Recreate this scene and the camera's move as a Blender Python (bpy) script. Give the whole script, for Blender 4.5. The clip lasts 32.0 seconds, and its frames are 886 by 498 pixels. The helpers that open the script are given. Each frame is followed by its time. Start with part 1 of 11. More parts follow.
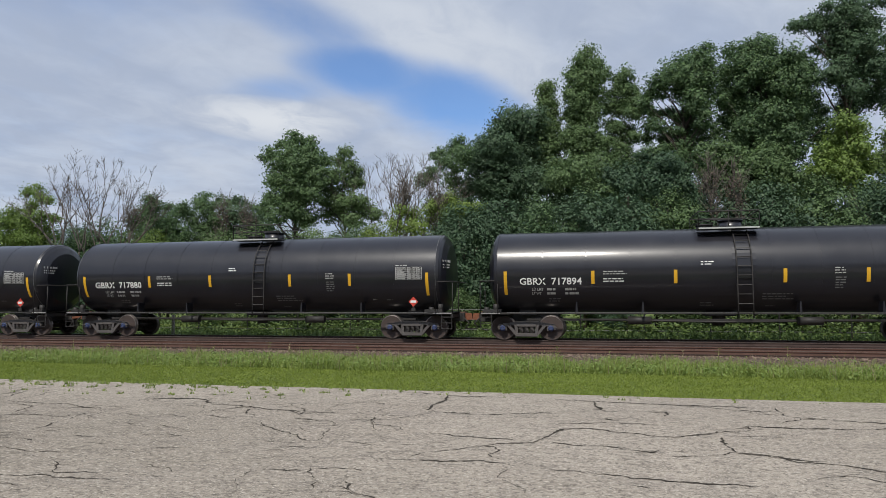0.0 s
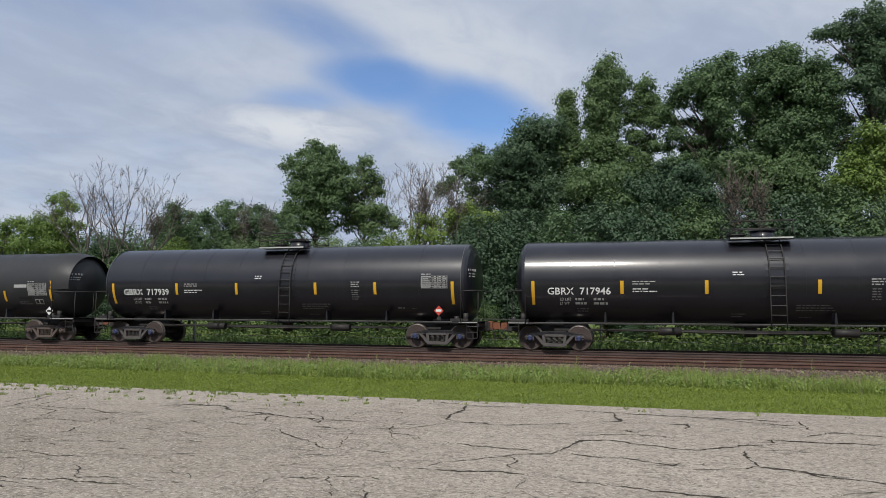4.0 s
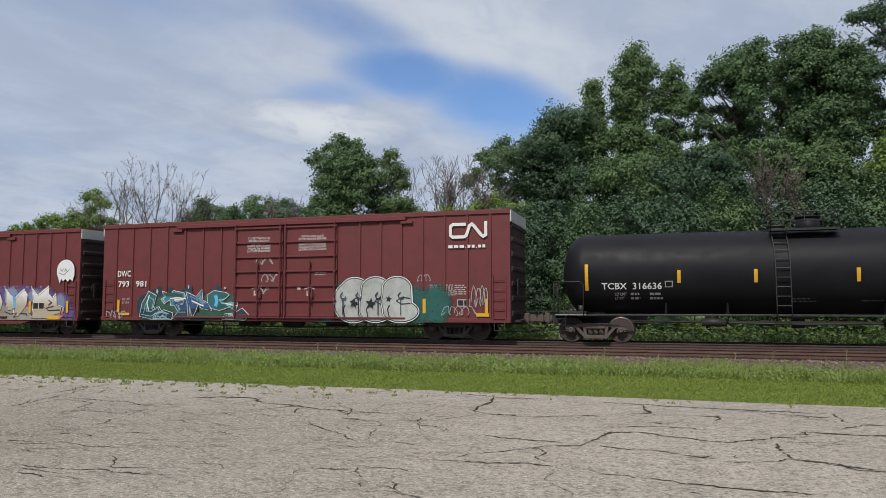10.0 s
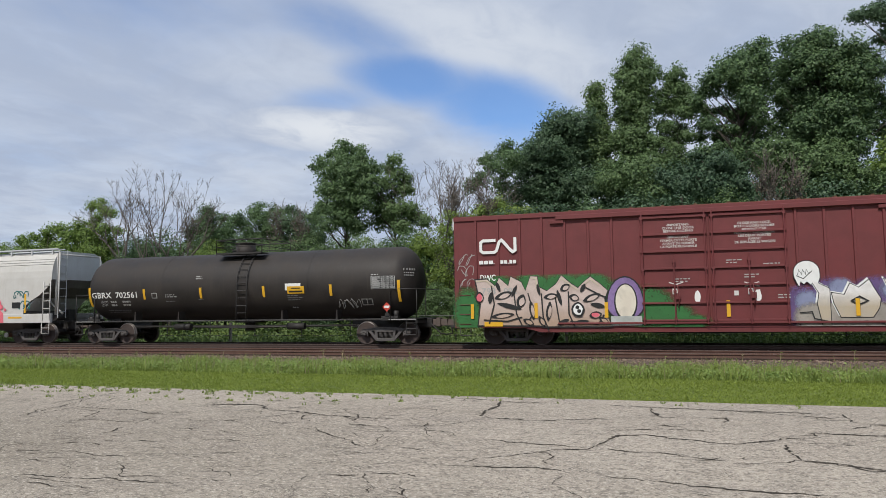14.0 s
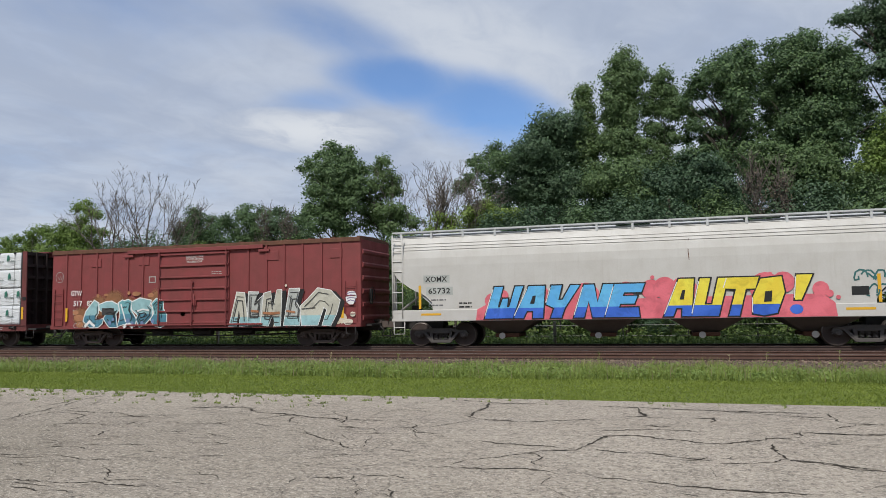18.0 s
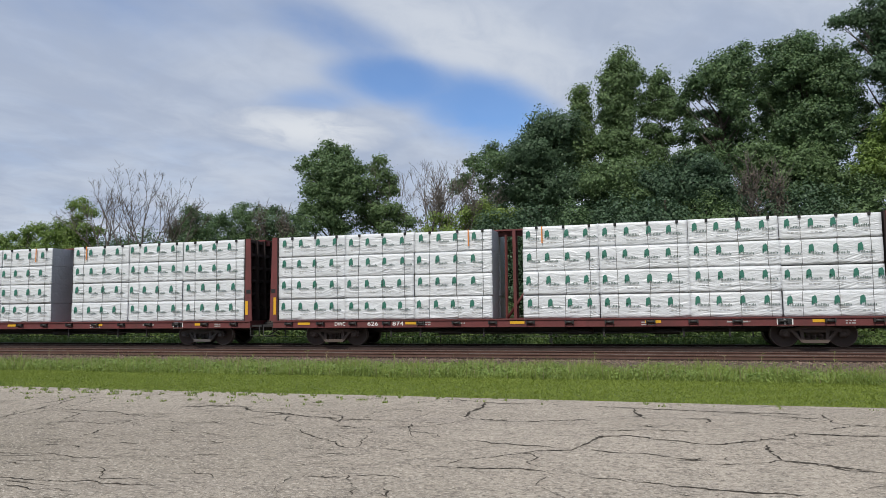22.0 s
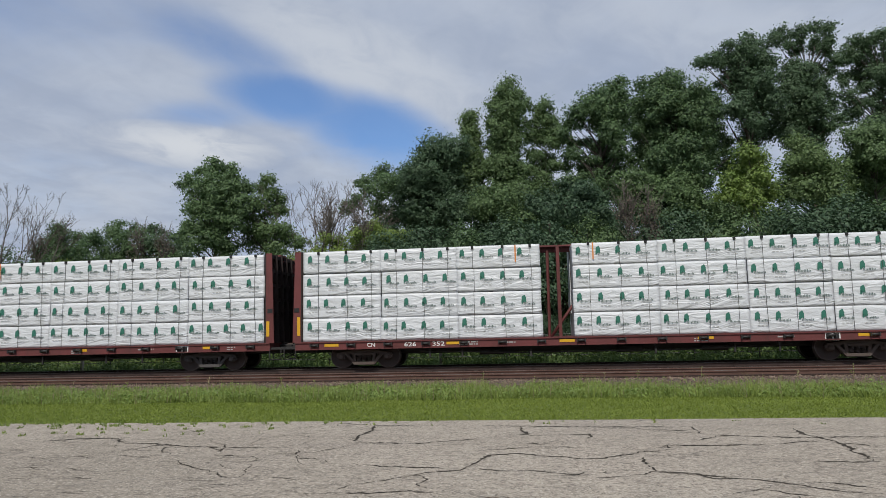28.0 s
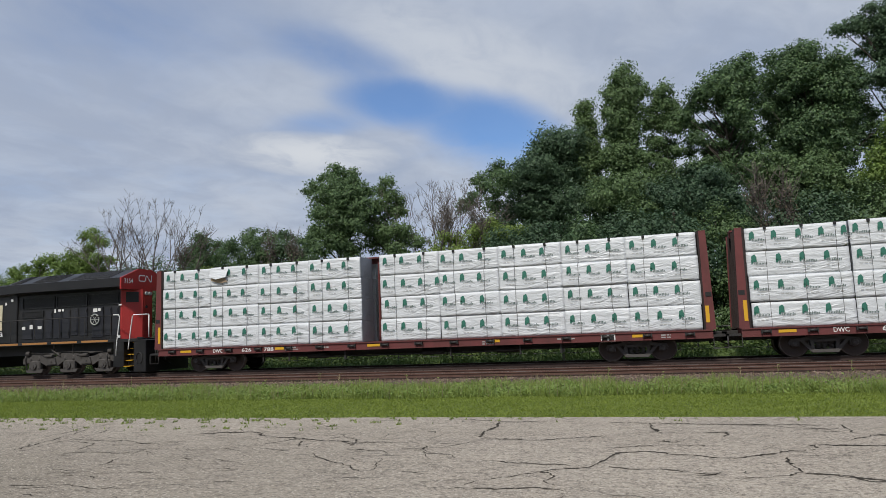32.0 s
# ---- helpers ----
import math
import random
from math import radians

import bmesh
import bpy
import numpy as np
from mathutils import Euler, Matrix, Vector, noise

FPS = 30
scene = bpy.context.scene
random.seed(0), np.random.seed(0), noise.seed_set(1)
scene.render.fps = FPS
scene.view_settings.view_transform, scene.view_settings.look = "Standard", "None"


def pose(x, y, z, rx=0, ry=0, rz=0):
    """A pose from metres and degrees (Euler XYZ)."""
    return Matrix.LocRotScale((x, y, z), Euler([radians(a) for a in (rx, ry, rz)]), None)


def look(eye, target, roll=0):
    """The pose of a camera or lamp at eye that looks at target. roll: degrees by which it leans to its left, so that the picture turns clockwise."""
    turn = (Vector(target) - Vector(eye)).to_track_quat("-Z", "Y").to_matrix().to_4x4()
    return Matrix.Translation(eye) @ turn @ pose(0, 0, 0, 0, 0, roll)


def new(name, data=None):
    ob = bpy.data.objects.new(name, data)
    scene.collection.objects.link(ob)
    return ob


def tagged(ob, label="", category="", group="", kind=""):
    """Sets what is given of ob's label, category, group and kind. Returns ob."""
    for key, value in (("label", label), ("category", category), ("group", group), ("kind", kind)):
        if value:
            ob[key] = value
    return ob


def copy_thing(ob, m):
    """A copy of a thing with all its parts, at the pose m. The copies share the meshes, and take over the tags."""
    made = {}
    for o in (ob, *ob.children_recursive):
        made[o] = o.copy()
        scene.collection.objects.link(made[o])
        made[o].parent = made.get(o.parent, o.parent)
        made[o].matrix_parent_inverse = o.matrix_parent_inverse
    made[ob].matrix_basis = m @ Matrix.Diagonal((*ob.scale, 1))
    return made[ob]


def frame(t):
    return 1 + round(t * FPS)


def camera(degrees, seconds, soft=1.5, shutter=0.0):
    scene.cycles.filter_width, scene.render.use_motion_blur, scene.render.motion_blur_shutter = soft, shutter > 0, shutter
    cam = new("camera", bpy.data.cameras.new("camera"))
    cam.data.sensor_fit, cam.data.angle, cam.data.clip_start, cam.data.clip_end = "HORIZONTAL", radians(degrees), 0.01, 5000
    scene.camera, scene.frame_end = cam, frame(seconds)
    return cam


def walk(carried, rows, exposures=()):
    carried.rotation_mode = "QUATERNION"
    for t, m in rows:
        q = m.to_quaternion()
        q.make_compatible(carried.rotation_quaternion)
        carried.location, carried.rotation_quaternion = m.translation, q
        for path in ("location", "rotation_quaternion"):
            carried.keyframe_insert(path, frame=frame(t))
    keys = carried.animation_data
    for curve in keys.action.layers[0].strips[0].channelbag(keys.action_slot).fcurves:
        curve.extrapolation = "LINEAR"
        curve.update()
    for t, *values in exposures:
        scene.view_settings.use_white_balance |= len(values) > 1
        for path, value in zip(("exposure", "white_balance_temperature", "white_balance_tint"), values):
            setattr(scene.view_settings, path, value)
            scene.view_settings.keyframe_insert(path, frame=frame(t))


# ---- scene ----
cam = camera(65.79, 32.0, soft=0.4)
EYE = (0.0, 0.0, 1.6)
# seconds, yaw, pitch, roll of the hand-held camera, which stands at one spot
TURNS = [
    (0.0, 13.12, 4.33, 0.17),
    (0.5, 13.79, 4.20, -0.00),
    (1.0, 13.81, 4.05, -0.14),
    (1.5, 14.08, 4.17, -0.15),
    (2.0, 14.18, 4.25, -0.12),
    (2.5, 14.21, 4.54, -0.11),
    (3.0, 14.25, 4.60, 0.01),
    (3.5, 14.47, 4.85, -0.15),
    (5.5, 15.19, 5.35, -0.09),
    (6.0, 15.42, 5.38, 0.02),
    (6.5, 15.67, 5.39, 0.06),
    (7.0, 15.69, 5.16, -0.12),
    (7.5, 15.99, 4.92, -0.13),
    (8.0, 16.50, 4.68, -0.14),
    (8.5, 16.97, 4.56, -0.20),
    (9.0, 17.35, 4.46, -0.04),
    (9.5, 17.02, 4.52, -0.05),
    (10.0, 16.91, 4.44, 0.09),
    (10.5, 17.07, 4.63, 0.29),
    (11.0, 17.40, 4.70, 0.53),
    (11.5, 17.55, 4.80, 0.60),
    (12.0, 17.74, 4.68, 0.73),
    (12.5, 17.67, 4.81, 0.73),
    (13.0, 17.00, 4.86, 0.72),
    (13.5, 17.24, 4.87, 0.76),
    (14.0, 17.36, 4.83, 0.79),
    (14.5, 17.29, 4.79, 0.85),
    (15.0, 17.40, 4.83, 0.85),
    (15.5, 17.42, 4.85, 0.85),
    (17.5, 16.76, 4.97, 0.90),
    (18.0, 16.41, 4.94, 0.95),
    (18.5, 16.21, 4.92, 0.82),
    (19.0, 15.96, 4.94, 0.79),
    (19.5, 16.08, 5.02, 0.78),
    (20.0, 16.18, 4.91, 0.67),
    (20.5, 16.03, 4.89, 0.67),
    (21.0, 15.96, 4.95, 0.64),
    (21.5, 15.87, 4.93, 0.66),
    (22.0, 16.09, 4.91, 0.70),
    (22.5, 16.18, 4.91, 0.70),
    (23.0, 16.19, 4.88, 0.79),
    (23.5, 16.38, 4.88, 0.77),
    (24.0, 16.45, 4.95, 0.79),
    (24.5, 16.55, 4.98, 0.73),
    (25.0, 16.17, 4.68, 0.75),
    (25.5, 14.43, 5.33, -0.08),
    (27.5, 6.42, 5.75, 1.24),
    (28.0, 6.98, 6.53, 1.32),
    (28.5, 7.99, 6.93, 1.30),
    (29.0, 8.73, 7.04, 1.06),
    (29.5, 10.19, 6.98, 1.41),
    (30.0, 13.14, 6.43, 1.22),
    (30.5, 15.72, 6.03, 2.18),
    (31.0, 16.50, 5.95, 2.23),
    (31.5, 17.01, 6.24, 2.49),
    (32.0, 17.02, 6.55, 2.35),
]
walk(cam, [(t, pose(*EYE, 90 + pitch, roll, yaw)) for t, yaw, pitch, roll in TURNS],
     [(0.0, 0.05), (6.0, 0.0), (9.5, 0.0), (13.0, 0.08), (15.0, 0.14), (17.5, 0.04), (20.0, 0.0), (23.0, 0.06), (25.0, 0.0), (28.0, -0.12), (32.0, -0.10)])
# how far the train has rolled at each whole second, in metres
ROLLED = [0.02, 8.97, 18.07, 27.25, 36.48, 45.73, 54.98, 64.22, 73.43, 82.61, 91.75, 100.83, 109.87, 118.87, 127.83, 136.76, 145.68, 154.59, 163.49, 172.40, 181.31, 190.23, 199.13, 208.02, 216.88, 225.72, 234.53, 243.32, 252.10, 260.88, 269.68, 278.47, 287.21]

# ---- world, sun, exposure ----
SUN_EL, SUN_AZ = 50.0, 186.0
world = bpy.data.worlds.new("sky")
scene.world = world
world.use_nodes = True
wt = world.node_tree
wt.nodes.clear()


def wnode(kind, **kw):
    n = wt.nodes.new(kind)
    for k, v in kw.items():
        if k in n.inputs:
            n.inputs[k].default_value = v
    return n


def wmath(op, a, b=None, clamp=False):
    n = wt.nodes.new("ShaderNodeMath")
    n.operation, n.use_clamp = op, clamp
    for i, v in enumerate((a, b)):
        if v is None:
            continue
        if isinstance(v, (int, float)):
            n.inputs[i].default_value = v
        else:
            wt.links.new(v, n.inputs[i])
    return n.outputs[0]


def wrange(v, a, b, c=0.0, d=1.0):
    n = wt.nodes.new("ShaderNodeMapRange")
    n.interpolation_type = "SMOOTHSTEP"
    wt.links.new(v, n.inputs[0])
    for i, x in enumerate((a, b, c, d)):
        n.inputs[i + 1].default_value = x
    return n.outputs[0]


sky = wt.nodes.new("ShaderNodeTexSky")
sky.sky_type, sky.sun_disc = "NISHITA", False
sky.sun_elevation, sky.sun_rotation = radians(SUN_EL), radians(SUN_AZ)
sky.dust_density, sky.ozone_density, sky.air_density = 0.0, 3.5, 1.0
tc = wt.nodes.new("ShaderNodeTexCoord")
# cloud layers lie in a plane overhead: the direction divided by its height
sep = wt.nodes.new("ShaderNodeSeparateXYZ")
wt.links.new(tc.outputs["Generated"], sep.inputs[0])
zz = wmath("ADD", wmath("MAXIMUM", sep.outputs[2], 0.0), 0.10)
comb = wt.nodes.new("ShaderNodeCombineXYZ")
wt.links.new(wmath("DIVIDE", sep.outputs[0], zz), comb.inputs[0])
wt.links.new(wmath("DIVIDE", sep.outputs[1], zz), comb.inputs[1])


def wnoise(scale, detail, rough, offset=(0, 0, 0), stretch=(1, 1, 1), distort=0.0):
    m = wt.nodes.new("ShaderNodeMapping")
    m.inputs["Location"].default_value = offset
    m.inputs["Scale"].default_value = stretch
    wt.links.new(comb.outputs[0], m.inputs[0])
    n = wnode("ShaderNodeTexNoise", Scale=scale, Detail=detail, Roughness=rough, Distortion=distort)
    wt.links.new(m.outputs[0], n.inputs["Vector"])
    return n.outputs["Fac"]


broad = wnoise(0.6, 5, 0.55, (3.1, 1.7, 0), (1.3, 1.0, 1), 0.5)
wisp = wnoise(1.3, 7, 0.58, (0.4, 6.2, 0), (1.25, 1.0, 1), 0.7)
fine = wnoise(4.5, 5, 0.6, (8.0, 2.0, 0), (1.3, 0.9, 1), 0.6)


def opening(az, el, wide, high, tilt, soft=1.0):
    """A break in the cloud: an ellipse about one direction, in degrees."""
    a, e = radians(az), radians(el)
    c = Vector((math.sin(a) * math.cos(e), math.cos(a) * math.cos(e), math.sin(e)))
    right = Vector((math.cos(a), -math.sin(a), 0))
    up = right.cross(c)
    t = radians(tilt)
    r2, u2 = right * math.cos(t) + up * math.sin(t), up * math.cos(t) - right * math.sin(t)
    total = None
    for axis, size in ((r2, wide), (u2, high)):
        d = wt.nodes.new("ShaderNodeVectorMath")
        d.operation = "DOT_PRODUCT"
        wt.links.new(tc.outputs["Generated"], d.inputs[0])
        d.inputs[1].default_value = axis / math.sin(radians(size))
        q = wmath("POWER", wmath("ABSOLUTE", d.outputs["Value"]), 2.0)
        total = q if total is None else wmath("ADD", total, q)
    ahead = wt.nodes.new("ShaderNodeVectorMath")
    ahead.operation = "DOT_PRODUCT"
    wt.links.new(tc.outputs["Generated"], ahead.inputs[0])
    ahead.inputs[1].default_value = c
    near = wmath("GREATER_THAN", ahead.outputs["Value"], 0.3)
    return wmath("MULTIPLY", wmath("SUBTRACT", 1.0, wmath("MULTIPLY", total, soft), clamp=True), near)




def wjoin(a, b):
    """The larger of two values, with a soft change from one to the other."""
    n = wt.nodes.new("ShaderNodeMath")
    n.operation = "SMOOTH_MAX"
    wt.links.new(a, n.inputs[0])
    wt.links.new(b, n.inputs[1])
    n.inputs[2].default_value = 0.35
    return n.outputs[0]


gap = wjoin(opening(-19.4, 18.7, 8.0, 3.0, -8), opening(-12.7, 16.7, 8.5, 3.8, -14))
gap = wjoin(gap, wmath("MULTIPLY", opening(-26.3, 17.1, 6.5, 1.7, 6), 0.55))
gap = wjoin(gap, wmath("MULTIPLY", opening(-12.5, 14.3, 7.0, 2.4, -8), 0.6))
gap = wjoin(gap, wmath("MULTIPLY", opening(-24.5, 22.4, 10.0, 3.0, -18), 0.62))
gap = wjoin(gap, wmath("MULTIPLY", opening(-42.0, 23.0, 18.0, 6.0, 8), 0.38))
gap = wjoin(gap, wmath("MULTIPLY", opening(-48.0, 12.5, 9.0, 3.0, 0), 0.22))
# a sunlit bank of cloud under the blue
bank = wmath("ADD", opening(-27.5, 14.6, 7.5, 1.9, -3), wmath("MULTIPLY", opening(-13.3, 21.9, 12.0, 3.6, -22), 0.35), clamp=True)
bank = wmath("MULTIPLY", bank, wrange(fine, 0.30, 0.60, 0.45, 1.0))
clear = wmath("ADD", gap, wmath("MULTIPLY", wmath("SUBTRACT", wisp, 0.5), 0.55))
clear = wmath("SUBTRACT", clear, wmath("MULTIPLY", bank, 0.55))
clear = wmath("ADD", clear, wmath("MULTIPLY", wmath("SUBTRACT", fine, 0.5), 0.34))
cover = wmath("SUBTRACT", 1.0, wmath("MULTIPLY", wrange(clear, 0.06, 0.95), 0.88), clamp=True)
cloud = wt.nodes.new("ShaderNodeMix")
cloud.data_type = "RGBA"
cloud.inputs[6].default_value = (4.6, 5.35, 6.85, 1)
cloud.inputs[7].default_value = (6.3, 6.95, 8.1, 1)
wt.links.new(wrange(wmath("ADD", broad, wmath("MULTIPLY", wmath("SUBTRACT", fine, 0.5), 0.35)), 0.36, 0.66), cloud.inputs[0])
over = wt.nodes.new("ShaderNodeMix")
over.data_type = "RGBA"
wt.links.new(cover, over.inputs[0])
deep = wt.nodes.new("ShaderNodeMix")
deep.data_type, deep.blend_type = "RGBA", "MULTIPLY"
deep.inputs[0].default_value = 1.0
deep.inputs[7].default_value = (0.98, 1.28, 1.60, 1)
wt.links.new(sky.outputs[0], deep.inputs[6])
wt.links.new(deep.outputs[2], over.inputs[6])
lit = wt.nodes.new("ShaderNodeMix")
lit.data_type = "RGBA"
lit.inputs[7].default_value = (8.0, 8.4, 9.0, 1)
wt.links.new(wmath("MULTIPLY", bank, 1.0), lit.inputs[0])
wt.links.new(cloud.outputs[2], lit.inputs[6])
wt.links.new(lit.outputs[2], over.inputs[7])
bg = wnode("ShaderNodeBackground", Strength=0.085)
wt.links.new(over.outputs[2], bg.inputs[0])
wo = wt.nodes.new("ShaderNodeOutputWorld")
wt.links.new(bg.outputs[0], wo.inputs[0])

sun = new("sun", bpy.data.lights.new("sun", "SUN"))
sun.data.energy, sun.data.angle, sun.data.color = 3.1, radians(4.0), (1.0, 0.95, 0.87)
a, e = radians(SUN_AZ), radians(SUN_EL)
sun.matrix_basis = look((math.sin(a) * math.cos(e) * 60, math.cos(a) * math.cos(e) * 60, math.sin(e) * 60), (0, 0, 0))
scene.view_settings.exposure = 0.0

# ---- materials ----


class Mat:
    """A small helper round one node material."""

    def __init__(self, name, rough=0.6, metal=0.0, spec=0.5):
        self.m = bpy.data.materials.new(name)
        self.m.use_nodes = True
        self.t = self.m.node_tree
        self.b = self.t.nodes["Principled BSDF"]
        self.b.inputs["Roughness"].default_value = rough
        self.b.inputs["Metallic"].default_value = metal
        self.b.inputs["Specular IOR Level"].default_value = spec
        self.co = None

    def link(self, a, b):
        self.t.links.new(a, b)

    def coords(self, scale=(1, 1, 1)):
        if self.co is None:
            self.co = self.t.nodes.new("ShaderNodeTexCoord")
        m = self.t.nodes.new("ShaderNodeMapping")
        m.inputs["Scale"].default_value = scale
        self.link(self.co.outputs["Object"], m.inputs[0])
        return m.outputs[0]

    def noise(self, scale, detail=4, rough=0.6, stretch=(1, 1, 1), distort=0.0):
        n = self.t.nodes.new("ShaderNodeTexNoise")
        for k, v in (("Scale", scale), ("Detail", detail), ("Roughness", rough), ("Distortion", distort)):
            n.inputs[k].default_value = v
        self.link(self.coords(stretch), n.inputs["Vector"])
        return n.outputs["Fac"]

    def ramp(self, v, stops):
        r = self.t.nodes.new("ShaderNodeValToRGB")
        els = r.color_ramp.elements
        while len(els) < len(stops):
            els.new(0.5)
        for el, (p, c) in zip(els, stops):
            el.position, el.color = p, (*c, 1)
        self.link(v, r.inputs[0])
        return r.outputs[0]

    def mix(self, f, a, b, blend="MIX"):
        n = self.t.nodes.new("ShaderNodeMix")
        n.data_type, n.blend_type = "RGBA", blend
        for i, v in ((0, f), (6, a), (7, b)):
            if isinstance(v, (int, float)):
                n.inputs[i].default_value = v
            elif isinstance(v, tuple):
                n.inputs[i].default_value = (*v, 1)
            else:
                self.link(v, n.inputs[i])
        return n.outputs[2]

    def rng(self, v, a, b, c=0.0, d=1.0):
        n = self.t.nodes.new("ShaderNodeMapRange")
        self.link(v, n.inputs[0])
        for i, x in enumerate((a, b, c, d)):
            n.inputs[i + 1].default_value = x
        return n.outputs[0]

    def random(self, island=False):
        n = self.t.nodes.new("ShaderNodeNewGeometry" if island else "ShaderNodeObjectInfo")
        return n.outputs["Random Per Island" if island else "Random"]

    def colour(self, c):
        if isinstance(c, tuple):
            self.b.inputs["Base Color"].default_value = (*c, 1)
        else:
            self.link(c, self.b.inputs["Base Color"])
        return self

    def rough(self, v):
        self.link(v, self.b.inputs["Roughness"])
        return self

    def bump(self, v, strength=0.3, dist=0.01):
        n = self.t.nodes.new("ShaderNodeBump")
        n.inputs["Strength"].default_value, n.inputs["Distance"].default_value = strength, dist
        self.link(v, n.inputs["Height"])
        self.link(n.outputs[0], self.b.inputs["Normal"])
        return self


def worn(name, base, dirt, rough=0.5, amount=0.35, metal=0.0, scale=1.2, coat=0.0, streak=True, rvar=0.12, spec=0.5):
    """Painted or bare metal: patches at one metre, grain at a few centimetres, dirt streaks that run down."""
    k = Mat(name, rough, metal, spec)
    big = k.noise(scale, 5, 0.6)
    small = k.noise(28, 3, 0.6)
    c = k.mix(k.rng(big, 0.35, 0.75, 0, amount), base, dirt)
    if streak:
        run = k.noise(5.0, 4, 0.6, (1.4, 1.4, 0.12))
        c = k.mix(k.rng(run, 0.55, 0.8, 0, amount * 0.8), c, dirt)
    c = k.mix(k.rng(small, 0.3, 0.8, 0, 0.12), c, tuple(min(1, x * 1.6 + 0.01) for x in base))
    k.colour(c)
    k.rough(k.rng(big, 0.3, 0.7, rough - rvar, rough + rvar))
    k.b.inputs["Coat Weight"].default_value = coat
    k.b.inputs["Coat Roughness"].default_value = 0.16
    k.bump(small, 0.08, 0.004)
    return k.m


def plain(name, base, rough=0.5, metal=0.0, var=0.25):
    k = Mat(name, rough, metal)
    n = k.noise(9, 4, 0.65)
    k.colour(k.mix(k.rng(n, 0.3, 0.75, 0, var), base, tuple(x * 0.6 for x in base)))
    k.bump(k.noise(60, 2), 0.05, 0.003)
    return k.m


def sprayed(name, base, rough=0.55, metal=0.0, var=0.4):
    """Sprayed paint: it fades from full to thin over some decimetres, with fine overspray and scuffs."""
    k = Mat(name, rough, metal)
    pale = tuple(min(0.85, x * 1.35 + 0.03) for x in base)
    deep = tuple(x * 0.55 for x in base)
    c = k.mix(k.rng(k.noise(1.3, 3, 0.5, (1, 1, 1), 0.6), 0.38, 0.66, 0, var * 1.5), base, pale)
    c = k.mix(k.rng(k.noise(2.6, 5, 0.6, (1, 1, 1), 0.8), 0.5, 0.72, 0, var * 1.4), c, deep)
    c = k.mix(k.rng(k.noise(40, 3, 0.7), 0.52, 0.75, 0, var), c, deep)
    k.colour(c)
    return k.m


def leafy(name, dark, light, rough=0.55):
    k = Mat(name, rough, 0, 0.35)
    r = k.random(True)
    o = k.random(False)
    c = k.mix(r, dark, light)
    c = k.mix(k.rng(k.noise(0.8, 3, 0.6), 0.40, 0.64, 0, 0.4), c, dark)
    c = k.mix(k.rng(o, 0, 1, 0, 0.4), c, tuple(x * y for x, y in zip(light, (1.17, 1.04, 0.85))))
    k.colour(c)
    tr = k.t.nodes.new("ShaderNodeBsdfTranslucent")
    k.link(c, tr.inputs[0])
    ms = k.t.nodes.new("ShaderNodeMixShader")
    ms.inputs[0].default_value = 0.28
    k.link(k.b.outputs[0], ms.inputs[1])
    k.link(tr.outputs[0], ms.inputs[2])
    k.link(ms.outputs[0], k.t.nodes["Material Output"].inputs[0])
    return k.m


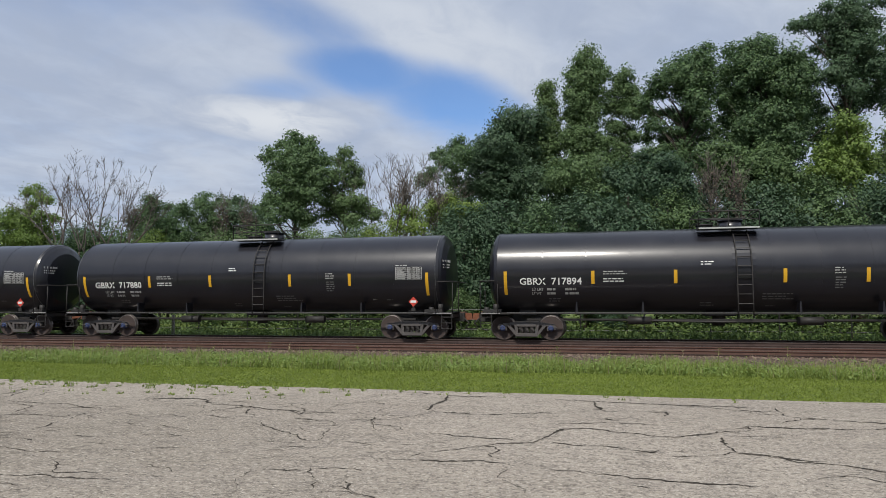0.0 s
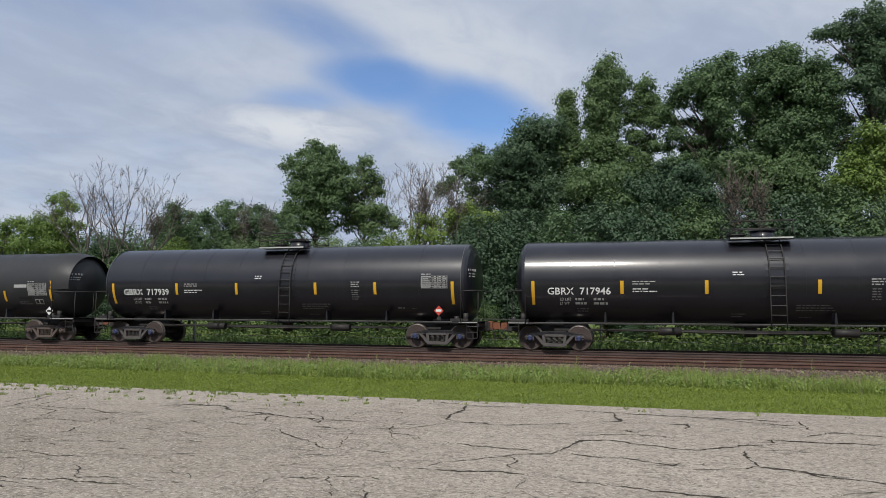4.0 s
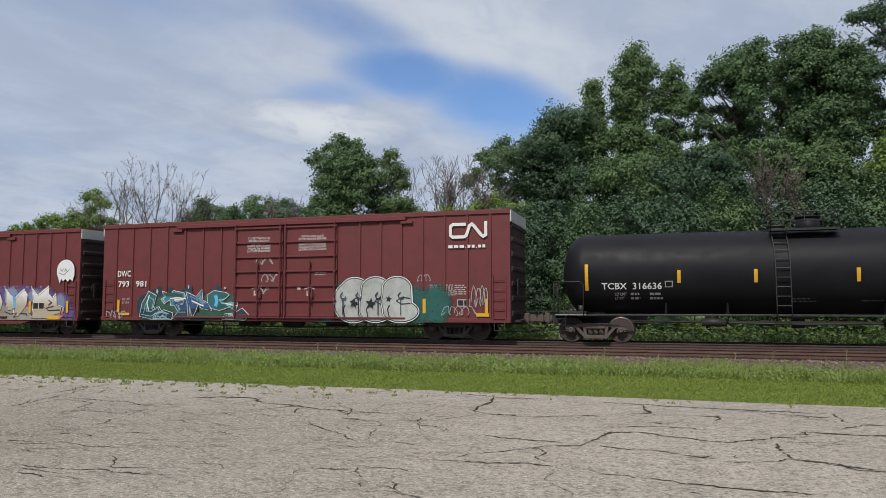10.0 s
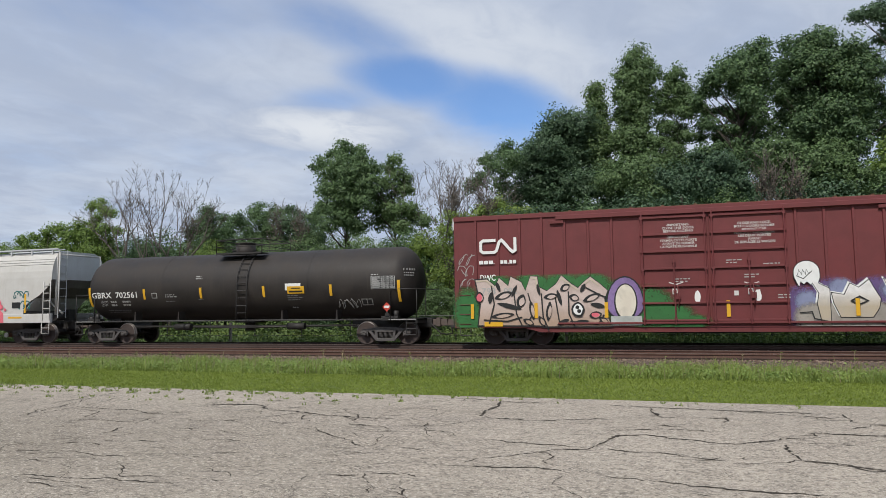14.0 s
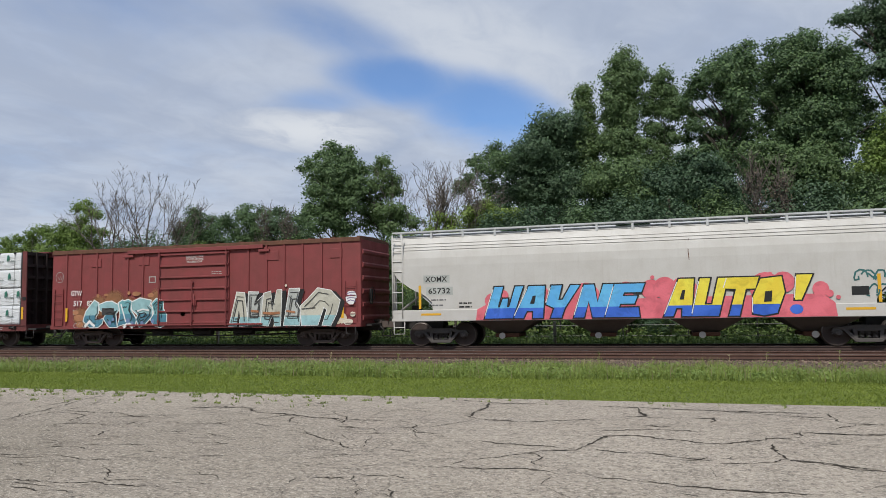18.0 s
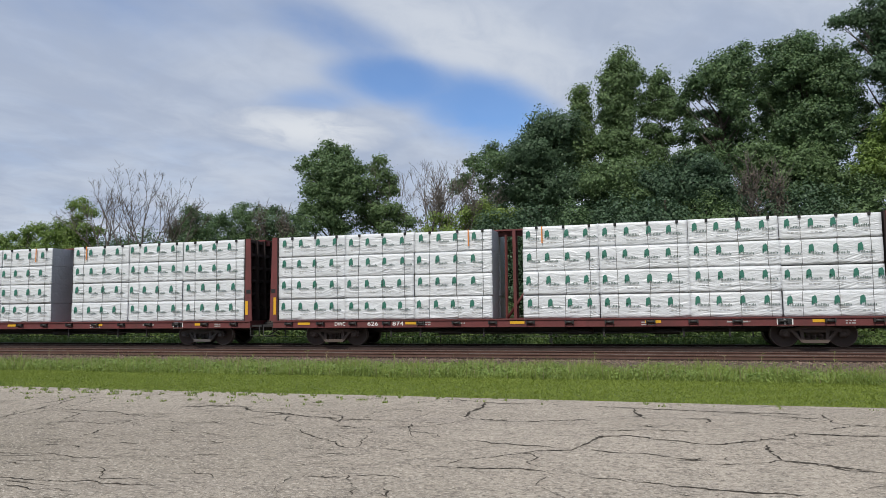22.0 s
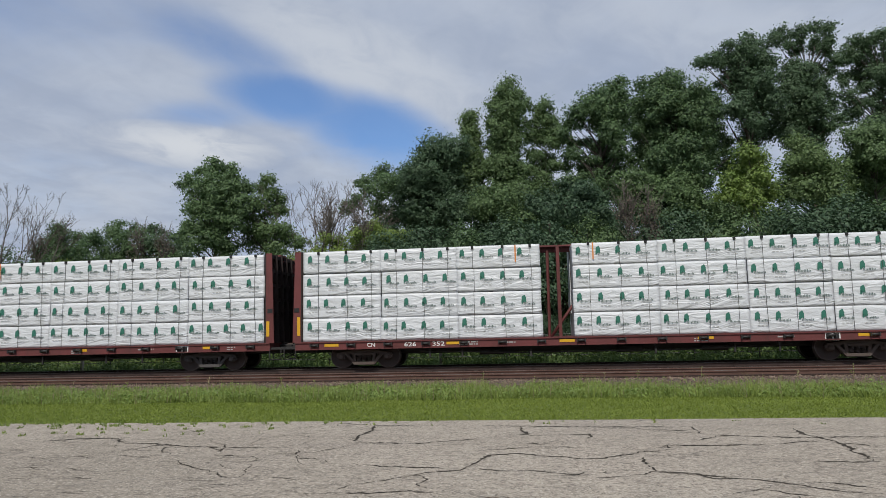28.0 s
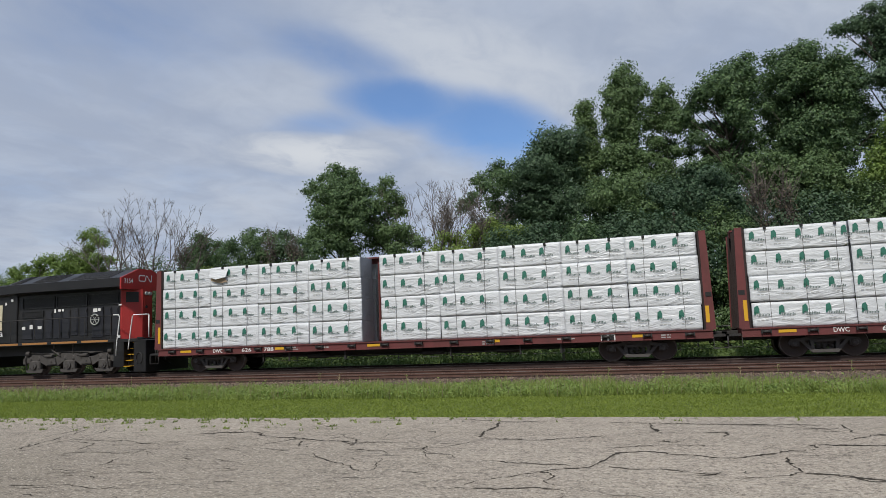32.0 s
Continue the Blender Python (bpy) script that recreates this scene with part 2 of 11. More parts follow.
M = {
    "gloss_black": worn("gloss_black_paint", (0.011, 0.0110, 0.016), (0.026, 0.026, 0.033), 0.38, 0.3, coat=0.6, rvar=0.05, spec=0.4),
    "grey_black": worn("weathered_grey_black_paint", (0.023, 0.024, 0.027), (0.043, 0.041, 0.040), 0.50, 0.5, spec=0.42),
    "satin_black": worn("satin_black_paint", (0.011, 0.0105, 0.013), (0.021, 0.020, 0.021), 0.52, 0.4, spec=0.16),
    "brown_black": worn("dusty_brown_black_paint", (0.024, 0.0205, 0.019), (0.055, 0.045, 0.038), 0.6, 0.6, spec=0.35),
    "frame_black": worn("grimy_black_steel", (0.020, 0.019, 0.019), (0.050, 0.044, 0.039), 0.65, 0.6, scale=3),
    "bogie": worn("grimy_cast_steel", (0.072, 0.068, 0.068), (0.115, 0.100, 0.090), 0.75, 0.7, scale=4),
    "bogie_rust": worn("rust_brown_cast_steel", (0.090, 0.070, 0.062), (0.13, 0.098, 0.08), 0.8, 0.7, scale=4),
    "wheel": worn("rusty_wheel_steel", (0.050, 0.037, 0.034), (0.085, 0.060, 0.050), 0.7, 0.7, 0.1, scale=5, streak=False),
    "tread": plain("polished_wheel_tread", (0.20, 0.18, 0.17), 0.4, 0.8),
    "cap_blue": plain("blue_bearing_cap", (0.035, 0.055, 0.14), 0.55),
    "coupler": worn("rusty_orange_coupler", (0.22, 0.075, 0.035), (0.10, 0.05, 0.035), 0.85, 0.7, scale=6),
    "yellow": plain("reflective_yellow_strip", (0.72, 0.40, 0.025), 0.45, 0, 0.15),
    "white": plain("white_lettering", (0.78, 0.78, 0.76), 0.6, 0, 0.15),
    "faded": plain("faded_grey_lettering", (0.40, 0.40, 0.39), 0.7, 0, 0.3),
    "dim": plain("dim_grey_lettering", (0.16, 0.16, 0.16), 0.7, 0, 0.3),
    "black_ink": plain("black_ink", (0.015, 0.015, 0.016), 0.6),
    "placard_red": plain("red_placard", (0.55, 0.06, 0.04), 0.5),
    "box_red": worn("brown_red_boxcar_paint", (0.152, 0.028, 0.030), (0.088, 0.026, 0.027), 0.62, 0.55),
    "box_red_bright": worn("faded_red_boxcar_paint", (0.230, 0.046, 0.047), (0.120, 0.038, 0.034), 0.62, 0.55),
    "rust": worn("rusted_steel", (0.14, 0.060, 0.035), (0.07, 0.035, 0.025), 0.85, 0.7, scale=4),
    "roof_grey": worn("galvanised_roof", (0.55, 0.56, 0.56), (0.32, 0.31, 0.30), 0.5, 0.4, 0.2),
    # box car ends: grime, and the ends' own shade darkened into the colour
    "end_grime_shade": worn("sooty_shaded_red_box_end", (0.045, 0.022, 0.022), (0.028, 0.020, 0.019), 0.8, 0.6),
    "hopper": worn("off_white_hopper_paint", (0.54, 0.53, 0.51), (0.34, 0.31, 0.27), 0.60, 0.35),
    "slope_grey": worn("grimy_shaded_grey_slope_sheet", (0.15, 0.145, 0.14), (0.08, 0.072, 0.066), 0.7, 0.6),
    "hopper_grey": worn("light_grey_hopper_end", (0.50, 0.52, 0.54), (0.34, 0.32, 0.30), 0.55, 0.4),
    "hopper_dirt": worn("grimy_hopper_chute", (0.13, 0.11, 0.10), (0.06, 0.05, 0.045), 0.8, 0.6),
    "beam_red": worn("dark_red_flatcar_paint", (0.155, 0.036, 0.036), (0.055, 0.030, 0.026), 0.7, 0.6),
    # bulkhead faces: the shade between coupled cars is put into this dark red
    "beam_shaded": worn("shaded_dark_red_end", (0.028, 0.016, 0.015), (0.018, 0.014, 0.013), 0.8, 0.6),
    "orange_strap": plain("orange_strap", (0.70, 0.26, 0.06), 0.7),
    "loco_black": worn("black_locomotive_paint", (0.012, 0.012, 0.013), (0.035, 0.032, 0.03), 0.42, 0.4),
    "loco_red": worn("red_locomotive_paint", (0.42, 0.030, 0.028), (0.22, 0.03, 0.028), 0.45, 0.4),
    "loco_truck": worn("dusty_grey_cast_steel", (0.072, 0.066, 0.062), (0.042, 0.038, 0.035), 0.8, 0.6, scale=4),
    "loco_door": worn("blue_black_hood_paint", (0.019, 0.020, 0.027), (0.035, 0.034, 0.034), 0.4, 0.4),
    "loco_stripe": plain("orange_reflective_stripe", (0.40, 0.19, 0.06), 0.5),
    "cream": plain("cream_paint", (0.62, 0.56, 0.40), 0.6),
    "g_teal": sprayed("teal_spray_paint", (0.022, 0.115, 0.115), 0.6),
    "g_aqua": sprayed("pale_aqua_spray_paint", (0.27, 0.46, 0.49), 0.6),
    "g_blue": sprayed("sky_blue_spray_paint", (0.10, 0.40, 0.78), 0.55),
    "g_royal": sprayed("royal_blue_spray_paint", (0.03, 0.12, 0.55), 0.55),
    "g_pink": sprayed("coral_pink_spray_paint", (0.66, 0.13, 0.17), 0.6),
    "g_yellow": sprayed("yellow_spray_paint", (0.80, 0.62, 0.05), 0.55),
    "g_silver": sprayed("silver_grey_spray_paint", (0.40, 0.42, 0.40), 0.5),
    "g_beige": sprayed("beige_spray_paint", (0.62, 0.54, 0.42), 0.6),
    "g_purple": sprayed("purple_spray_paint", (0.20, 0.13, 0.30), 0.6),
    "g_navy": sprayed("dark_navy_spray_paint", (0.016, 0.036, 0.055), 0.6),
    "g_orange": sprayed("faded_orange_spray_paint", (0.36, 0.16, 0.075), 0.6),
    "g_white": sprayed("white_spray_paint", (0.76, 0.77, 0.76), 0.6, 0, 0.1),
    "g_deep": sprayed("deep_blue_spray_paint", (0.025, 0.06, 0.14), 0.6),
    "g_steel": sprayed("steel_blue_spray_paint", (0.06, 0.20, 0.28), 0.6),
    "g_royal_dark": sprayed("dark_royal_blue_spray_paint", (0.03, 0.09, 0.22), 0.6),
    "g_green_dark": sprayed("dark_green_spray_paint", (0.025, 0.085, 0.055), 0.6),
    "g_turq": sprayed("turquoise_spray_paint", (0.14, 0.36, 0.40), 0.6),
    "g_cream": sprayed("cream_white_spray_paint", (0.66, 0.60, 0.50), 0.6, 0, 0.25),
    "g_blue_soft": sprayed("soft_blue_spray_paint", (0.16, 0.24, 0.42), 0.6),
    "g_pale": sprayed("pale_grey_spray_paint", (0.46, 0.45, 0.38), 0.6),
    "notice": plain("white_stencil_paint", (0.62, 0.60, 0.58), 0.6, 0, 0.2),
    "bare_wood": plain("bare_sawn_lumber", (0.36, 0.27, 0.18), 0.8),
    "logo_green": plain("green_print", (0.040, 0.180, 0.130), 0.5, 0, 0.1),
    "print_grey": plain("dark_green_grey_print", (0.140, 0.190, 0.180), 0.5, 0, 0.1),
    "seam": plain("dark_strap", (0.05, 0.05, 0.05), 0.6),
    "leaf": leafy("green_leaves", (0.048, 0.094, 0.044), (0.165, 0.262, 0.108)),
    "leaf_dark": leafy("dark_green_leaves", (0.036, 0.074, 0.046), (0.112, 0.190, 0.102)),
    "leaf_light": leafy("yellow_green_leaves", (0.080, 0.142, 0.034), (0.235, 0.340, 0.085)),
    "undergrowth": leafy("undergrowth_leaves", (0.060, 0.112, 0.034), (0.165, 0.245, 0.078)),
    "leaf_dry": leafy("dry_brown_leaves", (0.085, 0.075, 0.055), (0.16, 0.14, 0.10)),
    "grass": leafy("tall_green_grass", (0.075, 0.130, 0.024), (0.310, 0.395, 0.105)),
    "lawn": leafy("mown_green_grass", (0.125, 0.180, 0.024), (0.275, 0.345, 0.064)),
    "weed": leafy("broad_weed_leaves", (0.10, 0.165, 0.040), (0.26, 0.36, 0.095)),
    "straw": leafy("pale_grass_stalks", (0.22, 0.20, 0.11), (0.38, 0.34, 0.20)),
    "bark": worn("grey_brown_bark", (0.085, 0.070, 0.056), (0.045, 0.038, 0.032), 0.9, 0.7, scale=3),
    "bark_pale": worn("pale_dead_wood", (0.145, 0.122, 0.105), (0.075, 0.065, 0.057), 0.9, 0.7, scale=3),
    "rail_main": worn("dark_brown_rail", (0.080, 0.052, 0.044), (0.045, 0.032, 0.027), 0.8, 0.6, scale=3, streak=False),
    "rail_foot": worn("shaded_rusty_rail_foot", (0.040, 0.022, 0.018), (0.022, 0.015, 0.012), 0.9, 0.6, scale=3, streak=False),
    "rail_side": worn("rusty_rail", (0.128, 0.068, 0.051), (0.060, 0.036, 0.030), 0.85, 0.6, scale=3, streak=False),
    "rail_top": plain("polished_rail_head", (0.40, 0.38, 0.36), 0.35, 0.9),
    "tie": worn("weathered_wooden_tie", (0.070, 0.050, 0.038), (0.035, 0.027, 0.022), 0.9, 0.7, scale=4, streak=False),
    "fence": plain("black_fence_steel", (0.02, 0.02, 0.02), 0.5),
    "post": plain("weathered_pale_post", (0.34, 0.31, 0.27), 0.85),
    "brick": worn("red_brick", (0.22, 0.075, 0.05), (0.13, 0.055, 0.04), 0.85, 0.5),
}



def faded_spray(name, low, high, z0, z1):
    """Sprayed paint that goes over from one colour to another between two heights, with scuffs."""
    k = Mat(name, 0.6)
    part_z = k.t.nodes.new("ShaderNodeSeparateXYZ")
    k.link(k.coords(), part_z.inputs[0])
    c = k.mix(k.rng(part_z.outputs[2], z0, z1), low, high)
    c = k.mix(k.rng(k.noise(2.2, 5, 0.6, (1, 1, 1), 0.8), 0.45, 0.72, 0, 0.5), c, tuple(0.62 * (a + b) / 2 for a, b in zip(low, high)))
    c = k.mix(k.rng(k.noise(38, 3, 0.7), 0.52, 0.75, 0, 0.4), c, tuple(0.5 * a for a in low))
    k.colour(c)
    return k.m


def misty_spray(name, base, most=0.92):
    """Overspray: paint that thins out towards its edge and lets the steel show through."""
    k = Mat(name, 0.6)
    k.colour(k.mix(k.rng(k.noise(1.6, 4, 0.6), 0.35, 0.65, 0, 0.6), base, tuple(0.6 * x for x in base)))
    at = k.t.nodes.new("ShaderNodeAttribute")
    at.attribute_name = "thickness"
    soft = k.t.nodes.new("ShaderNodeMath")
    soft.operation, soft.use_clamp = "MULTIPLY_ADD", True
    k.link(k.rng(k.noise(9, 4, 0.7), 0.3, 0.7, -0.28, 0.28), soft.inputs[0])
    k.link(k.rng(at.outputs["Fac"], 0.0, 0.25, 0, 1), soft.inputs[1])
    k.link(at.outputs["Fac"], soft.inputs[2])
    k.link(k.rng(soft.outputs[0], 0.0, 0.9, 0.0, most), k.b.inputs["Alpha"])
    return k.m


M["g_dusk"] = faded_spray("white_to_beige_spray_paint", (0.46, 0.39, 0.29), (0.78, 0.77, 0.76), 1.30, 1.85)
M["g_sand"] = faded_spray("brown_to_mauve_spray_paint", (0.42, 0.30, 0.22), (0.58, 0.47, 0.43), 0.85, 1.55)
M["g_mist_green"] = misty_spray("green_overspray", (0.035, 0.17, 0.045))
M["g_mist_purple"] = misty_spray("purple_overspray", (0.16, 0.10, 0.27), 0.85)
M["g_mist_blue"] = misty_spray("pale_blue_overspray", (0.30, 0.34, 0.52), 0.8)
M["g_mist_teal"] = misty_spray("teal_overspray", (0.022, 0.125, 0.110), 0.9)
M["g_mist_orange"] = misty_spray("faded_orange_overspray", (0.34, 0.16, 0.075), 0.8)
M["g_mist_stone"] = misty_spray("grey_beige_overspray", (0.36, 0.33, 0.29), 0.95)

k = Mat("plastic_lumber_wrap", 0.38, 0, 0.45)
n1 = k.noise(1.1, 4, 0.6)
k.colour(k.mix(k.rng(n1, 0.35, 0.7, 0, 0.35), (0.690, 0.712, 0.735), (0.57, 0.60, 0.63)))
turned = k.t.nodes.new("ShaderNodeMapping")
turned.inputs["Rotation"].default_value = (0, radians(52), 0)
turned.inputs["Scale"].default_value = (0.55, 1.0, 2.3)
k.link(k.coords(), turned.inputs[0])
shift = k.t.nodes.new("ShaderNodeVectorMath")
shift.operation = "ADD"
k.link(turned.outputs[0], shift.inputs[0])
orand = k.t.nodes.new("ShaderNodeObjectInfo")
wide = k.t.nodes.new("ShaderNodeMath")
wide.operation = "MULTIPLY"
wide.inputs[1].default_value = 40.0
k.link(orand.outputs["Random"], wide.inputs[0])
k.link(wide.outputs[0], shift.inputs[1])
fold = k.t.nodes.new("ShaderNodeTexNoise")
fold.inputs["Scale"].default_value, fold.inputs["Detail"].default_value, fold.inputs["Distortion"].default_value = 1.7, 3, 1.4
k.link(shift.outputs[0], fold.inputs["Vector"])
fold2 = k.noise(7, 4, 0.6, (1.0, 1.0, 0.7), 1.2)
turned2 = k.t.nodes.new("ShaderNodeMapping")
turned2.inputs["Rotation"].default_value = (0, radians(-48), 0)
turned2.inputs["Scale"].default_value = (0.45, 1.0, 3.4)
k.link(shift.outputs[0], turned2.inputs[0])
crease = k.t.nodes.new("ShaderNodeTexNoise")
crease.inputs["Scale"].default_value, crease.inputs["Detail"].default_value, crease.inputs["Distortion"].default_value = 1.0, 2, 0.8
k.link(turned2.outputs[0], crease.inputs["Vector"])
sharp = k.t.nodes.new("ShaderNodeMath")
sharp.operation = "PINGPONG"
sharp.inputs[1].default_value = 0.16
k.link(crease.outputs["Fac"], sharp.inputs[0])
taut = k.t.nodes.new("ShaderNodeMath")
taut.operation = "MULTIPLY"
k.link(k.rng(k.noise(0.9, 2, 0.5, (1, 1, 1.5)), 0.44, 0.66), taut.inputs[0])
k.link(k.rng(sharp.outputs[0], 0.0, 0.16, 0.0, 0.14), taut.inputs[1])
height = k.t.nodes.new("ShaderNodeMath")
height.operation = "ADD"
k.link(k.mix(0.14, fold.outputs["Fac"], fold2), height.inputs[0])
k.link(taut.outputs[0], height.inputs[1])
k.bump(height.outputs[0], 1.0, 0.07)
M["wrap"] = k.m
k = Mat("grey_lumber_wrap", 0.45, 0, 0.4)
k.colour(k.mix(k.rng(k.noise(1.4, 4), 0.35, 0.7, 0, 0.5), (0.46, 0.48, 0.51), (0.34, 0.36, 0.39)))
k.bump(k.noise(2.6, 3, 0.55, (1, 1, 1), 2.2), 0.7, 0.06)
M["wrap_grey"] = k.m

k = Mat("old_weathered_pavement", 0.92, 0, 0.2)
g1, g2, g3 = k.noise(0.22, 5, 0.6, (0.6, 1, 1)), k.noise(2.0, 6, 0.72), k.noise(11, 7, 0.85)
c = k.mix(k.rng(g1, 0.36, 0.66), (0.372, 0.322, 0.262), (0.468, 0.410, 0.338))
c = k.mix(k.rng(g2, 0.46, 0.66, 0, 0.3), c, (0.285, 0.252, 0.212))
c = k.mix(k.rng(k.noise(0.55, 6, 0.7, (0.35, 1.3, 1), 0.6), 0.54, 0.68, 0, 0.45), c, (0.235, 0.205, 0.178))
c = k.mix(k.rng(g3, 0.50, 0.60, 0, 0.8), c, (0.135, 0.118, 0.102))
c = k.mix(k.rng(k.noise(17, 6, 0.85), 0.55, 0.66, 0, 0.8), c, (0.62, 0.57, 0.505))
c = k.mix(k.rng(k.noise(60, 3, 0.7), 0.56, 0.66, 0, 0.7), c, (0.10, 0.088, 0.075))
c = k.mix(k.rng(k.noise(75, 3, 0.7), 0.56, 0.68, 0, 0.6), c, (0.72, 0.66, 0.585))
c = k.mix(k.rng(k.noise(4, 6, 0.85, (0.6, 1.0, 1)), 0.56, 0.68, 0, 0.4), c, (0.17, 0.147, 0.124))
# an old oil-brown stain on the car park
off = k.t.nodes.new("ShaderNodeVectorMath")
off.operation = "SUBTRACT"
k.link(k.coords((0.15, 0.24, 1)), off.inputs[0])
off.inputs[1].default_value = (-1.35, 1.65, 0)
far = k.t.nodes.new("ShaderNodeVectorMath")
far.operation = "LENGTH"
k.link(off.outputs[0], far.inputs[0])
edge_ = k.t.nodes.new("ShaderNodeMath")
edge_.operation = "MULTIPLY_ADD"
k.link(k.noise(0.9, 5, 0.65), edge_.inputs[0])
edge_.inputs[1].default_value = 1.4
k.link(far.outputs["Value"], edge_.inputs[2])
c = k.mix(k.rng(edge_.outputs[0], 0.8, 1.9, 0.46, 0.0), c, (0.175, 0.155, 0.118))
v = k.t.nodes.new("ShaderNodeTexVoronoi")
v.feature = "DISTANCE_TO_EDGE"
v.inputs["Scale"].default_value = 1.15
nv = k.t.nodes.new("ShaderNodeTexNoise")
nv.inputs["Scale"].default_value, nv.inputs["Detail"].default_value, nv.inputs["Roughness"].default_value = 1.5, 10, 0.68
k.link(k.coords(), nv.inputs["Vector"])
add = k.t.nodes.new("ShaderNodeVectorMath")
add.operation = "MULTIPLY_ADD"
k.link(nv.outputs["Color"], add.inputs[0])
add.inputs[1].default_value = (1.1, 1.1, 0)
k.link(k.coords((0.8, 1.15, 1)), add.inputs[2])
k.link(add.outputs[0], v.inputs["Vector"])
hair = k.rng(v.outputs["Distance"], 0.003, 0.012, 1, 0)
where = k.rng(k.noise(0.5, 3, 0.5), 0.40, 0.50)
hm = k.t.nodes.new("ShaderNodeMath")
hm.operation = "MULTIPLY"
k.link(hair, hm.inputs[0])
k.link(where, hm.inputs[1])
hs = k.t.nodes.new("ShaderNodeMath")
hs.operation = "MULTIPLY"
k.link(hm.outputs[0], hs.inputs[0])
hs.inputs[1].default_value = 0.6
c = k.mix(hs.outputs[0], c, (0.085, 0.075, 0.062))
# a fine net of shrinkage cracks over the old surface
v2 = k.t.nodes.new("ShaderNodeTexVoronoi")
v2.feature = "DISTANCE_TO_EDGE"
v2.inputs["Scale"].default_value = 8.5
add2 = k.t.nodes.new("ShaderNodeVectorMath")
add2.operation = "MULTIPLY_ADD"
k.link(nv.outputs["Color"], add2.inputs[0])
add2.inputs[1].default_value = (0.8, 0.8, 0)
k.link(k.coords((0.55, 0.95, 1)), add2.inputs[2])
k.link(add2.outputs[0], v2.inputs["Vector"])
net = k.rng(v2.outputs["Distance"], 0.03, 0.10, 1, 0)
nm = k.t.nodes.new("ShaderNodeMath")
nm.operation = "MULTIPLY"
k.link(net, nm.inputs[0])
k.link(k.rng(k.noise(2.2, 6, 0.75), 0.42, 0.66, 0.0, 0.5), nm.inputs[1])
c = k.mix(nm.outputs[0], c, (0.085, 0.075, 0.062))
c = k.mix(k.rng(k.noise(24, 3, 0.6), 0.57, 0.63, 0, 0.75), c, (0.12, 0.103, 0.085))
c = k.mix(k.rng(k.noise(30, 3, 0.6, (0.8, 1, 1)), 0.58, 0.64, 0, 0.7), c, (0.66, 0.60, 0.51))
k.colour(c)
k.bump(k.mix(0.4, g3, g2), 0.9, 0.02)
M["pavement"] = k.m
k = Mat("dark_open_crack", 0.95, 0, 0.2)
k.colour(k.mix(k.rng(k.noise(14, 4, 0.7), 0.35, 0.7), (0.030, 0.026, 0.022), (0.085, 0.072, 0.057)))
M["crack"] = k.m
k = Mat("grass_ground", 0.95, 0, 0.2)
k.colour(k.mix(k.rng(k.noise(3.0, 6, 0.7), 0.3, 0.7), (0.080, 0.120, 0.024), (0.150, 0.185, 0.050)))
k.bump(k.noise(30, 4, 0.7), 0.6, 0.03)
M["ground"] = k.m
k = Mat("brown_grey_ballast", 0.95, 0, 0.2)
k.colour(k.mix(k.random(True), (0.085, 0.055, 0.042), (0.27, 0.20, 0.16)))
M["stone"] = k.m
# stones between the rails: shade under the rails is put into a darker colour
k = Mat("dark_shaded_ballast", 0.95, 0, 0.2)
k.colour(k.mix(k.random(True), (0.060, 0.047, 0.041), (0.19, 0.15, 0.128)))
M["stone_dark"] = k.m
k = Mat("ballast_bed", 0.95, 0, 0.2)
k.colour(k.mix(k.rng(k.noise(24, 4, 0.75), 0.3, 0.7), (0.060, 0.046, 0.040), (0.19, 0.145, 0.12)))
k.bump(k.noise(24, 4, 0.75), 0.8, 0.04)
M["ballast"] = k.m

# ---- mesh helpers ----


def box(bm, x0, x1, y0, y1, z0, z1, bevel=0.0):
    vs = [bm.verts.new((x, y, z)) for z in (z0, z1) for y in (y0, y1) for x in (x0, x1)]
    fs = [bm.faces.new([vs[i] for i in f]) for f in ((0, 2, 3, 1), (4, 5, 7, 6), (0, 1, 5, 4), (2, 6, 7, 3), (0, 4, 6, 2), (1, 3, 7, 5))]
    if bevel:
        edges = {e for f in fs for e in f.edges}
        bmesh.ops.bevel(bm, geom=list(edges), offset=bevel, segments=1, affect="EDGES")
    return vs


def cyl(bm, p, q, r, seg=10, r2=None, caps=True):
    p, q = Vector(p), Vector(q)
    d = (q - p).normalized()
    s = d.orthogonal().normalized()
    t = d.cross(s)
    rings = []
    for c, rad in ((p, r), (q, r if r2 is None else r2)):
        rings.append([bm.verts.new(c + (s * math.cos(2 * math.pi * i / seg) + t * math.sin(2 * math.pi * i / seg)) * rad) for i in range(seg)])
    for i in range(seg):
        j = (i + 1) % seg
        f = bm.faces.new((rings[0][i], rings[0][j], rings[1][j], rings[1][i]))
        f.smooth = seg > 6
    if caps:
        bm.faces.new(list(reversed(rings[0])))
        bm.faces.new(rings[1])


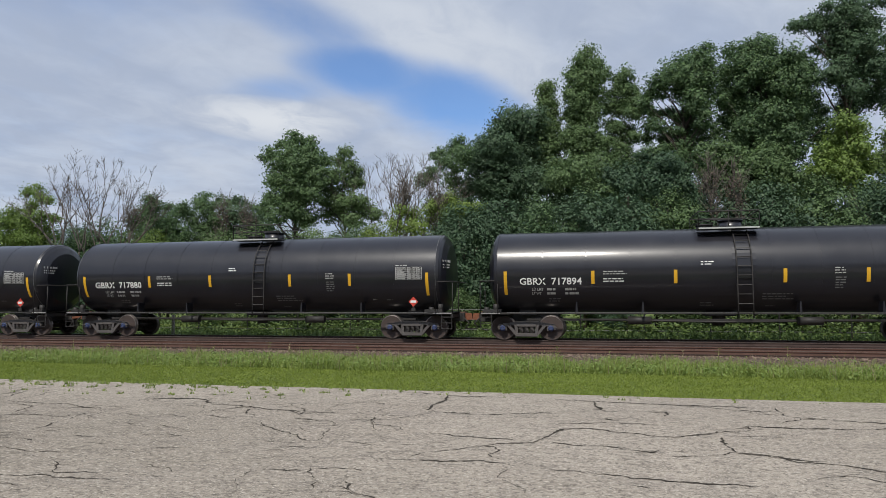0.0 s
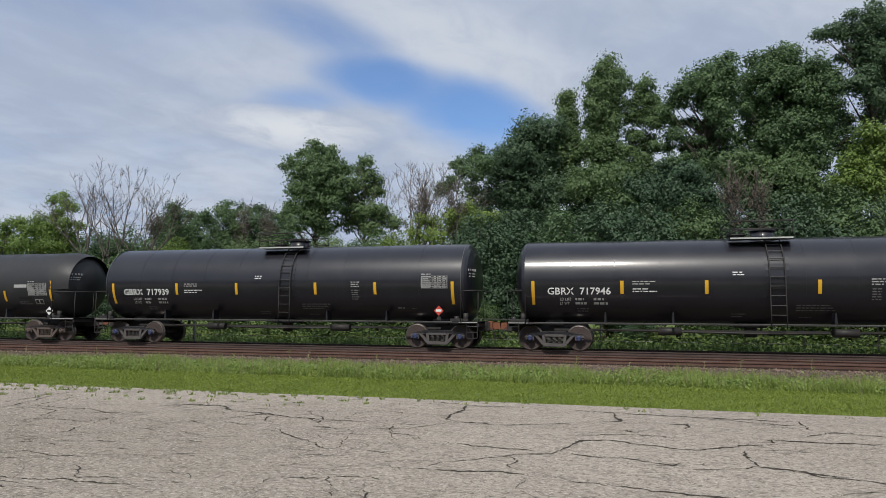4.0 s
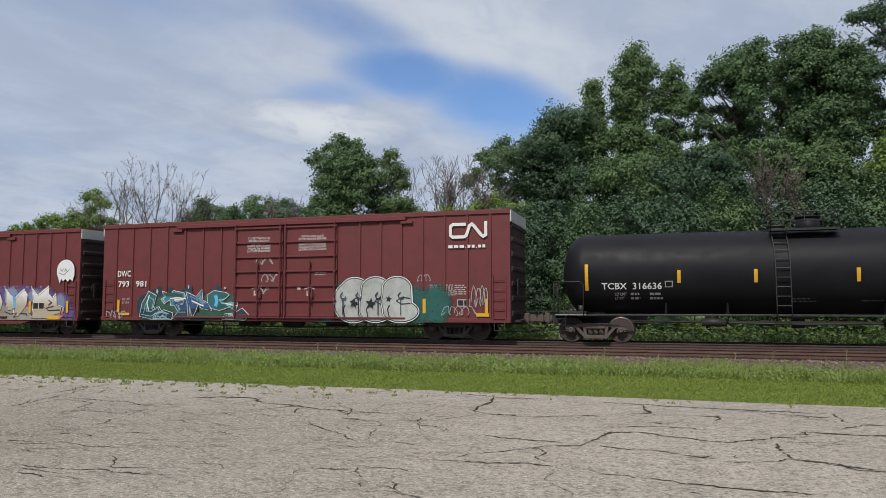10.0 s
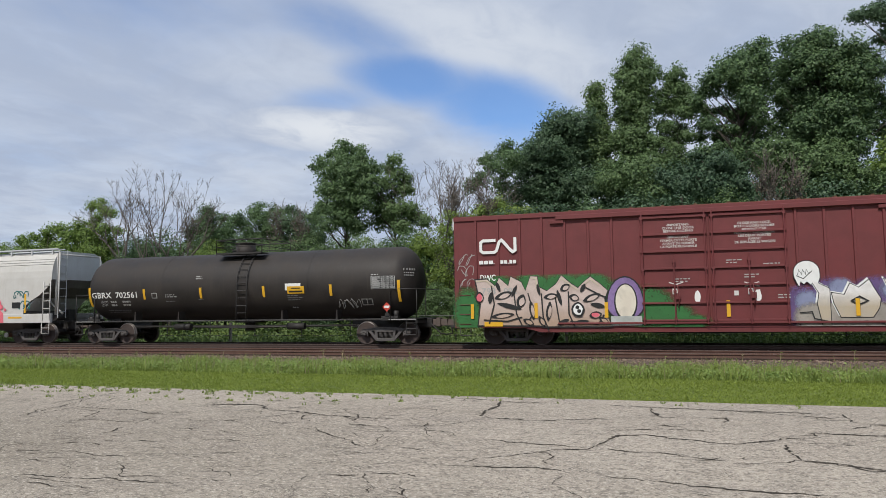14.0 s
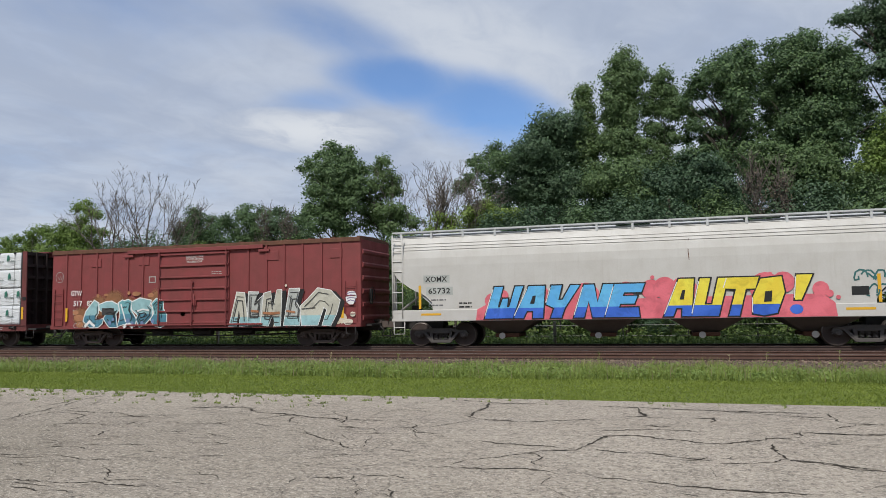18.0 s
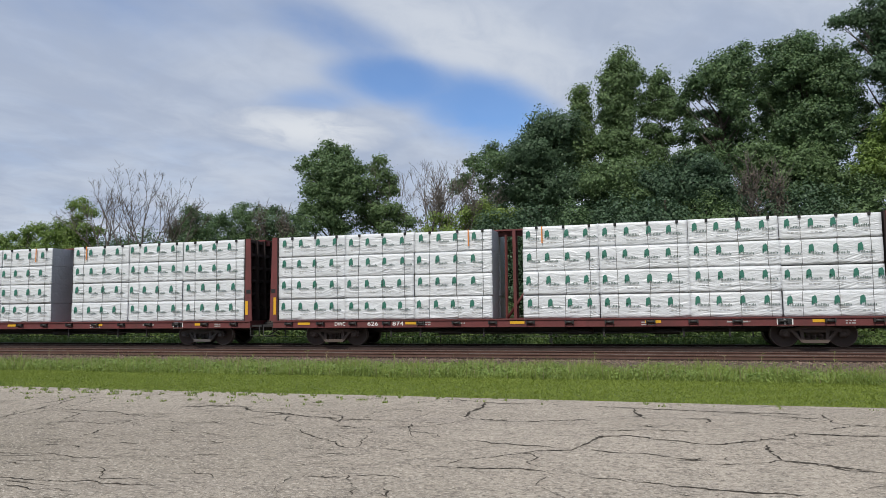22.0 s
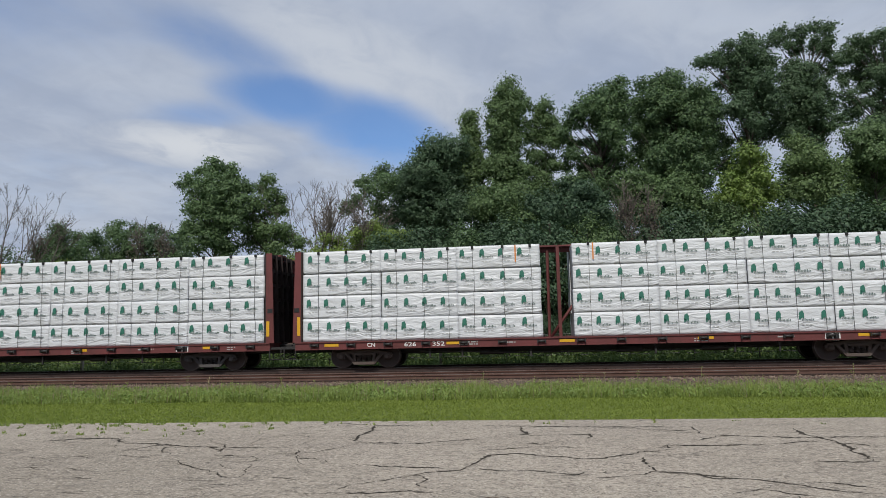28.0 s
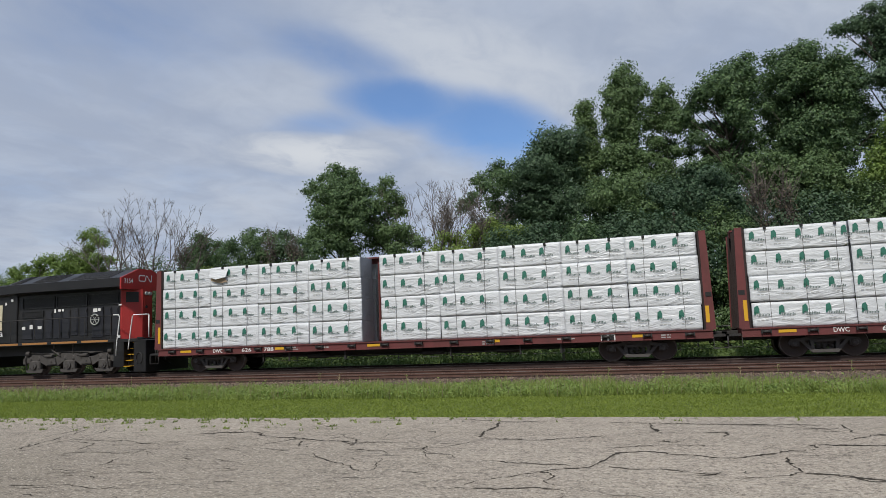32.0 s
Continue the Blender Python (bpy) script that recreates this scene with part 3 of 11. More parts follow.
def tube(bm, pts, r, seg=6, r_end=None):
    """A round bar bent along points, tapering to r_end."""
    pts = [Vector(p) for p in pts]
    rings, last = [], None
    for i, p in enumerate(pts):
        d = (pts[min(i + 1, len(pts) - 1)] - pts[max(i - 1, 0)]).normalized()
        s = d.orthogonal().normalized() if last is None else (last - d * last.dot(d)).normalized()
        last = s
        t = d.cross(s)
        rad = r if r_end is None else r + (r_end - r) * i / (len(pts) - 1)
        rings.append([bm.verts.new(p + (s * math.cos(2 * math.pi * k / seg) + t * math.sin(2 * math.pi * k / seg)) * rad) for k in range(seg)])
    for a, b in zip(rings, rings[1:]):
        for k in range(seg):
            bm.faces.new((a[k], a[(k + 1) % seg], b[(k + 1) % seg], b[k])).smooth = True
    bm.faces.new(list(reversed(rings[0])))
    bm.faces.new(rings[-1])


def prism(bm, outline, y0, y1):
    """An outline of (x, z) points carried from y0 to y1."""
    a = [bm.verts.new((x, y0, z)) for x, z in outline]
    b = [bm.verts.new((x, y1, z)) for x, z in outline]
    n = len(outline)
    for i in range(n):
        bm.faces.new((a[i], a[(i + 1) % n], b[(i + 1) % n], b[i]))
    bm.faces.new(a)
    bm.faces.new(list(reversed(b)))


def mesh_of(name, bm, mat, fix=True):
    if fix:
        bmesh.ops.recalc_face_normals(bm, faces=bm.faces)
    me = bpy.data.meshes.new(name)
    bm.to_mesh(me)
    bm.free()
    me.materials.append(M[mat])
    return me


def part(name, bm, mat, parent, label="", fix=True):
    """One mesh object under a thing or under a part; bm may be a finished mesh that others share."""
    me = bm if isinstance(bm, bpy.types.Mesh) else mesh_of(name, bm, mat, fix)
    ob = new(name, me)
    ob.parent = parent
    if label:
        ob["label"] = label
    return ob


def thing(name, label, category, group="", m=None):
    ob = new(name)
    ob.empty_display_size = 0.3
    if m is not None:
        ob.matrix_basis = m
    return tagged(ob, label, category, group)


def raw(name, verts, faces, mat, smooth=False):
    me = bpy.data.meshes.new(name)
    me.from_pydata(verts, [], faces)
    me.materials.append(M[mat])
    me.update()
    return me


def structure(name, bm, mat, label, category):
    me = bm if isinstance(bm, bpy.types.Mesh) else mesh_of(name, bm, mat)
    return tagged(new(name, me), label, category, kind="structure")


rnd = random.Random(7)
npr = np.random.default_rng(7)

# ---- ground ----
RAIL_Z, MAIN_Y, SIDE_Y, EDGE_Y = 0.13, 26.6, 22.35, 12.0
profile = [(-1500, -0.03), (EDGE_Y - 0.3, -0.03), (EDGE_Y + 0.1, -0.015), (14.5, -0.03), (19.0, -0.16), (19.8, -0.22), (29.5, -0.22), (31.5, -0.05), (60, 0.2), (200, 0.4), (3000, 0.4)]
xs = [-3000, -400, -120] + list(range(-80, 61, 4)) + [100, 400, 3000]
verts = [(x, y, z) for y, z in profile for x in xs]
w = len(xs)
faces = [(j * w + i, j * w + i + 1, (j + 1) * w + i + 1, (j + 1) * w + i) for j in range(len(profile) - 1) for i in range(w - 1)]
structure("ground", raw("ground", verts, faces, "ground"), "", "grass-covered ground that runs under the tracks to the trees", "ground")

bm = bmesh.new()
edge = [(-90 + 0.6 * i) for i in range(251)]
rag = [EDGE_Y + 0.10 * (noise.noise((x * 0.35, 2.0, 0)) + 0.5 * noise.noise((x * 1.7, 5.0, 0))) for x in edge]
top = [bm.verts.new((x, y, 0.0)) for x, y in zip(edge, rag)]
low = [bm.verts.new((x, y + 0.03, -0.06)) for x, y in zip(edge, rag)]
back = [bm.verts.new((x, -60, 0.0)) for x in edge]
for i in range(250):
    bm.faces.new((back[i], back[i + 1], top[i + 1], top[i]))
    bm.faces.new((top[i], top[i + 1], low[i + 1], low[i]))
structure("pavement", bm, "pavement", "pale weathered cracked pavement of an old car park", "pavement")


def jagged(line_pts, wide, step, bm):
    """A ragged dark strip along a few turning points, thin where it is young and wide where its edges have broken away."""
    line = []
    for (x0, y0), (x1, y1) in zip(line_pts, line_pts[1:]):
        n = max(3, int(math.hypot(x1 - x0, y1 - y0) / step))
        line += [(x0 + (x1 - x0) * i / n, y0 + (y1 - y0) * i / n) for i in range(n)]
    line.append(line_pts[-1])
    prev = None
    for i, (x, y) in enumerate(line):
        a, b = line[max(i - 1, 0)], line[min(i + 1, len(line) - 1)]
        d = math.hypot(b[0] - a[0], b[1] - a[1]) or 1
        nx, ny = -(b[1] - a[1]) / d, (b[0] - a[0]) / d
        j = 0.05 * noise.noise((x * 4, y * 4, 1.0)) + 0.04 * noise.noise((x * 12, y * 12, 2.0)) + rnd.uniform(-0.3, 0.3) * wide
        h = wide * max(0.14, 0.36 + 0.9 * noise.noise((x * 3.5, y * 3.5, 3.0)) + 0.7 * (rnd.random() - 0.25)) * min(1, 0.25 + 6 * min(i, len(line) - 1 - i) / len(line))
        pair = [bm.verts.new((x + nx * (j + s * h * rnd.uniform(0.5, 1.4)), y + ny * (j + s * h * rnd.uniform(0.5, 1.4)), 0.004)) for s in (-1, 1)]
        if prev:
            bm.faces.new((prev[0], pair[0], pair[1], prev[1]))
        prev = pair


def crack(pts, wide):
    """An open crack in the pavement."""
    bm = bmesh.new()
    jagged(pts, wide, 0.035, bm)
    structure("pavement_crack", bm, "crack", "dark open crack in the weathered pavement", "crack")


crack([(-9.57, 8.33), (-9.56, 8.61), (-9.70, 9.00), (-9.80, 9.37), (-9.91, 9.83), (-10.25, 10.69), (-10.26, 11.20)], 0.019)
crack([(-9.50, 8.46), (-9.63, 8.72), (-9.98, 9.07)], 0.018)
crack([(-10.19, 9.56), (-10.27, 9.76), (-10.22, 10.14), (-10.43, 10.74)], 0.022)
crack([(-9.38, 8.21), (-9.31, 8.49), (-9.46, 9.05), (-9.44, 9.37), (-9.48, 9.77), (-9.51, 10.12), (-9.71, 10.47)], 0.013)
crack([(-9.46, 9.05), (-9.23, 9.16), (-8.65, 9.03)], 0.021)
crack([(-9.39, 9.38), (-8.95, 9.34), (-8.51, 9.24), (-8.18, 9.30), (-7.69, 9.05), (-7.45, 9.04)], 0.022)
crack([(-8.39, 8.46), (-8.46, 8.67), (-8.65, 9.03)], 0.020)
crack([(-7.78, 7.50), (-7.84, 7.70), (-7.87, 7.97)], 0.011)
crack([(-8.32, 8.17), (-8.07, 8.32), (-7.81, 8.32), (-7.40, 8.26), (-7.30, 8.48)], 0.017)
crack([(-7.05, 7.44), (-7.04, 7.57), (-7.17, 7.80), (-7.16, 7.93)], 0.018)
crack([(-7.15, 8.03), (-7.20, 8.25), (-7.28, 8.48), (-7.26, 8.64)], 0.012)
crack([(-6.25, 7.12), (-6.05, 7.13), (-5.83, 7.21)], 0.015)
crack([(-7.22, 6.30), (-7.02, 6.31), (-6.89, 6.34)], 0.021)
crack([(-6.89, 6.34), (-6.46, 6.43), (-6.13, 6.30), (-5.95, 6.31), (-5.69, 6.37)], 0.014)
crack([(-7.05, 6.80), (-6.80, 6.86), (-6.61, 6.83), (-6.46, 6.76)], 0.017)
crack([(-6.13, 5.36), (-5.87, 5.38), (-5.48, 5.40), (-5.19, 5.45), (-4.86, 5.44), (-4.56, 5.47), (-4.35, 5.48)], 0.016)
crack([(-5.07, 5.56), (-4.93, 5.60), (-4.80, 5.67), (-4.62, 5.69)], 0.014)
crack([(-5.78, 5.18), (-5.57, 5.17), (-5.37, 5.11), (-5.19, 5.12), (-5.01, 5.10)], 0.014)
crack([(-5.05, 5.57), (-5.22, 5.78), (-5.42, 5.99)], 0.012)
crack([(-7.45, 9.89), (-7.34, 10.04), (-7.04, 10.17), (-6.61, 10.25), (-6.39, 10.16), (-6.00, 9.79)], 0.040)
crack([(-5.97, 9.74), (-5.71, 9.73), (-5.46, 9.72), (-5.24, 9.59), (-4.79, 9.46), (-4.28, 9.35), (-3.75, 9.36), (-3.22, 9.32)], 0.032)
crack([(-5.68, 9.12), (-5.53, 9.26), (-5.39, 9.51), (-5.26, 9.59)], 0.020)
crack([(-5.12, 9.45), (-5.11, 9.29), (-5.00, 9.05), (-4.79, 8.90)], 0.024)
crack([(-4.61, 8.56), (-4.23, 8.17), (-3.90, 7.93), (-3.63, 7.76), (-3.47, 7.52), (-3.34, 7.42)], 0.024)
crack([(-3.34, 7.42), (-3.24, 7.51), (-3.33, 7.94), (-3.38, 8.23)], 0.011)
crack([(-3.14, 9.33), (-3.07, 8.93), (-2.95, 8.61)], 0.017)
crack([(-4.15, 8.84), (-3.85, 8.76), (-3.57, 8.69), (-3.41, 8.55)], 0.029)
crack([(-4.20, 9.07), (-4.24, 9.31), (-4.34, 9.61)], 0.020)
crack([(-2.95, 8.61), (-2.74, 8.57), (-2.56, 8.49), (-2.45, 8.32)], 0.023)
crack([(-3.04, 8.93), (-2.78, 9.08), (-2.65, 9.34), (-2.48, 9.57)], 0.017)
crack([(-2.57, 11.43), (-2.51, 10.91), (-2.57, 10.41), (-2.60, 10.12), (-2.51, 9.87), (-2.34, 9.75)], 0.034)
crack([(-2.34, 9.75), (-2.08, 9.70), (-1.75, 9.62), (-1.45, 9.73), (-1.15, 9.89), (-0.78, 10.06)], 0.035)
crack([(-3.80, 7.28), (-3.57, 7.33)], 0.017)
crack([(-3.15, 6.13), (-2.99, 6.14), (-2.84, 6.15)], 0.020)
crack([(-2.79, 6.26), (-2.69, 6.10), (-2.65, 5.94), (-2.53, 5.81), (-2.46, 5.60)], 0.013)
crack([(-2.70, 6.28), (-2.48, 6.33), (-2.37, 6.33), (-2.25, 6.25)], 0.017)
crack([(-2.26, 5.87), (-2.19, 5.81), (-2.14, 5.64)], 0.011)
crack([(-2.31, 6.81), (-2.12, 6.80), (-1.93, 6.79), (-1.70, 6.80), (-1.53, 6.81), (-1.31, 6.86), (-1.09, 6.84), (-0.89, 6.79)], 0.024)
crack([(-1.97, 6.94), (-1.80, 7.19), (-1.59, 7.35), (-1.46, 7.50)], 0.014)
crack([(-1.46, 7.50), (-1.35, 7.58), (-1.23, 7.58), (-1.14, 7.40), (-1.14, 7.18), (-1.04, 7.00)], 0.020)
crack([(-1.35, 7.58), (-1.16, 7.72), (-0.93, 7.86), (-0.80, 7.89), (-0.73, 8.09), (-0.65, 8.31), (-0.59, 8.61), (-0.51, 8.81), (-0.28, 8.90), (-0.11, 8.86), (0.11, 8.72), (0.40, 8.68), (0.51, 8.57), (0.60, 8.52), (0.76, 8.55), (0.92, 8.69), (1.18, 8.81), (1.33, 8.99), (1.52, 9.06), (1.78, 9.19)], 0.029)
crack([(-2.12, 8.20), (-1.74, 8.07), (-1.47, 8.06), (-1.20, 8.02), (-0.81, 7.98)], 0.019)
crack([(-0.60, 8.00), (-0.37, 7.86), (-0.14, 7.85), (0.04, 7.84), (0.26, 7.77)], 0.021)
crack([(0.26, 7.72), (0.43, 7.67), (0.59, 7.63)], 0.018)
crack([(0.67, 7.54), (0.79, 7.52), (1.01, 7.62), (1.18, 7.71), (1.28, 7.81)], 0.023)
crack([(1.31, 7.87), (1.31, 8.09), (1.29, 8.29), (1.28, 8.44), (1.33, 8.68)], 0.028)
crack([(1.32, 7.85), (1.46, 7.83), (1.60, 7.75), (1.73, 7.69), (1.87, 7.64), (2.04, 7.56), (2.12, 7.54)], 0.032)
crack([(1.67, 9.39), (1.78, 9.49), (1.74, 9.26)], 0.024)
crack([(1.74, 9.48), (1.97, 9.46), (2.27, 9.45), (2.69, 9.50)], 0.032)
crack([(-0.78, 11.37), (-0.43, 11.31), (-0.00, 11.27), (0.41, 11.17), (0.89, 11.15), (1.44, 11.14), (1.89, 11.12), (2.33, 11.10)], 0.034)
crack([(1.08, 11.07), (1.56, 10.95), (1.90, 10.81), (2.24, 10.73), (2.37, 10.80)], 0.029)
crack([(-0.19, 11.23), (-0.13, 10.72), (-0.07, 10.41)], 0.030)
crack([(-0.48, 10.38), (-0.08, 10.41), (0.07, 10.34), (0.38, 10.40), (0.68, 10.41), (0.82, 10.39), (0.84, 10.20), (0.77, 10.04)], 0.029)
crack([(-0.63, 9.10), (-0.36, 9.24), (0.06, 9.37), (0.40, 9.36), (0.67, 9.33)], 0.022)
crack([(-0.05, 9.65), (0.27, 9.63)], 0.024)
crack([(2.42, 11.12), (2.39, 10.76), (2.39, 10.47), (2.49, 10.31), (2.64, 10.25)], 0.028)
crack([(2.64, 10.25), (2.92, 10.27)], 0.034)
crack([(2.24, 9.83), (2.42, 10.03), (2.59, 10.20)], 0.020)
crack([(-0.10, 6.65), (0.07, 6.60), (0.21, 6.54), (0.40, 6.50), (0.58, 6.49), (0.85, 6.48), (1.11, 6.49), (1.28, 6.47)], 0.026)
crack([(0.25, 6.25), (0.36, 6.24)], 0.024)
crack([(-0.53, 6.69), (-0.35, 6.67), (-0.17, 6.63)], 0.014)
crack([(-3.49, 11.62), (-3.11, 11.69), (-2.66, 11.48), (-2.26, 11.42), (-1.70, 11.46)], 0.026)
crack([(2.58, 10.17), (2.89, 10.21), (3.23, 10.10), (3.65, 10.05), (4.10, 10.08), (4.74, 10.11)], 0.034)
crack([(3.82, 10.92), (3.82, 10.54), (3.79, 10.24), (3.86, 10.04), (3.95, 9.72), (3.94, 9.38), (3.86, 8.99), (3.83, 8.70), (3.80, 8.43)], 0.038)
crack([(3.15, 8.40), (3.50, 8.37), (3.90, 8.37)], 0.021)
crack([(1.75, 9.46), (2.16, 9.41), (2.74, 9.48), (3.26, 9.56), (3.62, 9.77), (3.93, 9.76)], 0.028)
crack([(3.89, 9.59), (4.13, 9.50), (4.33, 9.26)], 0.023)
crack([(1.25, 7.81), (1.53, 7.76), (1.78, 7.59), (2.03, 7.49), (2.34, 7.42), (2.50, 7.27), (2.67, 7.16), (2.77, 7.05), (2.88, 6.94), (3.17, 6.86)], 0.022)
crack([(2.50, 7.27), (2.84, 7.33), (3.03, 7.28), (3.08, 7.17), (3.29, 7.10)], 0.020)
crack([(1.78, 6.76), (1.99, 6.96), (2.20, 7.01), (2.35, 6.86), (2.53, 6.80)], 0.015)

# hairline cracks that run along the old laying lanes, closest together where the surface is oldest
hair_bm = bmesh.new()
for i in range(520):
    x, y = rnd.uniform(-15, 9), 4.6 + 7.2 * rnd.random() ** 0.8
    if rnd.random() > 0.35 + 0.65 * min(1, max(0, (-x + 1) / 6)) + 0.3 * noise.noise((x * 0.5, y * 0.5, 7.0)):
        continue
    an = rnd.gauss(0.0, 0.35) if rnd.random() < 0.8 else rnd.gauss(1.2, 0.5)
    pts = [(x, y)]
    for k in range(rnd.choice((2, 2, 3))):
        l = rnd.uniform(0.12, 0.4)
        pts.append((pts[-1][0] + l * math.cos(an), pts[-1][1] + l * math.sin(an)))
        an += rnd.gauss(0, 0.5)
    jagged(pts, rnd.uniform(0.005, 0.011) * (0.35 + 0.065 * y), 0.06, hair_bm)
tagged(new("hairline_cracks", mesh_of("hairline_cracks", hair_bm, "crack")), "short hairline cracks in the weathered pavement", "cracks", kind="stuff")

# ---- tracks ----
TRACK_X0, TRACK_X1 = -78.0, 58.0
bm = bmesh.new()
bed = [(19.55, -0.24), (20.75, -0.06), (23.9, -0.07), (24.5, -0.12), (25.1, -0.07), (28.2, -0.07), (29.4, -0.22)]
cols = [[bm.verts.new((x, y, z)) for y, z in bed] for x in (-400.0, 400.0)]
for i in range(len(bed) - 1):
    bm.faces.new((cols[0][i], cols[1][i], cols[1][i + 1], cols[0][i + 1]))
structure("ballast_bed", bm, "ballast", "bed of brown-grey crushed stone under the tracks", "ballast")


def rail(track, y, mat):
    """A steel rail with foot, web and head, 0.17 m high, and its polished running strip."""
    prof = [(-0.075, 0), (0.075, 0), (0.075, 0.012), (0.012, 0.03), (0.010, 0.125), (0.036, 0.135), (0.036, 0.168), (-0.036, 0.168), (-0.036, 0.135), (-0.010, 0.125), (-0.012, 0.03), (-0.075, 0.012)]
    bm = bmesh.new()
    a = [bm.verts.new((-400, y + p, RAIL_Z - 0.17 + q)) for p, q in prof]
    b = [bm.verts.new((400, y + p, RAIL_Z - 0.17 + q)) for p, q in prof]
    for i in range(len(prof)):
        j = (i + 1) % len(prof)
        bm.faces.new((a[i], b[i], b[j], a[j]))
    r = part("rail", bm, mat, track, "rust-brown steel rail")
    # dark rusty strips along the foot, with its shade put into the colour
    bm = bmesh.new()
    for p, q, h in ((-0.0765, -0.013, 0.045), (0.013, 0.0765, 0.045)):
        box(bm, -400, 400, y + p, y + q, RAIL_Z - 0.175, RAIL_Z - 0.17 + h)
    part("rail_foot", bm, "rail_foot", r, "dark rail foot")
    bm = bmesh.new()
    box(bm, -400, 400, y - 0.028, y + 0.028, RAIL_Z - 0.002, RAIL_Z + 0.001)
    part("running_strip", bm, "rail_top", r, "worn bright rail head")


bm = bmesh.new()
box(bm, -0.115, 0.115, -1.3, 1.3, -0.17, 0.0, 0.012)
tie_mesh = mesh_of("tie", bm, "tie")
bm = bmesh.new()
box(bm, -0.10, 0.10, -0.16, 0.16, 0.0, 0.022, 0.004)
for sx in (-0.07, 0.07):
    for sy in (-0.10, 0.10):
        box(bm, sx - 0.012, sx + 0.012, sy - 0.018, sy + 0.018, 0.02, 0.055)
plate_mesh = mesh_of("tie_plate", bm, "rail_side")
for ty, tname in ((SIDE_Y, "siding of rusty rails on weathered wooden ties"), (MAIN_Y, "main line of rails on weathered wooden ties")):
    track = tagged(thing("railway_track", tname, "railway track", "parallel tracks"), kind="structure")
    for dy in (-0.755, 0.755):
        rail(track, ty + dy, "rail_side" if ty == SIDE_Y else "rail_main")
    x = TRACK_X0
    while x < TRACK_X1:
        t = part("tie", tie_mesh, "tie", track)
        t.matrix_basis = pose(x + rnd.uniform(-0.03, 0.03), ty + rnd.uniform(-0.07, 0.07), RAIL_Z - 0.19 + rnd.uniform(-0.012, 0.008), 0, 0, rnd.uniform(-1.6, 1.6))
        if ty == SIDE_Y and -32 < x < 16:
            p = part("tie_plate", plate_mesh, "rail_side", t)
            p.matrix_basis = pose(0, -0.755, 0.0)
        x += 0.53

# loose stones on the shoulder
def scatter_stones(n, x0, x1, y0, y1, zf, size, mat):
    shape = np.array([(1, 0, 0), (0, 1, 0), (-1, 0, 0), (0, -1, 0), (0, 0, 0.8)])
    tri = np.array([(0, 1, 4), (1, 2, 4), (2, 3, 4), (3, 0, 4)])
    px, py = npr.uniform(x0, x1, n), npr.uniform(y0, y1, n)
    pz = zf(py)
    v = shape[None] * (1 + npr.uniform(-0.45, 0.45, (n, 5, 3)))
    an = npr.uniform(0, 6.28, n)
    ca, sa = np.cos(an)[:, None], np.sin(an)[:, None]
    tilt = npr.uniform(-0.7, 0.7, n)[:, None]
    vx, vy, vz = v[..., 0] * ca - v[..., 1] * sa, v[..., 0] * sa + v[..., 1] * ca, v[..., 2]
    vx, vz = vx * np.cos(tilt) - vz * np.sin(tilt), vx * np.sin(tilt) + vz * np.cos(tilt)
    s = npr.uniform(size * 0.6, size * 1.5, n)[:, None]
    out = np.stack([vx * s + px[:, None], vy * s + py[:, None], vz * s * 0.8 + pz[:, None]], -1).reshape(-1, 3)
    f = (tri[None] + 5 * np.arange(n)[:, None, None]).reshape(-1, 3)
    return raw("ballast_stones", out.tolist(), f.tolist(), mat)


bz = lambda y: np.interp(y, [p[0] for p in bed], [p[1] for p in bed]) + 0.015
tagged(new("ballast_stones", scatter_stones(15000, -42, 20, 19.2, 21.5, bz, 0.034, "stone")), "loose brown-grey crushed stones along the track shoulder", "ballast", kind="stuff")
tagged(new("ballast_stones", scatter_stones(9000, -46, 24, 21.5, 28.6, bz, 0.036, "stone_dark")), "loose brown-grey crushed stones between the rails", "ballast", kind="stuff")


# ---- grass ----
def leaf_quads(pts, a, b, size):
    """Pointed oval leaves, four corners each, along a and across b."""
    u, v = a * size[:, None], b * size[:, None] * 0.62
    return np.stack([pts - u, pts - u * 0.1 + v, pts + u * 1.1, pts - u * 0.1 - v], 1)


gz = lambda y: np.interp(y, [p[0] for p in profile], [p[1] for p in profile])
patch = np.vectorize(lambda x, y: noise.noise((x * 0.22, y * 0.35, 0.0)))


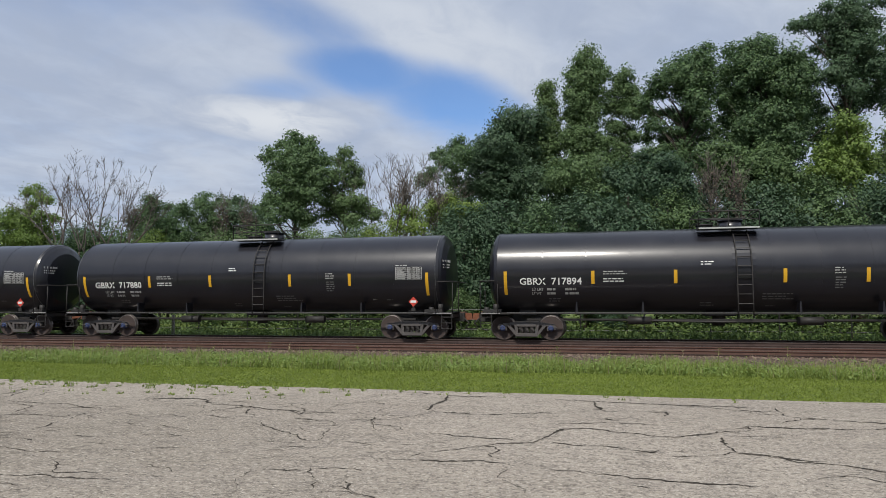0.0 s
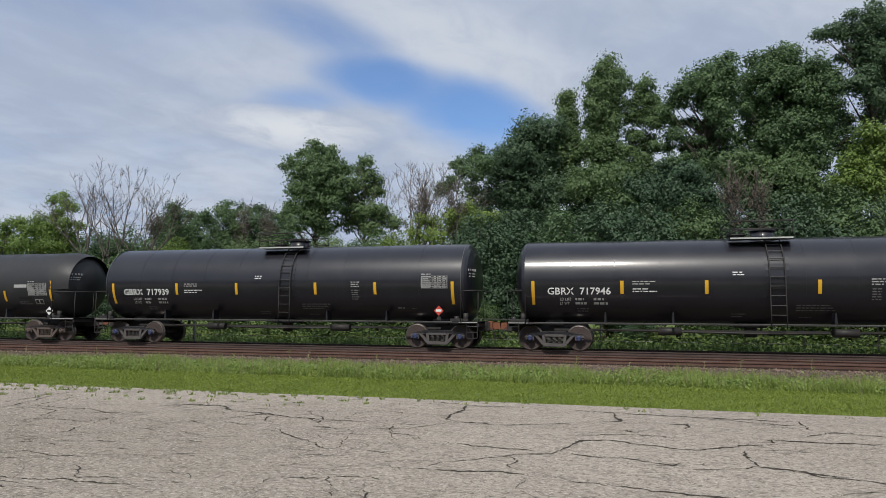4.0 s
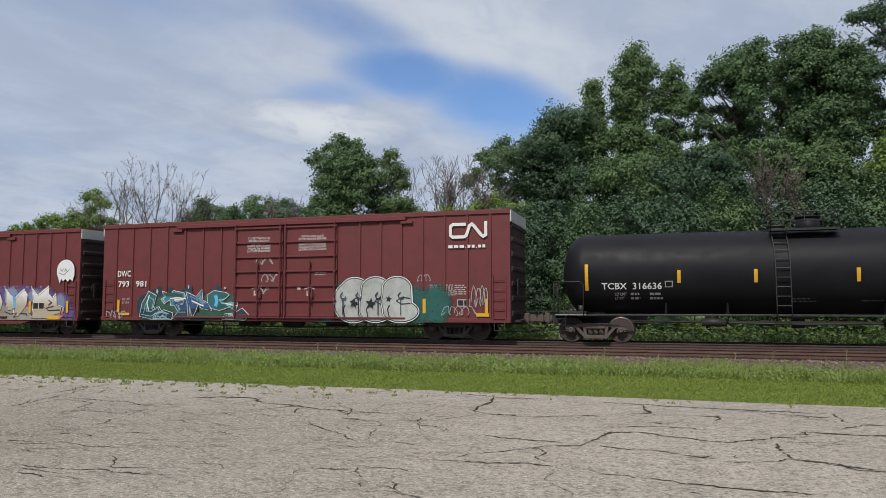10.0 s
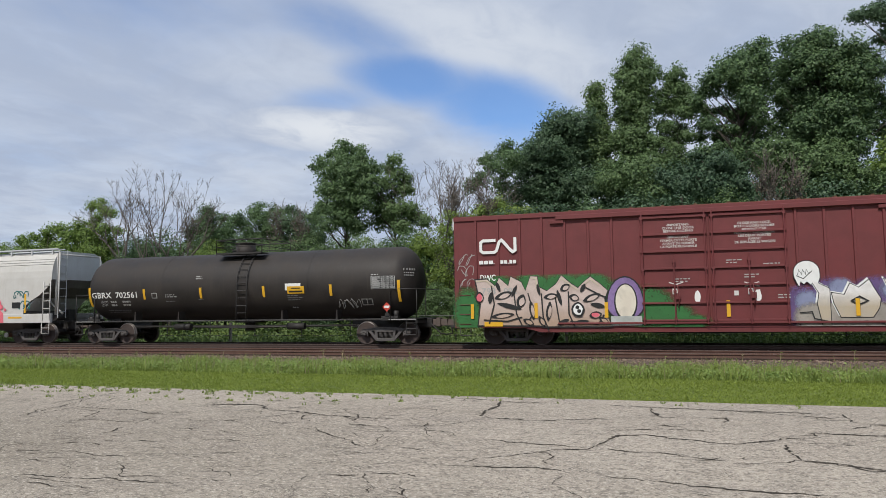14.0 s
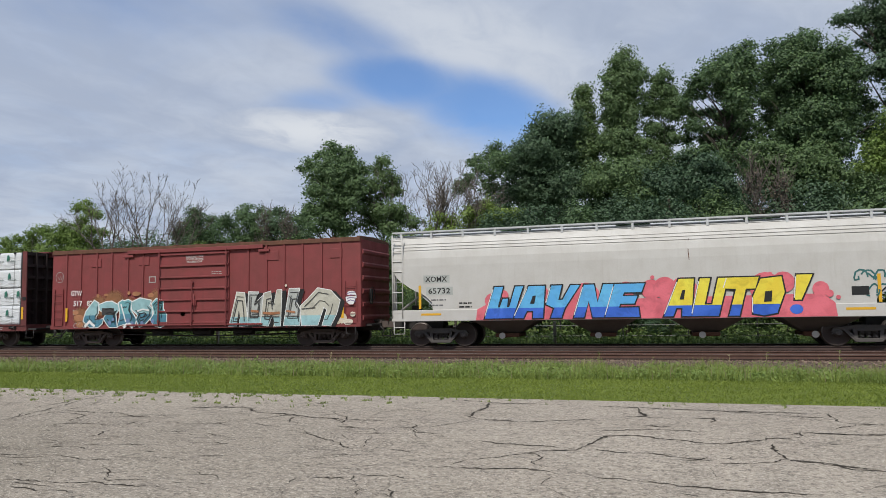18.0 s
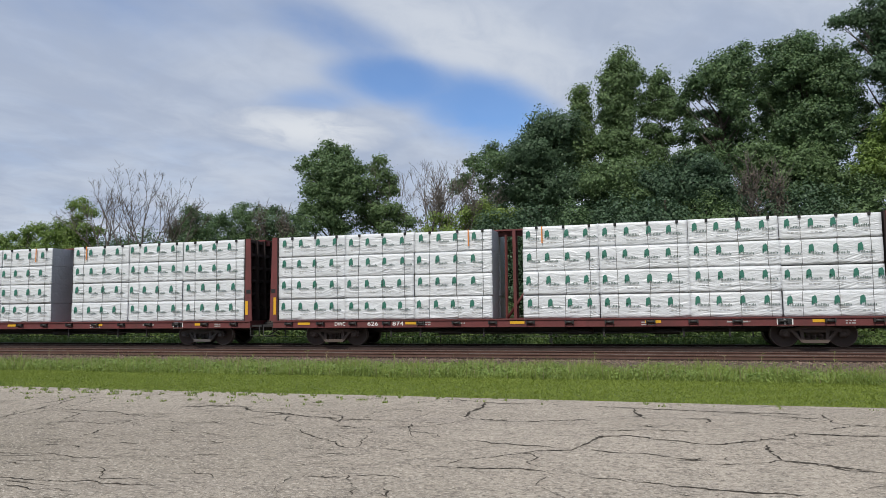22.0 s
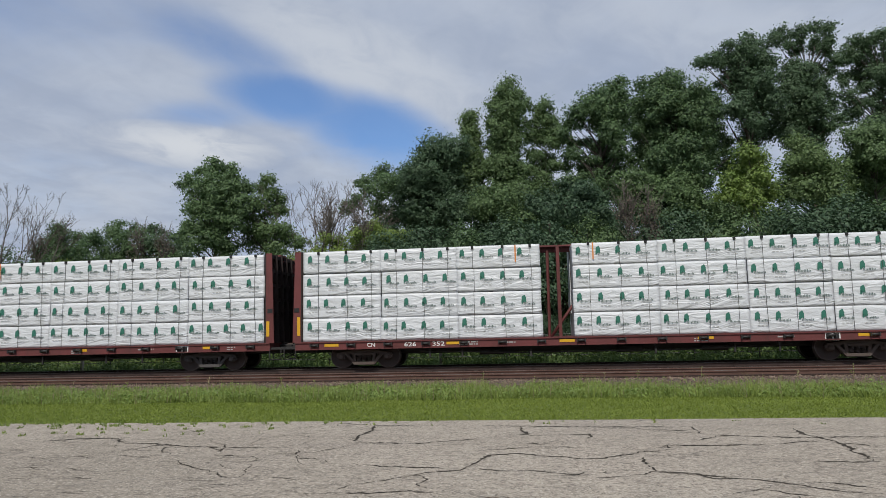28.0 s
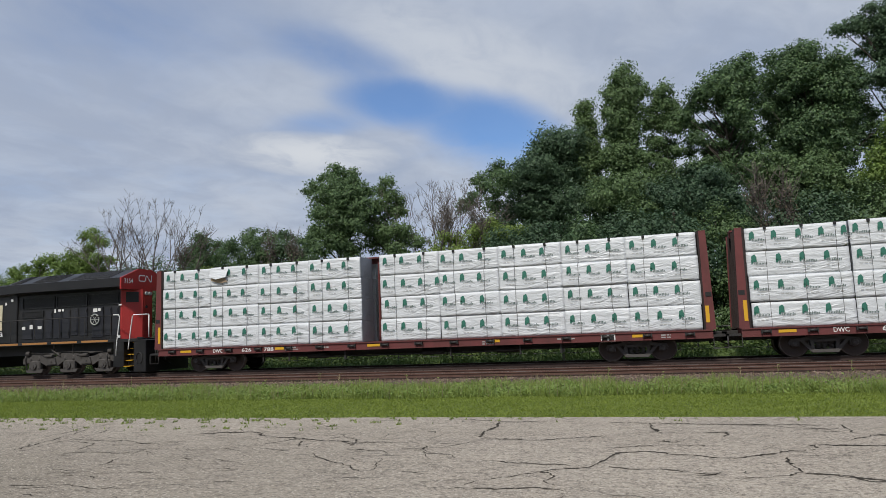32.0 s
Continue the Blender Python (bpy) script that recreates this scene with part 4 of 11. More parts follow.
def blades(name, n, area, height, width, mat, zf, lean=0.35, keep=None, simple=False, drift=False):
    x0, x1, y0, y1 = area
    px, py = npr.uniform(x0, x1, n), npr.uniform(y0, y1, n)
    if keep is not None:
        k = keep(px, py)
        px, py = px[k], py[k]
        n = len(px)
    h = npr.uniform(height[0], height[1], n)
    if drift:
        h *= np.clip(0.75 + 0.9 * patch(px * 4.5, py * 3) + 0.5 * patch(px * 14, py * 9), 0.3, 1.5)
    an = npr.uniform(0, 6.28, n)
    wv = npr.uniform(0.6, 1.4, n) * width
    dx, dy = np.cos(an) * wv, np.sin(an) * wv
    la = npr.uniform(0, 6.28, n)
    ll = npr.uniform(0, lean, n) * h
    lx, ly = np.cos(la) * ll, np.sin(la) * ll
    z = zf(py)
    if simple:
        P = np.stack([np.stack([px - dx, py - dy, z], 1), np.stack([px + dx, py + dy, z], 1), np.stack([px + lx, py + ly, z + h], 1)], 1)
        return raw(name, P.reshape(-1, 3).tolist(), (3 * np.arange(n)[:, None] + np.arange(3)).tolist(), mat)
    P = np.empty((n, 5, 3))
    P[:, 0] = np.stack([px - dx, py - dy, z], 1)
    P[:, 1] = np.stack([px + dx, py + dy, z], 1)
    P[:, 2] = np.stack([px + dx * 0.8 + lx * 0.35, py + dy * 0.8 + ly * 0.35, z + h * 0.55], 1)
    P[:, 3] = np.stack([px - dx * 0.8 + lx * 0.35, py - dy * 0.8 + ly * 0.35, z + h * 0.55], 1)
    P[:, 4] = np.stack([px + lx, py + ly, z + h], 1)
    b = 5 * np.arange(n)
    f = [tuple(r) for r in np.stack([b, b + 1, b + 2, b + 3], 1).tolist()] + [tuple(r) for r in np.stack([b + 3, b + 2, b + 4], 1).tolist()]
    return raw(name, P.reshape(-1, 3).tolist(), f, mat)


def tall_keep(x, y):
    # thins towards the ballast, in drifts
    return npr.random(len(x)) < np.clip(1.35 - np.maximum(y - 16.8, 0) / 2.9 + 0.9 * patch(x, y) + 0.5 * patch(x * 4, y * 3) - 0.6 * np.clip((x - 2) / 8, 0, 1) * (y > 17.0), 0.03, 1) * (y > 15.95 - 0.6 * np.clip((x - 3) / 4, 0, 1) + 0.35 * patch(x * 2, y))


tagged(new("tall_grass", blades("tall_grass", 170000, (-40, 18, 15.2, 20.6), (0.08, 0.36), 0.009, "grass", gz, 1.1, tall_keep, simple=True, drift=True)), "unmown green grass and weeds beside the track", "grass", kind="stuff")
def leafy_weeds(n, area, keep):
    """Small broad leaves at all heights among the tall grass."""
    x, y = npr.uniform(area[0], area[1], n), npr.uniform(area[2], area[3], n)
    ok = keep(x, y)
    x, y = x[ok], y[ok]
    n = len(x)
    z = gz(y) + npr.random(n) * np.clip(0.22 + 0.16 * patch(x * 5, y * 4), 0.05, 0.4)
    o = npr.normal(size=(n, 3)) * 0.5 + np.array([0, -0.35, 0.6])
    o /= np.linalg.norm(o, axis=1)[:, None]
    a = np.cross(o, npr.normal(size=(n, 3)))
    a /= np.linalg.norm(a, axis=1)[:, None]
    P = leaf_quads(np.stack([x, y, z], 1), a, np.cross(o, a), npr.uniform(0.018, 0.042, n))
    return raw("leafy_weeds", P.reshape(-1, 3).tolist(), (4 * np.arange(n)[:, None] + np.arange(4)).tolist(), "weed")


tagged(new("leafy_weeds", leafy_weeds(90000, (-40, 18, 15.3, 20.4), tall_keep)), "small broad-leaved weeds among the tall grass", "weeds", kind="stuff")
tagged(new("grass_stalks", blades("grass_stalks", 5000, (-40, 18, 15.6, 20.2), (0.25, 0.46), 0.006, "straw", gz, 0.25, tall_keep)), "pale seeding grass stalks beside the track", "grass", kind="stuff")
tagged(new("lawn", blades("lawn", 230000, (-34, 15, 11.95, 16.3), (0.012, 0.032), 0.011, "lawn", gz, 1.6, simple=True)), "mown strip of green grass along the pavement", "grass", kind="stuff")
tagged(new("edge_weeds", blades("edge_weeds", 60000, (-26, 10, 10.3, 12.1), (0.015, 0.06), 0.009, "grass", lambda y: y * 0, 1.3, lambda x, y: patch(x * 24, y * 15) > 0.62 - 0.40 * np.clip((y - 10.9) / 1.2, 0, 1) - 0.16 * np.clip((-3 - x) / 5, 0, 1) + 0.22 * np.clip((x + 5) / 4, 0, 1))), "small weeds growing in the pavement edge", "grass", kind="stuff")
tagged(new("far_weeds", blades("far_weeds", 15000, (-60, 30, 28.6, 33.5), (0.10, 0.42), 0.03, "leaf", gz, 0.5, lambda x, y: npr.random(len(x)) < np.clip(0.75 + 0.6 * patch(x, y), 0.1, 1))), "rank green weeds behind the track", "grass", kind="stuff")

# leafy undergrowth behind the track
n = 30000
ux, uy = npr.uniform(-56, 26, n), npr.uniform(29.2, 33.6, n)
tuft = np.vectorize(lambda x, y: noise.noise((x * 0.9, y * 0.9, 4.0)))(ux, uy)
uz = gz(uy) + npr.random(n) ** 0.8 * np.clip(0.35 + 0.9 * tuft + 0.12 * (uy - 29), 0.05, 1.5)
c0 = np.stack([ux, uy, uz], 1)
ea, eb = npr.normal(size=(n, 3)) * np.array([1, 1, 0.5]), npr.normal(size=(n, 3)) * np.array([1, 1, 0.7])
ea *= 0.075 / np.linalg.norm(ea, axis=1)[:, None]
eb *= 0.055 / np.linalg.norm(eb, axis=1)[:, None]
P = np.stack([c0 - ea, c0 + ea * 0.3 + eb, c0 + ea, c0 + ea * 0.3 - eb], 1)
tagged(new("undergrowth", raw("undergrowth", P.reshape(-1, 3).tolist(), (4 * np.arange(n)[:, None] + np.arange(4)).tolist(), "undergrowth")), "low leafy green undergrowth behind the track", "undergrowth", kind="stuff")

# tall single weeds that stand up before the rails
for i in range(26):
    x = -30 + 1.75 * i + rnd.uniform(-0.7, 0.7)
    y = rnd.uniform(19.0, 20.6)
    weed = thing("roadside_weed", "tall thin pale weed stalk beside the track", "weed", "weeds by the track", pose(x, y, float(gz(np.array([y]))[0]), 0, 0, rnd.uniform(0, 360)))
    bm = bmesh.new()
    h = rnd.uniform(0.35, 0.62)
    tube(bm, [(0, 0, -0.05), (0.02, 0.01, h * 0.5), (0.05, 0.0, h)], 0.008, 4, 0.004)
    part("stalk", bm, "straw", weed)
    bm = bmesh.new()
    for j in range(14):
        z = h * rnd.uniform(0.25, 1.0)
        an = rnd.uniform(0, 6.28)
        l = 0.10 * rnd.uniform(0.5, 1.2)
        c, s = math.cos(an), math.sin(an)
        b0 = Vector((0.03 * z / h, 0, z))
        bm.faces.new([bm.verts.new(b0 + Vector(q)) for q in ((0, 0, 0), (c * l * 0.5 - s * 0.015, s * l * 0.5 + c * 0.015, 0.03), (c * l, s * l, 0.04), (c * l * 0.5 + s * 0.015, s * l * 0.5 - c * 0.015, 0.03))])
    part("leaves", bm, "grass" if i % 3 else "straw", weed)

# ---- fence behind the track ----
FENCE_Y = 31.6
fence = tagged(thing("chain_fence", "thin black metal fence behind the track, half grown over", "fence"), kind="structure")
bm = bmesh.new()
cyl(bm, (0, 0, -0.1), (0, 0, 1.25), 0.03, 6)
post_mesh = mesh_of("post", bm, "fence")
for i in range(44):
    p = part("post", post_mesh, "fence", fence)
    p.matrix_basis = pose(-78 + 2.75 * i, FENCE_Y, -0.05)
for z in (0.25, 0.72, 1.18):
    bm = bmesh.new()
    cyl(bm, (-80, FENCE_Y - 0.03, z), (44, FENCE_Y - 0.03, z), 0.018, 5)
    part("rail", bm, "fence", fence)
for x in (-20.6, -3.8, -37.0):
    bm = bmesh.new()
    box(bm, x - 0.06, x + 0.06, 29.9, 30.02, -0.3, 0.95, 0.01)
    tagged(new("marker_post", mesh_of("marker_post", bm, "post")), "short pale weathered post behind the track", "post")

# ---- trees ----
def leaves(lobes, sprigs, per, rx, ry, rz, zc, leaf, seed, lobe=0.42, sprig=0.17, open_=0.0, droop=0.0, squash=0.9):
    """A crown in three steps: rounded leafy masses, sprigs over their outsides, and leaves about each sprig."""
    g = np.random.default_rng(seed)
    d = g.normal(size=(lobes, 3))
    d /= np.linalg.norm(d, axis=1)[:, None]
    r = 0.30 + 0.46 * g.random(lobes) ** 0.55
    c = d * r[:, None]
    top = np.array([[0.05, 0.0, 0.78], [-0.30, 0.2, 0.62], [0.32, -0.2, 0.58], [0.1, 0.3, 0.45], [-0.1, -0.4, 0.5]])
    c = np.concatenate([c, top])
    n = len(c)
    c *= np.array([rx, ry, rz])
    size = rx * lobe * g.uniform(0.62, 1.2, n)
    size[-5:] = rx * lobe * np.array([0.9, 0.95, 0.9, 1.0, 1.0])
    sd = g.normal(size=(n, sprigs, 3))
    sd /= np.linalg.norm(sd, axis=2)[..., None]
    sd[..., 2] = np.where((sd[..., 2] < -0.3) & (g.random((n, sprigs)) < 0.5), -sd[..., 2], sd[..., 2])
    sr = 0.66 + 0.40 * g.random((n, sprigs)) ** 1.2
    sp = (c[:, None] + sd * (sr * size[:, None])[..., None] * np.array([1, 1, squash])).reshape(-1, 3)
    sn = sd.reshape(-1, 3)
    if open_:
        hole = np.array([noise.noise((v[0] * 0.55 + seed, v[1] * 0.55, v[2] * 0.55)) for v in sp.tolist()])
        keep = hole > -0.6 + open_
        sp, sn = sp[keep], sn[keep]
    sp[:, 2] += zc
    m = len(sp)
    q = np.clip(g.normal(size=(m, per, 3)), -1.7, 1.7) * sprig * g.uniform(0.6, 1.3, (m, 1, 1)) * np.array([1, 1, 0.8])
    pts = (sp[:, None] + q).reshape(-1, 3)
    o = (sn[:, None] * 0.75 + q / sprig * 0.25 + np.array([0, 0, 0.5])).reshape(-1, 3) + g.normal(size=(m * per, 3)) * 0.38
    o /= np.linalg.norm(o, axis=1)[:, None]
    a = np.cross(o, g.normal(size=o.shape))
    a /= np.linalg.norm(a, axis=1)[:, None] + 1e-6
    b = np.cross(o, a)
    n = m * per
    P = leaf_quads(pts, a, b, leaf * g.uniform(0.6, 1.3, n))
    P[..., 2] -= droop * np.array([0.0, 0.4, 1.0, 0.4]) * leaf
    f = (4 * np.arange(n)[:, None] + np.arange(4)).tolist()
    c[:, 2] += zc
    return P.reshape(-1, 3).tolist(), f, c


def limbs(h, crown, seed, r0, mat, twigs=0):
    """A tapered, slightly bent trunk with a limb into each mass of the crown."""
    g = random.Random(seed)
    bm = bmesh.new()
    lean = (g.uniform(-0.25, 0.25), g.uniform(-0.25, 0.25))
    spine = [Vector((lean[0] * (t ** 1.5) + 0.10 * math.sin(5 * t + seed), lean[1] * t + 0.1 * math.cos(4 * t + seed), h * t - 0.15 * (t == 0))) for t in [i / 8 for i in range(9)]]
    tube(bm, spine, r0, 7, r0 * 0.12)
    for e in crown:
        e = Vector(e)
        reach = math.hypot(e.x, e.y)
        t = min(0.95, max(0.12, (e.z - 0.9 * reach - 0.4) / h))
        k = t * 8
        b = spine[min(int(k), 7)].lerp(spine[min(int(k) + 1, 8)], k % 1)
        mid = b.lerp(e, 0.5) + Vector((g.uniform(-0.2, 0.2), g.uniform(-0.2, 0.2), g.uniform(-0.1, 0.15)))
        tube(bm, [b, mid, e], r0 * (1 - 0.8 * t) * 0.5, 4, 0.015)
        for j in range(twigs):
            s = mid.lerp(e, g.uniform(0, 1))
            w = s + Vector((g.uniform(-0.7, 0.7), g.uniform(-0.7, 0.7), g.uniform(0.2, 1.3)))
            m2 = s.lerp(w, 0.5) + Vector((g.uniform(-0.12, 0.12), g.uniform(-0.12, 0.12), 0))
            tube(bm, [s, m2, w], 0.020, 4, 0.008)
            for _ in range(2):
                w2 = m2 + Vector((g.uniform(-0.5, 0.5), g.uniform(-0.5, 0.5), g.uniform(0.1, 0.7)))
                tube(bm, [m2, w2], 0.013, 3, 0.007)
    return mesh_of("trunk", bm, mat)


TREE = {}


def species(key, label, height, crown_args, leaf_mat, r0, bark="bark", twigs=0):
    ob = thing("tree", label, "tree", "trees behind the track")
    v, f, c = leaves(**crown_args)
    part("trunk", limbs(height * 0.80, c.tolist(), crown_args["seed"], r0, bark, twigs), bark, ob)
    part("crown", raw("crown", v, f, leaf_mat), leaf_mat, ob)
    TREE[key] = (ob, float(np.percentile(np.array(v)[:, 2], 99.93)))


species("light", "yellow-green young tree with feathery leaves", 7, dict(lobes=20, sprigs=30, per=16, rx=2.3, ry=2.1, rz=3.1, zc=3.8, leaf=0.066, seed=61, lobe=0.38, sprig=0.2, droop=0.6, open_=0.2), "leaf_light", 0.12)
species("scrub", "dense green scrub tree beside the track", 6, dict(lobes=24, sprigs=40, per=20, rx=2.6, ry=2.2, rz=2.9, zc=2.8, leaf=0.060, seed=71, lobe=0.36, sprig=0.18), "leaf", 0.10)
species("scrub_dark", "dense dark green scrub tree beside the track", 6, dict(lobes=24, sprigs=40, per=20, rx=2.7, ry=2.2, rz=2.9, zc=2.7, leaf=0.060, seed=83, lobe=0.36, sprig=0.18), "leaf_dark", 0.10)
species("dry", "half-dead tree with a few dry leaves and bare upright twigs", 8, dict(lobes=12, sprigs=3, per=5, rx=1.3, ry=1.2, rz=3.4, zc=4.6, leaf=0.07, seed=91, lobe=0.4, sprig=0.3), "leaf_dry", 0.10, "bark_pale", 5)


def bare(key, seed, height, lean=0.0, stems=2, open_=0.34):
    """A dead tree: stems that fork low and fork again, crooked, with short fine twigs along the outer boughs."""
    ob = thing("dead_tree", "bare grey dead tree with fine forked branches", "tree", "dead trees")
    g = random.Random(seed)
    bm = bmesh.new()

    def grow(p, d, length, r, level):
        n = 4
        pts = [p]
        for i in range(n):
            d = (d + Vector((g.uniform(-1, 1), g.uniform(-1, 1), g.uniform(-0.3, 0.5))) * (0.10 if level < 2 else 0.20)).normalized()
            pts.append(pts[-1] + d * length / n)
        tube(bm, pts, r, 6 if level < 2 else 4 if level < 4 else 3, max(r * 0.68, 0.006))
        if level > 0:
            for k in range((0, 2, 4, 5, 4, 3)[level]):
                q = pts[g.randrange(1, n)].lerp(pts[g.randrange(2, n + 1)], g.random() * 0.6)
                e = (d * 0.6 + Vector((g.uniform(-1, 1), g.uniform(-1, 1), g.uniform(-0.2, 0.7)))).normalized()
                w = g.uniform(0.25, 0.65) * (1.5 if level < 3 else 1.0)
                m = q + e * w * 0.5
                e2 = (e + Vector((g.uniform(-0.5, 0.5), g.uniform(-0.5, 0.5), g.uniform(-0.1, 0.5)))).normalized()
                tube(bm, [q, m, m + e2 * w * 0.5], 0.011, 3, 0.005)
                e3 = (e - e2 * 0.6 + Vector((g.uniform(-0.5, 0.5), g.uniform(-0.5, 0.5), 0.4))).normalized()
                tube(bm, [m, m + e3 * w * 0.45], 0.009, 3, 0.005)
        if level >= 5:
            return
        turn = g.uniform(0, math.pi)
        for sgn in (-1, 1):
            a = open_ * g.uniform(0.55, 1.35) * (0.8 if sgn < 0 else 1.0)
            side = Vector((math.cos(turn) * sgn, 0.7 * math.sin(turn) * sgn, 0.10))
            grow(pts[-1], (d + side * a * 1.5).normalized(), length * g.uniform(0.66, 0.88), r * g.uniform(0.56, 0.72), level + 1)

    for i in range(stems):
        off = i - (stems - 1) / 2
        grow(Vector((0.7 * off, g.uniform(-0.3, 0.3), -0.1)), Vector((0.16 * off + lean, g.uniform(-0.1, 0.1), 1)).normalized(), height * g.uniform(0.27, 0.33), 0.12, 0)
    me = mesh_of("trunk", bm, "bark_pale", False)
    top = max(v.co.z for v in me.vertices)
    part("trunk", me, "bark_pale", ob)
    TREE[key] = (ob, top)


bare("bare_a", 6, 10)
bare("bare_b", 18, 10, 0.03, 2, 0.28)
bare("bare_c", 31, 10, 0.22, 1, 0.32)


def foliage(masses, seed, leaf=0.075, dens=10.0, per=15, sprig=0.20):
    """Leaves for a crown of rounded masses (x, y, z, radius): sprigs over each lumpy mass, leaves about each sprig."""
    g = np.random.default_rng(seed)
    sp, sn = [], []
    for x, y, z, r in masses:
        n = int(14 + dens * 12.6 * r * r)
        d = g.normal(size=(n, 3))
        d /= np.linalg.norm(d, axis=1)[:, None]
        lump = np.array([noise.noise((v[0] * 1.9 + x * 3, v[1] * 1.9 + seed, v[2] * 1.9 + z * 3)) for v in d.tolist()])
        k = (1.06 - 0.62 * g.random(n) ** 1.6) * (1 + 0.62 * lump)
        sp.append(np.array([x, y, z]) + d * (k * r)[:, None] * np.array([1.0, 1.0, 0.92]))
        sn.append(d)
    sp, sn = np.concatenate(sp), np.concatenate(sn)
    m = len(sp)
    q = np.clip(g.normal(size=(m, per, 3)), -1.6, 1.6) * sprig * g.uniform(0.55, 1.35, (m, 1, 1)) * np.array([1, 1, 0.6])
    pts = (sp[:, None] + q).reshape(-1, 3)
    o = (sn[:, None] * 0.75 + q / sprig * 0.3 + np.array([0, -0.1, 0.35])).reshape(-1, 3) + g.normal(size=(m * per, 3)) * 0.5
    o /= np.linalg.norm(o, axis=1)[:, None]
    a = np.cross(o, g.normal(size=o.shape))
    a /= np.linalg.norm(a, axis=1)[:, None] + 1e-6
    b = np.cross(o, a)
    P = leaf_quads(pts, a, b, leaf * g.uniform(0.6, 1.35, m * per))
    return P.reshape(-1, 3).tolist(), (4 * np.arange(m * per)[:, None] + np.arange(4)).tolist()


GROWN = [0]


def grove(label, x, y, leaf_mat, r0, shape, leaf=0.075, twigs=0, bark="bark", fill=0.6):
    """One tree of the wood: rounded masses (across, height, radius) about a trunk, spread in depth as far as across."""
    GROWN[0] += 1
    g = random.Random(GROWN[0])
    half = max(abs(p[0]) + p[2] for p in shape)
    masses = []
    for dx, z, r in shape:
        deep = 0.55 * half * math.sqrt(max(0.0, 1 - (dx / half) ** 2))
        masses.append((dx, g.uniform(-1, 1) * deep, z, r))
        if r > 0.7:
            masses.append((dx * 0.8 + g.uniform(-0.3, 0.3), g.choice((-1, 1)) * deep * g.uniform(0.6, 1.0), z - 0.25 * r, r * 0.8))
    # thinner leaf between neighbouring masses
    for i, (x0, z0, r0_) in enumerate(shape):
        for x1, z1, r1 in shape[i + 1:]:
            if 0.9 * (r0_ + r1) < math.hypot(x1 - x0, z1 - z0) < 1.9 * (r0_ + r1) and g.random() < fill:
                masses.append(((x0 + x1) / 2 + g.uniform(-0.2, 0.2), g.uniform(-0.4, 0.4) * half, (z0 + z1) / 2 + g.uniform(-0.2, 0.2), 0.62 * min(r0_, r1)))
    # boughs nearer or farther than the trunk keep their bearing
    masses = [((x + a) * (1 + b / y) - x, b, EYE[2] + (z - EYE[2]) * (1 + b / y), r) for a, b, z, r in masses]
    top = max(p[1] + p[2] for p in shape)
    ob = thing("tree", label, "tree", "trees behind the track", pose(x, y, 0.05))
    part("trunk", limbs(top * 0.86, [m[:3] for m in masses], GROWN[0], r0, bark, twigs), bark, ob)
    v, f = foliage(masses, GROWN[0], leaf)
    part("crown", raw("crown", v, f, leaf_mat), leaf_mat, ob)


def woodland(label, x, y, leaf_mat, height, width, seed, r0=0.16):
    """A tree of the wood that only shows in part: masses over an egg-shaped crown that reaches low."""
    g = random.Random(seed)
    shape = []
    for i in range(13):
        f = (i + 0.5) / 13
        w = width * math.sqrt(max(0.08, 1 - (1.5 * f - 0.6) ** 2))
        shape.append((g.uniform(-0.5, 0.5) * w, height * (0.14 + 0.78 * f), width * g.uniform(0.17, 0.24) * (1.1 - 0.35 * f)))
    shape.append((0.0, height - width * 0.16, width * 0.16))
    grove(label, x, y, leaf_mat, r0, shape, 0.095, fill=0.25)


used = set()
SPREAD = 1.14


def plant(key, az, el, y, wide=1.0, turn=None):
    """Sets a tree at a bearing and a distance beyond the track, as tall as its top shows."""
    x = y * math.tan(radians(az))
    z0 = 0.05
    h = math.hypot(x, y) * math.tan(radians(el)) + EYE[2] - z0
    ob, full = TREE[key]
    s = h / full
    m = pose(x, y, z0, 0, 0, rnd.uniform(0, 360) if turn is None else turn) @ Matrix.Diagonal((s * wide * SPREAD, s * wide * SPREAD, s, 1))
    if key in used:
        copy_thing(ob, m @ Matrix.Diagonal((*(1 / v for v in ob.scale), 1)))
    else:
        ob.matrix_basis = m
        used.add(key)


# the skyline: the wood, tree by tree, and the lone trees before it
grove("dense dark green maple with rounded boughs", -5.8, 44.0, "leaf_dark", 0.26, [(-0.2, 13.3, 0.94), (0.7, 13.3, 0.90), (1.6, 13.1, 1.04), (-1.6, 11.4, 1.05), (-2.4, 11.1, 0.83), (-0.7, 11.8, 1.31), (0.6, 11.7, 1.30), (1.9, 11.7, 1.29), (-1.4, 9.7, 1.49), (0.4, 9.7, 1.66), (2.2, 9.6, 1.64), (-2.6, 9.1, 0.98)])
grove("small grey-green tree with a thin open crown", -9.5, 42.0, "leaf", 0.09, [(0.8, 11.6, 0.51), (0.4, 11.2, 0.44), (1.0, 10.8, 0.65), (0.6, 10.2, 0.65), (-0.4, 10.9, 0.37), (-0.8, 10.8, 0.22), (-0.2, 10.3, 0.51), (-1.1, 9.5, 0.44), (-1.6, 9.3, 0.48), (0.3, 9.2, 0.65)], 0.07, fill=0.1)
grove("slim green poplar with a small rounded head", -3.3, 44.0, "leaf", 0.14, [(0.1, 15.4, 0.48), (-0.1, 14.9, 0.59), (0.1, 14.2, 0.63), (-0.2, 13.4, 0.70), (0.2, 12.7, 0.81), (-0.1, 11.7, 1.03), (0.2, 10.2, 1.09)])
